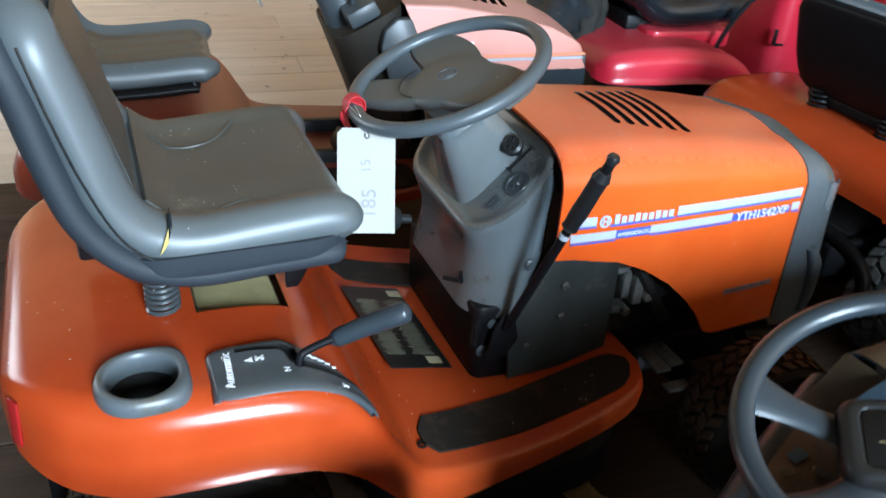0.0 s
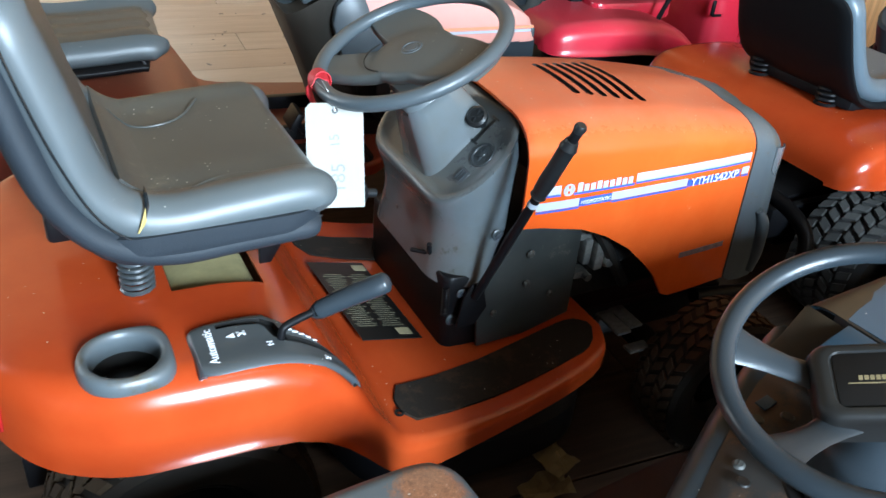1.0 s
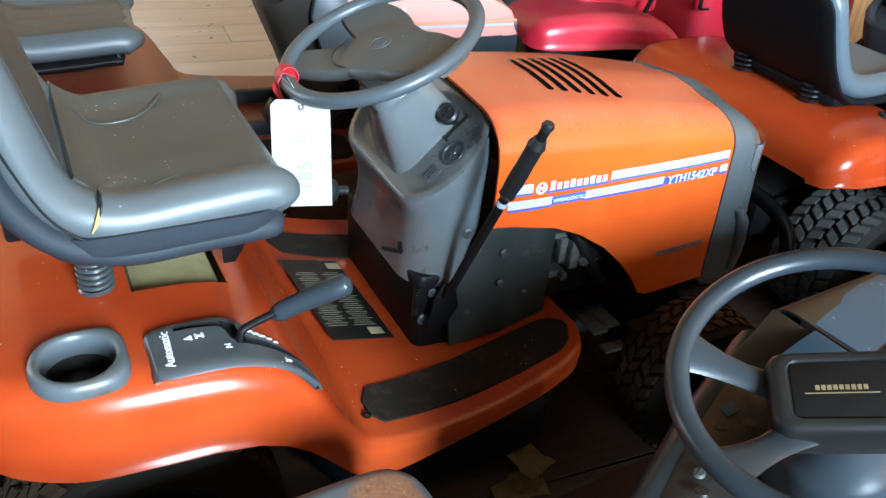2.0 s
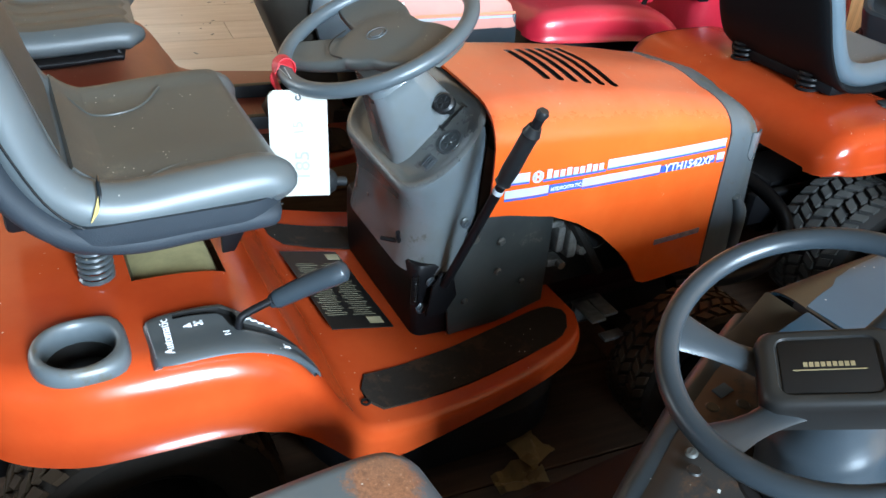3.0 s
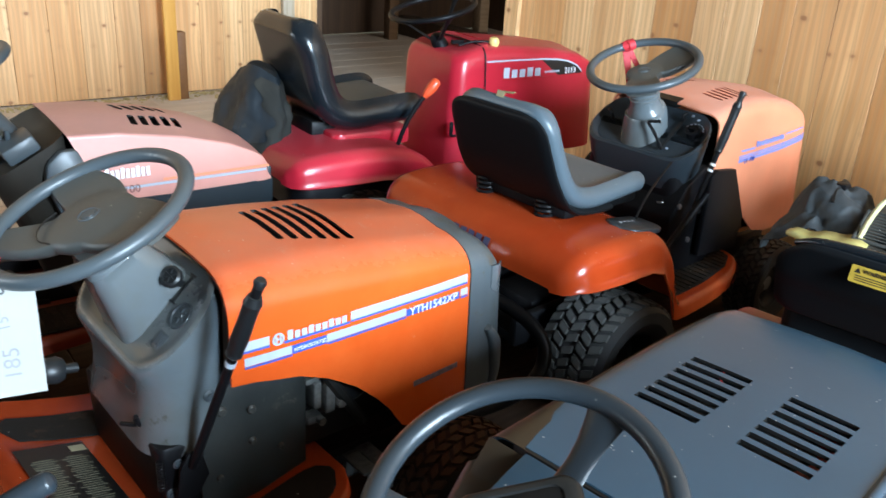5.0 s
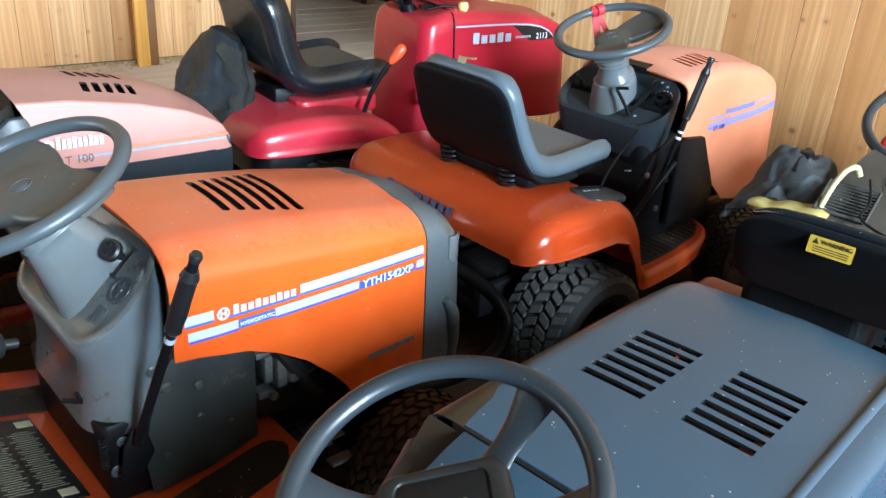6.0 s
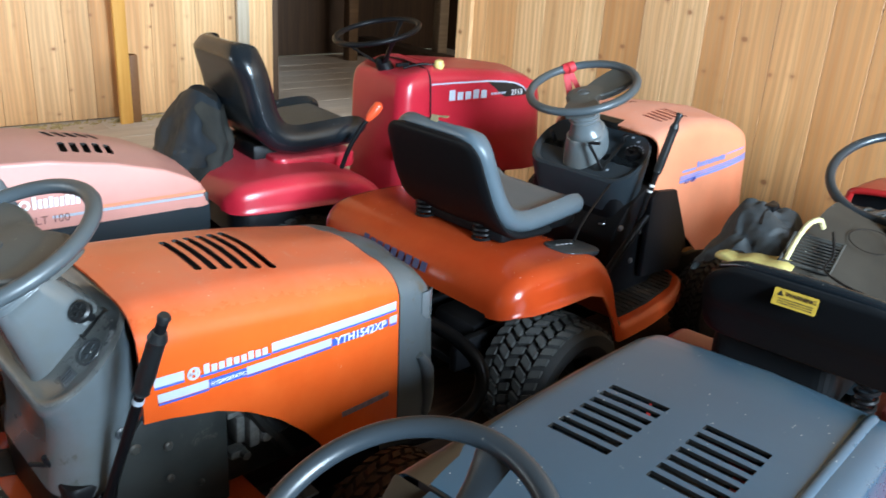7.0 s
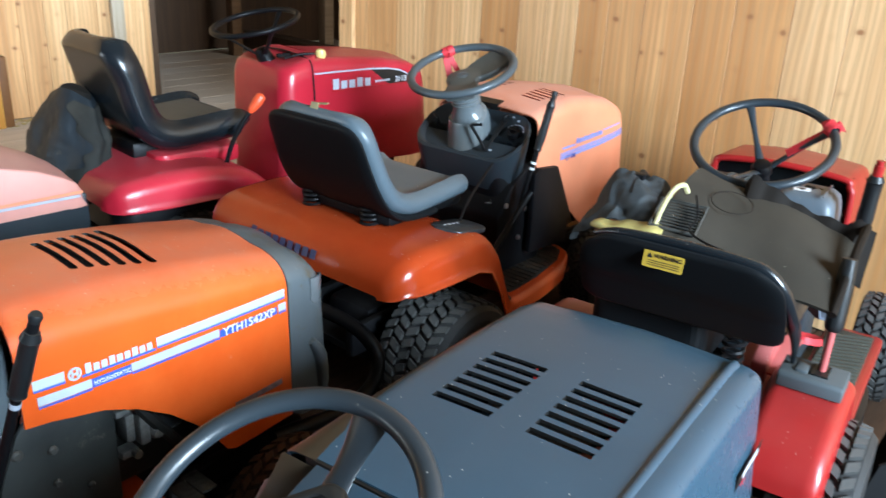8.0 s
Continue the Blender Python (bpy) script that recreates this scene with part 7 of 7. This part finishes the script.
    part("seat_back_shell", seat_skin([(-0.143, 0.690), (-0.152, 0.71), (-0.165, 0.738), (-0.177, 0.765), (-0.185, 0.78), (-0.198, 0.805), (-0.217, 0.862), (-0.223, 0.885)], 0.235, 0.02, 0.0, 0.95, 0.2, 0.34, drop=0.02), MATT_BLACK, seat, "broad black seat back")
    seat.location = (0.02, -0.015, 0.012)
    part("side_bolster", tube([(-0.232, 0.20, 0.862), (-0.236, 0.14, 0.878), (-0.238, 0.0, 0.884), (-0.238, -0.14, 0.878), (-0.232, -0.19, 0.862), (-0.215, -0.222, 0.82), (-0.17, -0.238, 0.755), (-0.10, -0.242, 0.69), (-0.04, -0.24, 0.63), (0.0, -0.236, 0.575)], [0.006, 0.011, 0.012, 0.012, 0.014, 0.016, 0.016, 0.013, 0.008, 0.005], 12, 6), BLACK_VINYL, seat, "blue-black rolled seat edge")
    sm = basis((-0.2625, 0.025, 0.845), (0, -1, 0), (0.25, 0, 1)) @ Matrix.Diagonal((0.86, 0.86, 1, 1))
    stk = part("warning_sticker", moved(prism(round_outline(-0.052, 0.052, -0.021, 0.021, 0.004), "xy", 0, 0.0012), sm), YELLOW, seat, "yellow warning sticker")
    letters("lettering", "WARNING", 0.015, sm @ pose(0.012, 0.0095, 0.0014), DECAL_SHADE_BLACK, stk, label="black word WARNING")
    part("small_print", joined(*[moved(plate(0.082, 0.0022, 0.0006), sm @ pose(0.002, -0.003 - 0.0055 * k, 0.0012)) for k in range(3)], moved(prism([(-0.008, 0), (0.008, 0), (0, 0.013)], "xy", 0, 0.0006), sm @ pose(-0.036, 0.003, 0.0012))), DECAL_SHADE_BLACK, stk)
    # dash and hood
    part("dash_tower", joined(prism([(0.50, 0.32), (0.48, 0.60), (0.53, 0.74), (0.60, 0.79), (0.70, 0.80), (0.70, 0.32)], "xz", -0.20, 0.20, 0.02)), DASH_SHELL, T, "dull grey dash with switch")
    part("dash_switch", moved(joined(box(-0.02, 0.02, -0.018, 0.018, 0, 0.008, 0.003), box(-0.008, 0.008, -0.008, 0.008, 0.006, 0.014, 0.002)), pose(0.585, -0.12, 0.783, 0, -34)), WHITE, T)
    part("steering_column", tube([(0.60, 0, 0.72), (0.55, 0.0, 0.82), (0.505, 0.0, 0.905)], [0.03, 0.024, 0.022], 14), BLACK, T)
    ob, m = steering_wheel(T, (0.46, 0.0, 0.992), 27, 0.182, 0.013, GREY_DARK, (28, 165, 302), 0.028, 0.02, 0.022, 0.095, BLACK, 0.012)
    st = [(0.785, 0.175, 0.215, 0.22, 0.865, 0.012, 0.815, 0.5), (0.90, 0.175, 0.218, 0.222, 0.862, 0.012, 0.81, 0.46), (1.08, 0.172, 0.216, 0.22, 0.85, 0.014, 0.795, 0.42), (1.22, 0.16, 0.205, 0.215, 0.82, 0.018, 0.765, 0.42), (1.29, 0.13, 0.18, 0.198, 0.78, 0.020, 0.715, 0.42)]
    hood = part("hood", hood_skin(st, 0.010, 3), RED, T, "bright red hood")
    part("hood_rim", tube([(0.785, -0.217, 0.52), (0.783, -0.213, 0.78), (0.783, -0.204, 0.825), (0.783, -0.178, 0.85), (0.783, 0, 0.862), (0.783, 0.178, 0.85), (0.783, 0.204, 0.825), (0.783, 0.213, 0.78)], 0.011, 10, 6), RED, hood)
    engine_block(T, 0.86, 1.2, 0.15, 0.34, 0.6)
    # added black plate, so the open hood looks dark within
    part("bulkhead", box(0.83, 0.84, -0.205, 0.205, 0.45, 0.845), MATT_BLACK, T, "black plate standing for the shade inside the open hood")
    tank = part("tank", loft([[(x, y, z) for x, y in round_outline(0.56 + d, 0.735 - d, -0.20 + d, -0.03 - d, 0.03, 6)] for d, z in ((0.0, 0.66), (-0.004, 0.76), (0.0, 0.80), (0.006, 0.822), (0.02, 0.836), (0.05, 0.842), (0.07, 0.843))]), LIGHT_GREY, T, "pale grey plastic tank")
    part("tank_label", moved(joined(plate(0.036, 0.046, 0.001)), pose(0.61, -0.10, 0.8425, 0, 0, 8)), WHITE, tank, "white label on the tank")
    part("label_print", moved(joined(plate(0.024, 0.010, 0.0016), moved(plate(0.010, 0.026, 0.0016), pose(0.004, 0.002, 0))), pose(0.61, -0.10, 0.8425, 0, 0, 8)), DECAL_SHADE_BLACK, tank)
    part("tank_seam", tube([(0.565, -0.165, 0.842), (0.60, -0.165, 0.845), (0.70, -0.165, 0.845)], 0.003, 8), LIGHT_GREY, tank)
    part("dash_clutter", joined(moved(box(-0.04, 0.04, -0.05, 0.05, 0, 0.05, 0.01), pose(0.66, 0.13, 0.775, 0, -15, 12)), tube([(0.60, 0.16, 0.79), (0.64, 0.12, 0.835), (0.70, 0.10, 0.82)], 0.006), tube([(0.58, 0.10, 0.80), (0.66, 0.06, 0.84), (0.73, 0.10, 0.80)], 0.005), box(0.55, 0.62, 0.11, 0.15, 0.77, 0.80, 0.006)), SCUFFED, T, "loose switches and cables on the dash")
    grip_lever(T, (0.60, -0.27, 0.60), (0.585, -0.285, 0.955), 0.42, 0.014, 0.023, BLACK_PLASTIC, RED, False)
    part("lever_tip", tube([(0.585, -0.285, 0.93), (0.5845, -0.2845, 0.968)], 0.010, 10, 1), RED, T)
    # discharge chute beside the deck
    n = 14
    rows = []
    for k in range(n + 1):
        a = math.pi * k / n
        rows.append([(0.28 + 0.25 * k / n + 0.02 * math.sin(2 * a), -0.44 - 0.20 * math.sin(a) - 0.04 * u, 0.06 + 0.30 * u * (0.6 + 0.4 * math.sin(a))) for u in np.linspace(0, 1, 6)])
    part("discharge_chute", thick(loft(rows, False, False), 0.008), BLACK_PLASTIC, T, "black curved discharge chute")
    mower_deck(T, 0.25, 0.95, 0.40, 0.22, BLACK)
    part("wing_guard", moved(lathe([(0, 0.004), (0.03, 0.006), (0.046, 0.016), (0.056, 0.018), (0.06, 0), (0, -0.004)], 28), Matrix.Translation((0.40, -0.225, 0.475)) @ Matrix.Rotation(radians(20), 4, "Y") @ Matrix.Diagonal((1.7, 0.7, 1, 1))), RIBBON, T, "red plastic reflector dish")
    part("side_cloth", moved(crumpled_cloth(0.11, 5.2), pose(0.23, -0.255, 0.66, 40, -10, 20)), CLOTH_BLUE, T, "scrap of blue-grey cloth under the seat")
    return T, m


_, m6 = red_tractor()
ribbon("ribbon", RT @ m6 @ Matrix.Rotation(radians(-55), 4, "Z") @ pose(0.182, 0, 0), 2, ((-0.13, 0.0, -0.06, 0.035), (0.03, 0.02, -0.03, 0.04)))

# moulded cover lying across the red tractor's seat
rows = []
for k in range(19):
    t = k / 18
    near, far = 0.845 - 0.085 * t - 0.015 * math.sin(math.pi * t), 0.938 - 0.10 * t
    rows.append([(-0.06 + 0.335 * u + 0.01 * t, 0.105 - 0.42 * t, near + (far - near) * math.sin(math.pi / 2 * u) + 0.006 * math.sin(9 * t + 3 * u)) for u in np.linspace(0, 1, 13)])
chute = solid("discharge_cover", thick(loft(rows, False, False), 0.008), SHROUD, "dusty brown-grey moulded cover lying on a black seat", "mower cover", RT)
rows = []
for t in np.linspace(0, 1, 24):
    y = -0.02 - 0.32 * t
    top_z = float(np.interp(t, (0, 0.06, 0.12, 0.5, 0.8, 0.86, 0.92, 1.0), (0.925, 0.952, 0.938, 0.882, 0.868, 0.885, 0.875, 0.862))) + 0.004 * math.sin(31 * t)
    rows.append([(0.268 + 0.01 * t - (0.05 + 0.04 * t) * u, y, top_z - (0.06 + 0.06 * t) * u - 0.012 * t * math.sin(6 * u)) for u in np.linspace(0, 1, 6)])
part("flap", thick(loft(rows, False, False), 0.01), SHROUD_EDGE, chute, "dark rubber edge flap")
part("end_rim", tube([(-0.05 + 0.335 * u, -0.317, 0.757 + 0.11 * math.sin(math.pi / 2 * u)) for u in np.linspace(0, 1, 9)], 0.010, 8, 2), SHROUD_EDGE, chute)
part("ring_mark", moved(lathe([(0.049, 0), (0.05, 0.0012), (0.051, 0.0012), (0.052, 0)], 32), pose(0.15, -0.02, 0.899, 9, -13)), SHROUD_EDGE, chute)
# yellow tub, canvas and strap on the seat
rows = []
for k in range(13):
    t = k / 12
    w, h = 0.014 + 0.032 * t ** 0.7, 0.012 + 0.030 * t
    if k == 12:
        w, h = w * 0.82, h * 0.8
    lip = 0.005 * math.sin(17 * t) * (1 - t)
    rows.append([(x - 0.042 + 0.012 * t, 0.262 - 0.178 * t, z + 0.826 - 0.004 * t + (lip if z > 0.01 else 0)) for x, z in round_outline(-w, w, 0.0, h, min(w, h) * 0.4, 3)])
solid("plastic_tub", loft(rows), YELLOW_OLD, "broken pale yellow plastic tub on a black seat", "tub", RT, sharp=50)
n = 44
rows = []
for i in range(n + 1):
    u = i / n
    rows.append([(-0.01 + 0.30 * u + 0.02 * noise.noise(Vector((5 * u, 6 * v, 9))), 0.335 - 0.23 * v + 0.02 * noise.noise(Vector((6 * u, 5 * v, 4))), 0.755 + 0.145 * math.sin(math.pi * v) ** 0.6 * math.sin(math.pi * (0.12 + 0.78 * u)) + 0.055 * abs(noise.noise(Vector((3.2 * u + 2 * v, 2.6 * v, 2.4)))) + 0.016 * abs(noise.noise(Vector((9 * u - 4 * v, 8 * v, 6)))) + 0.003 * noise.noise(Vector((30 * u, 26 * v, 1)))) for v in np.linspace(0, 1, 37)])
solid("canvas_cover", thick(loft(rows, False, False), 0.005), CANVAS, "crumpled dark canvas cover heaped on a seat", "canvas", RT, sharp=70)
solid("buckle_strap", joined(tube([(0.06, 0.205, 0.895), (0.10, 0.213, 0.912), (0.15, 0.22, 0.922), (0.20, 0.225, 0.915), (0.24, 0.23, 0.885)], 0.012, 8, 6, 0.35), box(0.12, 0.15, 0.205, 0.235, 0.916, 0.930, 0.003)), BLACK, "black webbing strap with buckle on a canvas heap", "strap", RT)
solid("loose_cord", tube([(0.06, 0.045, 0.925), (0.03, 0.03, 0.905), (0.0, 0.02, 0.885), (-0.04, 0.02, 0.868), (-0.07, -0.03, 0.858), (-0.09, -0.10, 0.853), (-0.10, -0.16, 0.842)], 0.003, 8), BLACK, "thin dark cord lying over a seat", "cord", RT)
solid("strap", tube([(-0.03, 0.11, 0.85), (-0.005, 0.105, 0.895), (0.03, 0.095, 0.935), (0.06, 0.08, 0.945), (0.07, 0.07, 0.925)], 0.0065, 8), ROPE, "pale yellow looped rope", "strap", RT)
GUARD = RT @ pose(-0.035, 0.065, 0.858, 2, -22, 4)
guard = solid("wire_guard", tube([(0, 0.055, 0), (0.11, 0.055, 0), (0.11, -0.055, 0), (0, -0.055, 0), (0, 0.055, 0)], 0.004, 6, 1), DARK_WIRE, "small wire guard lying on a seat", "guard", GUARD)
for k in range(10):
    part("bar", tube([(0.005 + 0.011 * k, 0.055, 0), (0.005 + 0.011 * k, -0.055, 0)], 0.002, 6, 1), DARK_WIRE, guard)
part("backing", box(0.004, 0.106, -0.051, 0.051, -0.012, -0.006), MATT_BLACK, guard)

# ---- litter on the floor ----
rng = random.Random(4)


def crumpled(size, seed, flat):
    rows = []
    for i in range(9):
        rows.append([((i / 8 - 0.5) * size, (j / 8 - 0.5) * size * 1.3, flat + 0.034 * noise.noise(Vector((i * 0.42 + seed, j * 0.36, seed)))) for j in range(9)])
    return thick(loft(rows, False, False), 0.002)


solid("paper_bag", crumpled(0.10, 3.1, 0.03), PAPER, "torn crumpled brown paper bag on the dirty floor", "paper bag", pose(0.825, -0.345, 0.045, 18, 14, 30), sharp=20)
solid("paper_scrap", crumpled(0.085, 8.4, 0.02), PAPER, "torn scrap of brown paper on the dirty floor", "paper scrap", pose(0.79, -0.44, 0.03, -20, 18, 80), sharp=20)
solid("spool", lathe([(0, 0.06), (0.012, 0.06), (0.014, 0.02), (0.045, 0.015), (0.05, 0.004), (0.05, 0), (0, 0)], 24), RED, "small red flanged cap on the floor", "cap", pose(0.84, -0.54, 0.0))
bits = []
for k in range(420):
    x = rng.uniform(0.6, 3.6)
    y = NORTH - abs(rng.gauss(0, 0.09)) - 0.04
    s = rng.uniform(0.006, 0.02)
    bits.append(moved(box(-s, s, -s * 0.35, s * 0.35, 0, s * 0.5), pose(x, y, 0.001, rng.uniform(-20, 20), rng.uniform(-20, 20), rng.uniform(0, 360))))
solid("floor_litter", joined(*bits), STRAW, "wood chips and straw along the wall", "litter", kind="stuff")
bits = []
for k in range(130):
    x, y = rng.uniform(-0.12, 0.1), rng.uniform(-0.12, 0.16)
    l = rng.uniform(0.02, 0.07)
    bits.append(moved(box(-l, l, -0.0012, 0.0012, 0, 0.0015), RT @ pose(x - 0.06, y, 0.478 + rng.uniform(0, 0.02), rng.uniform(-8, 8), rng.uniform(-15, 15), rng.uniform(0, 360))))
solid("straw", joined(*bits), STRAW, "loose dry straw on a red seat deck", "straw", kind="stuff")
bits = []
for k in range(160):
    x, y = rng.uniform(-0.2, 3.2), rng.uniform(2.0, 4.6)
    s = rng.uniform(0.004, 0.014)
    bits.append(moved(box(-s, s, -s * 0.3, s * 0.3, 0, 0.003), pose(x, y, 0.001, 0, 0, rng.uniform(0, 360))))
solid("wood_chips", joined(*bits), CARD, "scattered pale chips on the floor", "chips", kind="stuff")

# ---- the barn ----
T_WALL = 0.12
FAR = 7.4
# floor: backing slab and planks
slab = solid("floor", box(WEST - 0.2, FAR + 0.2, SOUTH - 0.2, 7.2, -0.2, -0.03), DARKWOOD, "pale worn plank floor", "floor", kind="structure")


def plank(name, parent, lx, ly, lz, material, m, bevel=0.003, store={}):
    """A bevelled board; boards of one size share their mesh."""
    key = (round(lx, 4), round(ly, 4), round(lz, 4), material.name)
    if key not in store:
        bm = box(0, lx, 0, ly, 0, lz, bevel, 1)
        me = bpy.data.meshes.new(name)
        bm.to_mesh(me)
        bm.free()
        me.materials.append(material)
        store[key] = me
    ob = new(name, store[key])
    ob.parent = parent
    ob.matrix_world = m
    return ob


y = SOUTH - 0.1
i = 0
while y < 6.9:
    w = (0.285, 0.31, 0.265)[i % 3]
    cut = rng.uniform(-1.5, 2.5)
    # up to y 1.6 the planks take the dirty, shade-darkened colour
    plank("plank", slab, cut - 0.002 - WEST, w - 0.004, 0.03, FLOORWOOD if y > 1.6 else DIRTY_SHADED_WOOD, pose(WEST, y, -0.03 + rng.uniform(-0.0015, 0.0015)))
    plank("plank", slab, FAR - cut, w - 0.004, 0.03, FLOORWOOD if y > 1.6 else DIRTY_SHADED_WOOD, pose(cut, y, -0.03 + rng.uniform(-0.0015, 0.0015)))
    y += w
    i += 1

# walls
wall_n = solid("wall_north", box(WEST - T_WALL, EAST, NORTH + 0.02, NORTH + T_WALL, 0, CEIL), DARKWOOD, "knotty pine board wall", "wall", kind="structure")
DOOR_Y = 2.36
wall_e = solid("wall_east", joined(box(EAST + 0.02, EAST + T_WALL, SOUTH, DOOR_Y, 0, CEIL), box(EAST + 0.02, EAST + T_WALL, DOOR_Y, NORTH + T_WALL, 2.5, CEIL)), DARKWOOD, "knotty pine board wall with a wide doorway", "wall", kind="structure")
x = -1.2
widths = (0.235, 0.165, 0.215, 0.185, 0.25)
i = 0
while x < EAST - 0.25:
    w = widths[(i * 3 + i // 4) % 5]
    plank("board", wall_n, w - 0.0025, 0.02, CEIL - 0.02, PINE, pose(x, NORTH - rng.uniform(0, 0.0015), 0.01), 0.0012)
    x += w
    i += 1
plank("board", wall_n, EAST - x, 0.02, CEIL - 0.02, PINE, pose(x, NORTH - 0.012, 0.01))
solid("wall_north_far", box(WEST - T_WALL, -1.2, NORTH, NORTH + 0.018, 0, CEIL), PINE, "knotty pine board wall", "wall", kind="structure")
y = DOOR_Y
i = 1
turn = Matrix.Rotation(radians(-90), 4, "Z")
while y > -2.6:
    w = widths[(i * 2 + i // 3) % 5]
    plank("board", wall_e, w - 0.0025, 0.02, CEIL - 0.02, PINE, Matrix.Translation((EAST - rng.uniform(0, 0.0015), y, 0.01)) @ turn, 0.0012)
    y -= w
    i += 1
solid("wall_east_far", box(EAST, EAST + 0.018, SOUTH, y, 0, CEIL), PINE, "knotty pine board wall", "wall", kind="structure")
plank("door_trim", wall_e, 0.12, 0.03, 2.5, PINE, Matrix.Translation((EAST - 0.03, DOOR_Y + 0.02, 0.0)) @ turn)
solid("corner_post", box(3.33, 3.43, NORTH - 0.06, NORTH - 0.012, 0, CEIL, 0.006), WHITEWOOD, "whitewashed post beside the doorway", "post")
solid("golden_post", box(2.30, 2.39, 4.58, 4.62, 0, CEIL, 0.004), GOLDEN, "upright golden pine stud before the wall", "post")
solid("dark_block", box(2.395, 2.46, 4.60, 4.68, 0, 0.5, 0.006), plain("brown_stained_wood", (0.2, 0.08, 0.02), 0.6), "short brown-stained timber block beside a stud", "timber")

# unseen walls and ceiling, added in dark wood to limit bounced light
wall_s = solid("wall_south", joined(box(WEST - T_WALL, 0.15, SOUTH - T_WALL, SOUTH, 0, CEIL), box(1.85, EAST + T_WALL, SOUTH - T_WALL, SOUTH, 0, CEIL), box(0.15, 1.85, SOUTH - T_WALL, SOUTH, 4.2, CEIL), box(0.15, 1.85, SOUTH - T_WALL, SOUTH, 0, 1.3)), DARKWOOD, "unseen dark board wall with a tall opening", "wall", kind="structure")
wall_w = solid("wall_west", joined(box(WEST - T_WALL, WEST, SOUTH, 1.8, 0, CEIL), box(WEST - T_WALL, WEST, 4.4, NORTH + T_WALL, 0, CEIL), box(WEST - T_WALL, WEST, 1.8, 4.4, 0, 1.0), box(WEST - T_WALL, WEST, 1.8, 4.4, 2.5, CEIL)), DARKWOOD, "unseen dark board wall with a window opening", "wall", kind="structure")
solid("ceiling", joined(box(WEST - T_WALL, FAR + 0.2, SOUTH - T_WALL, 7.2, CEIL, CEIL + 0.06), *[box(WEST, EAST, yy, yy + 0.06, CEIL - 0.16, CEIL) for yy in np.arange(SOUTH + 0.3, NORTH, 0.8)]), CEILWOOD, "unseen dark plank ceiling with joists", "ceiling", kind="structure")

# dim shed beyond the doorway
# the opening at x 4.75 to 6.45 is added for the fill lamp
solid("wall_shed", joined(box(FAR, FAR + 0.1, 1.2, 7.2, 0, CEIL), box(EAST + T_WALL, FAR, 7.1, 7.2, 0, CEIL), box(EAST + T_WALL, 4.75, 1.2, 1.3, 0, CEIL), box(6.45, FAR, 1.2, 1.3, 0, CEIL), box(4.75, 6.45, 1.2, 1.3, 0, 1.25), box(4.75, 6.45, 1.2, 1.3, 2.35, CEIL), box(EAST + 0.02, EAST + T_WALL, NORTH + T_WALL, 7.2, 0, CEIL)), DARKWOOD, "board walls of the shed behind, in a dark tone", "wall", kind="structure")
for px_, py_ in ((6.1, 5.6), (6.4, 4.2), (5.6, 6.6)):
    solid("shed_post", box(px_ - 0.06, px_ + 0.06, py_ - 0.06, py_ + 0.06, 0, CEIL, 0.006), CEILWOOD, "rough dark upright post in the shed", "post")
solid("shed_sill", box(5.9, 6.1, 3.0, 6.9, 0.0, 0.22, 0.01), DARKWOOD, "heavy dark timber lying on the shed floor", "timber")
solid("ground", box(-60, 60, -60, 60, -0.5, -0.21), plain("dry_grass_ground", (0.12, 0.12, 0.06), 0.9, 0, 0.4, 3), "grass and gravel outside the barn", "ground", kind="structure")
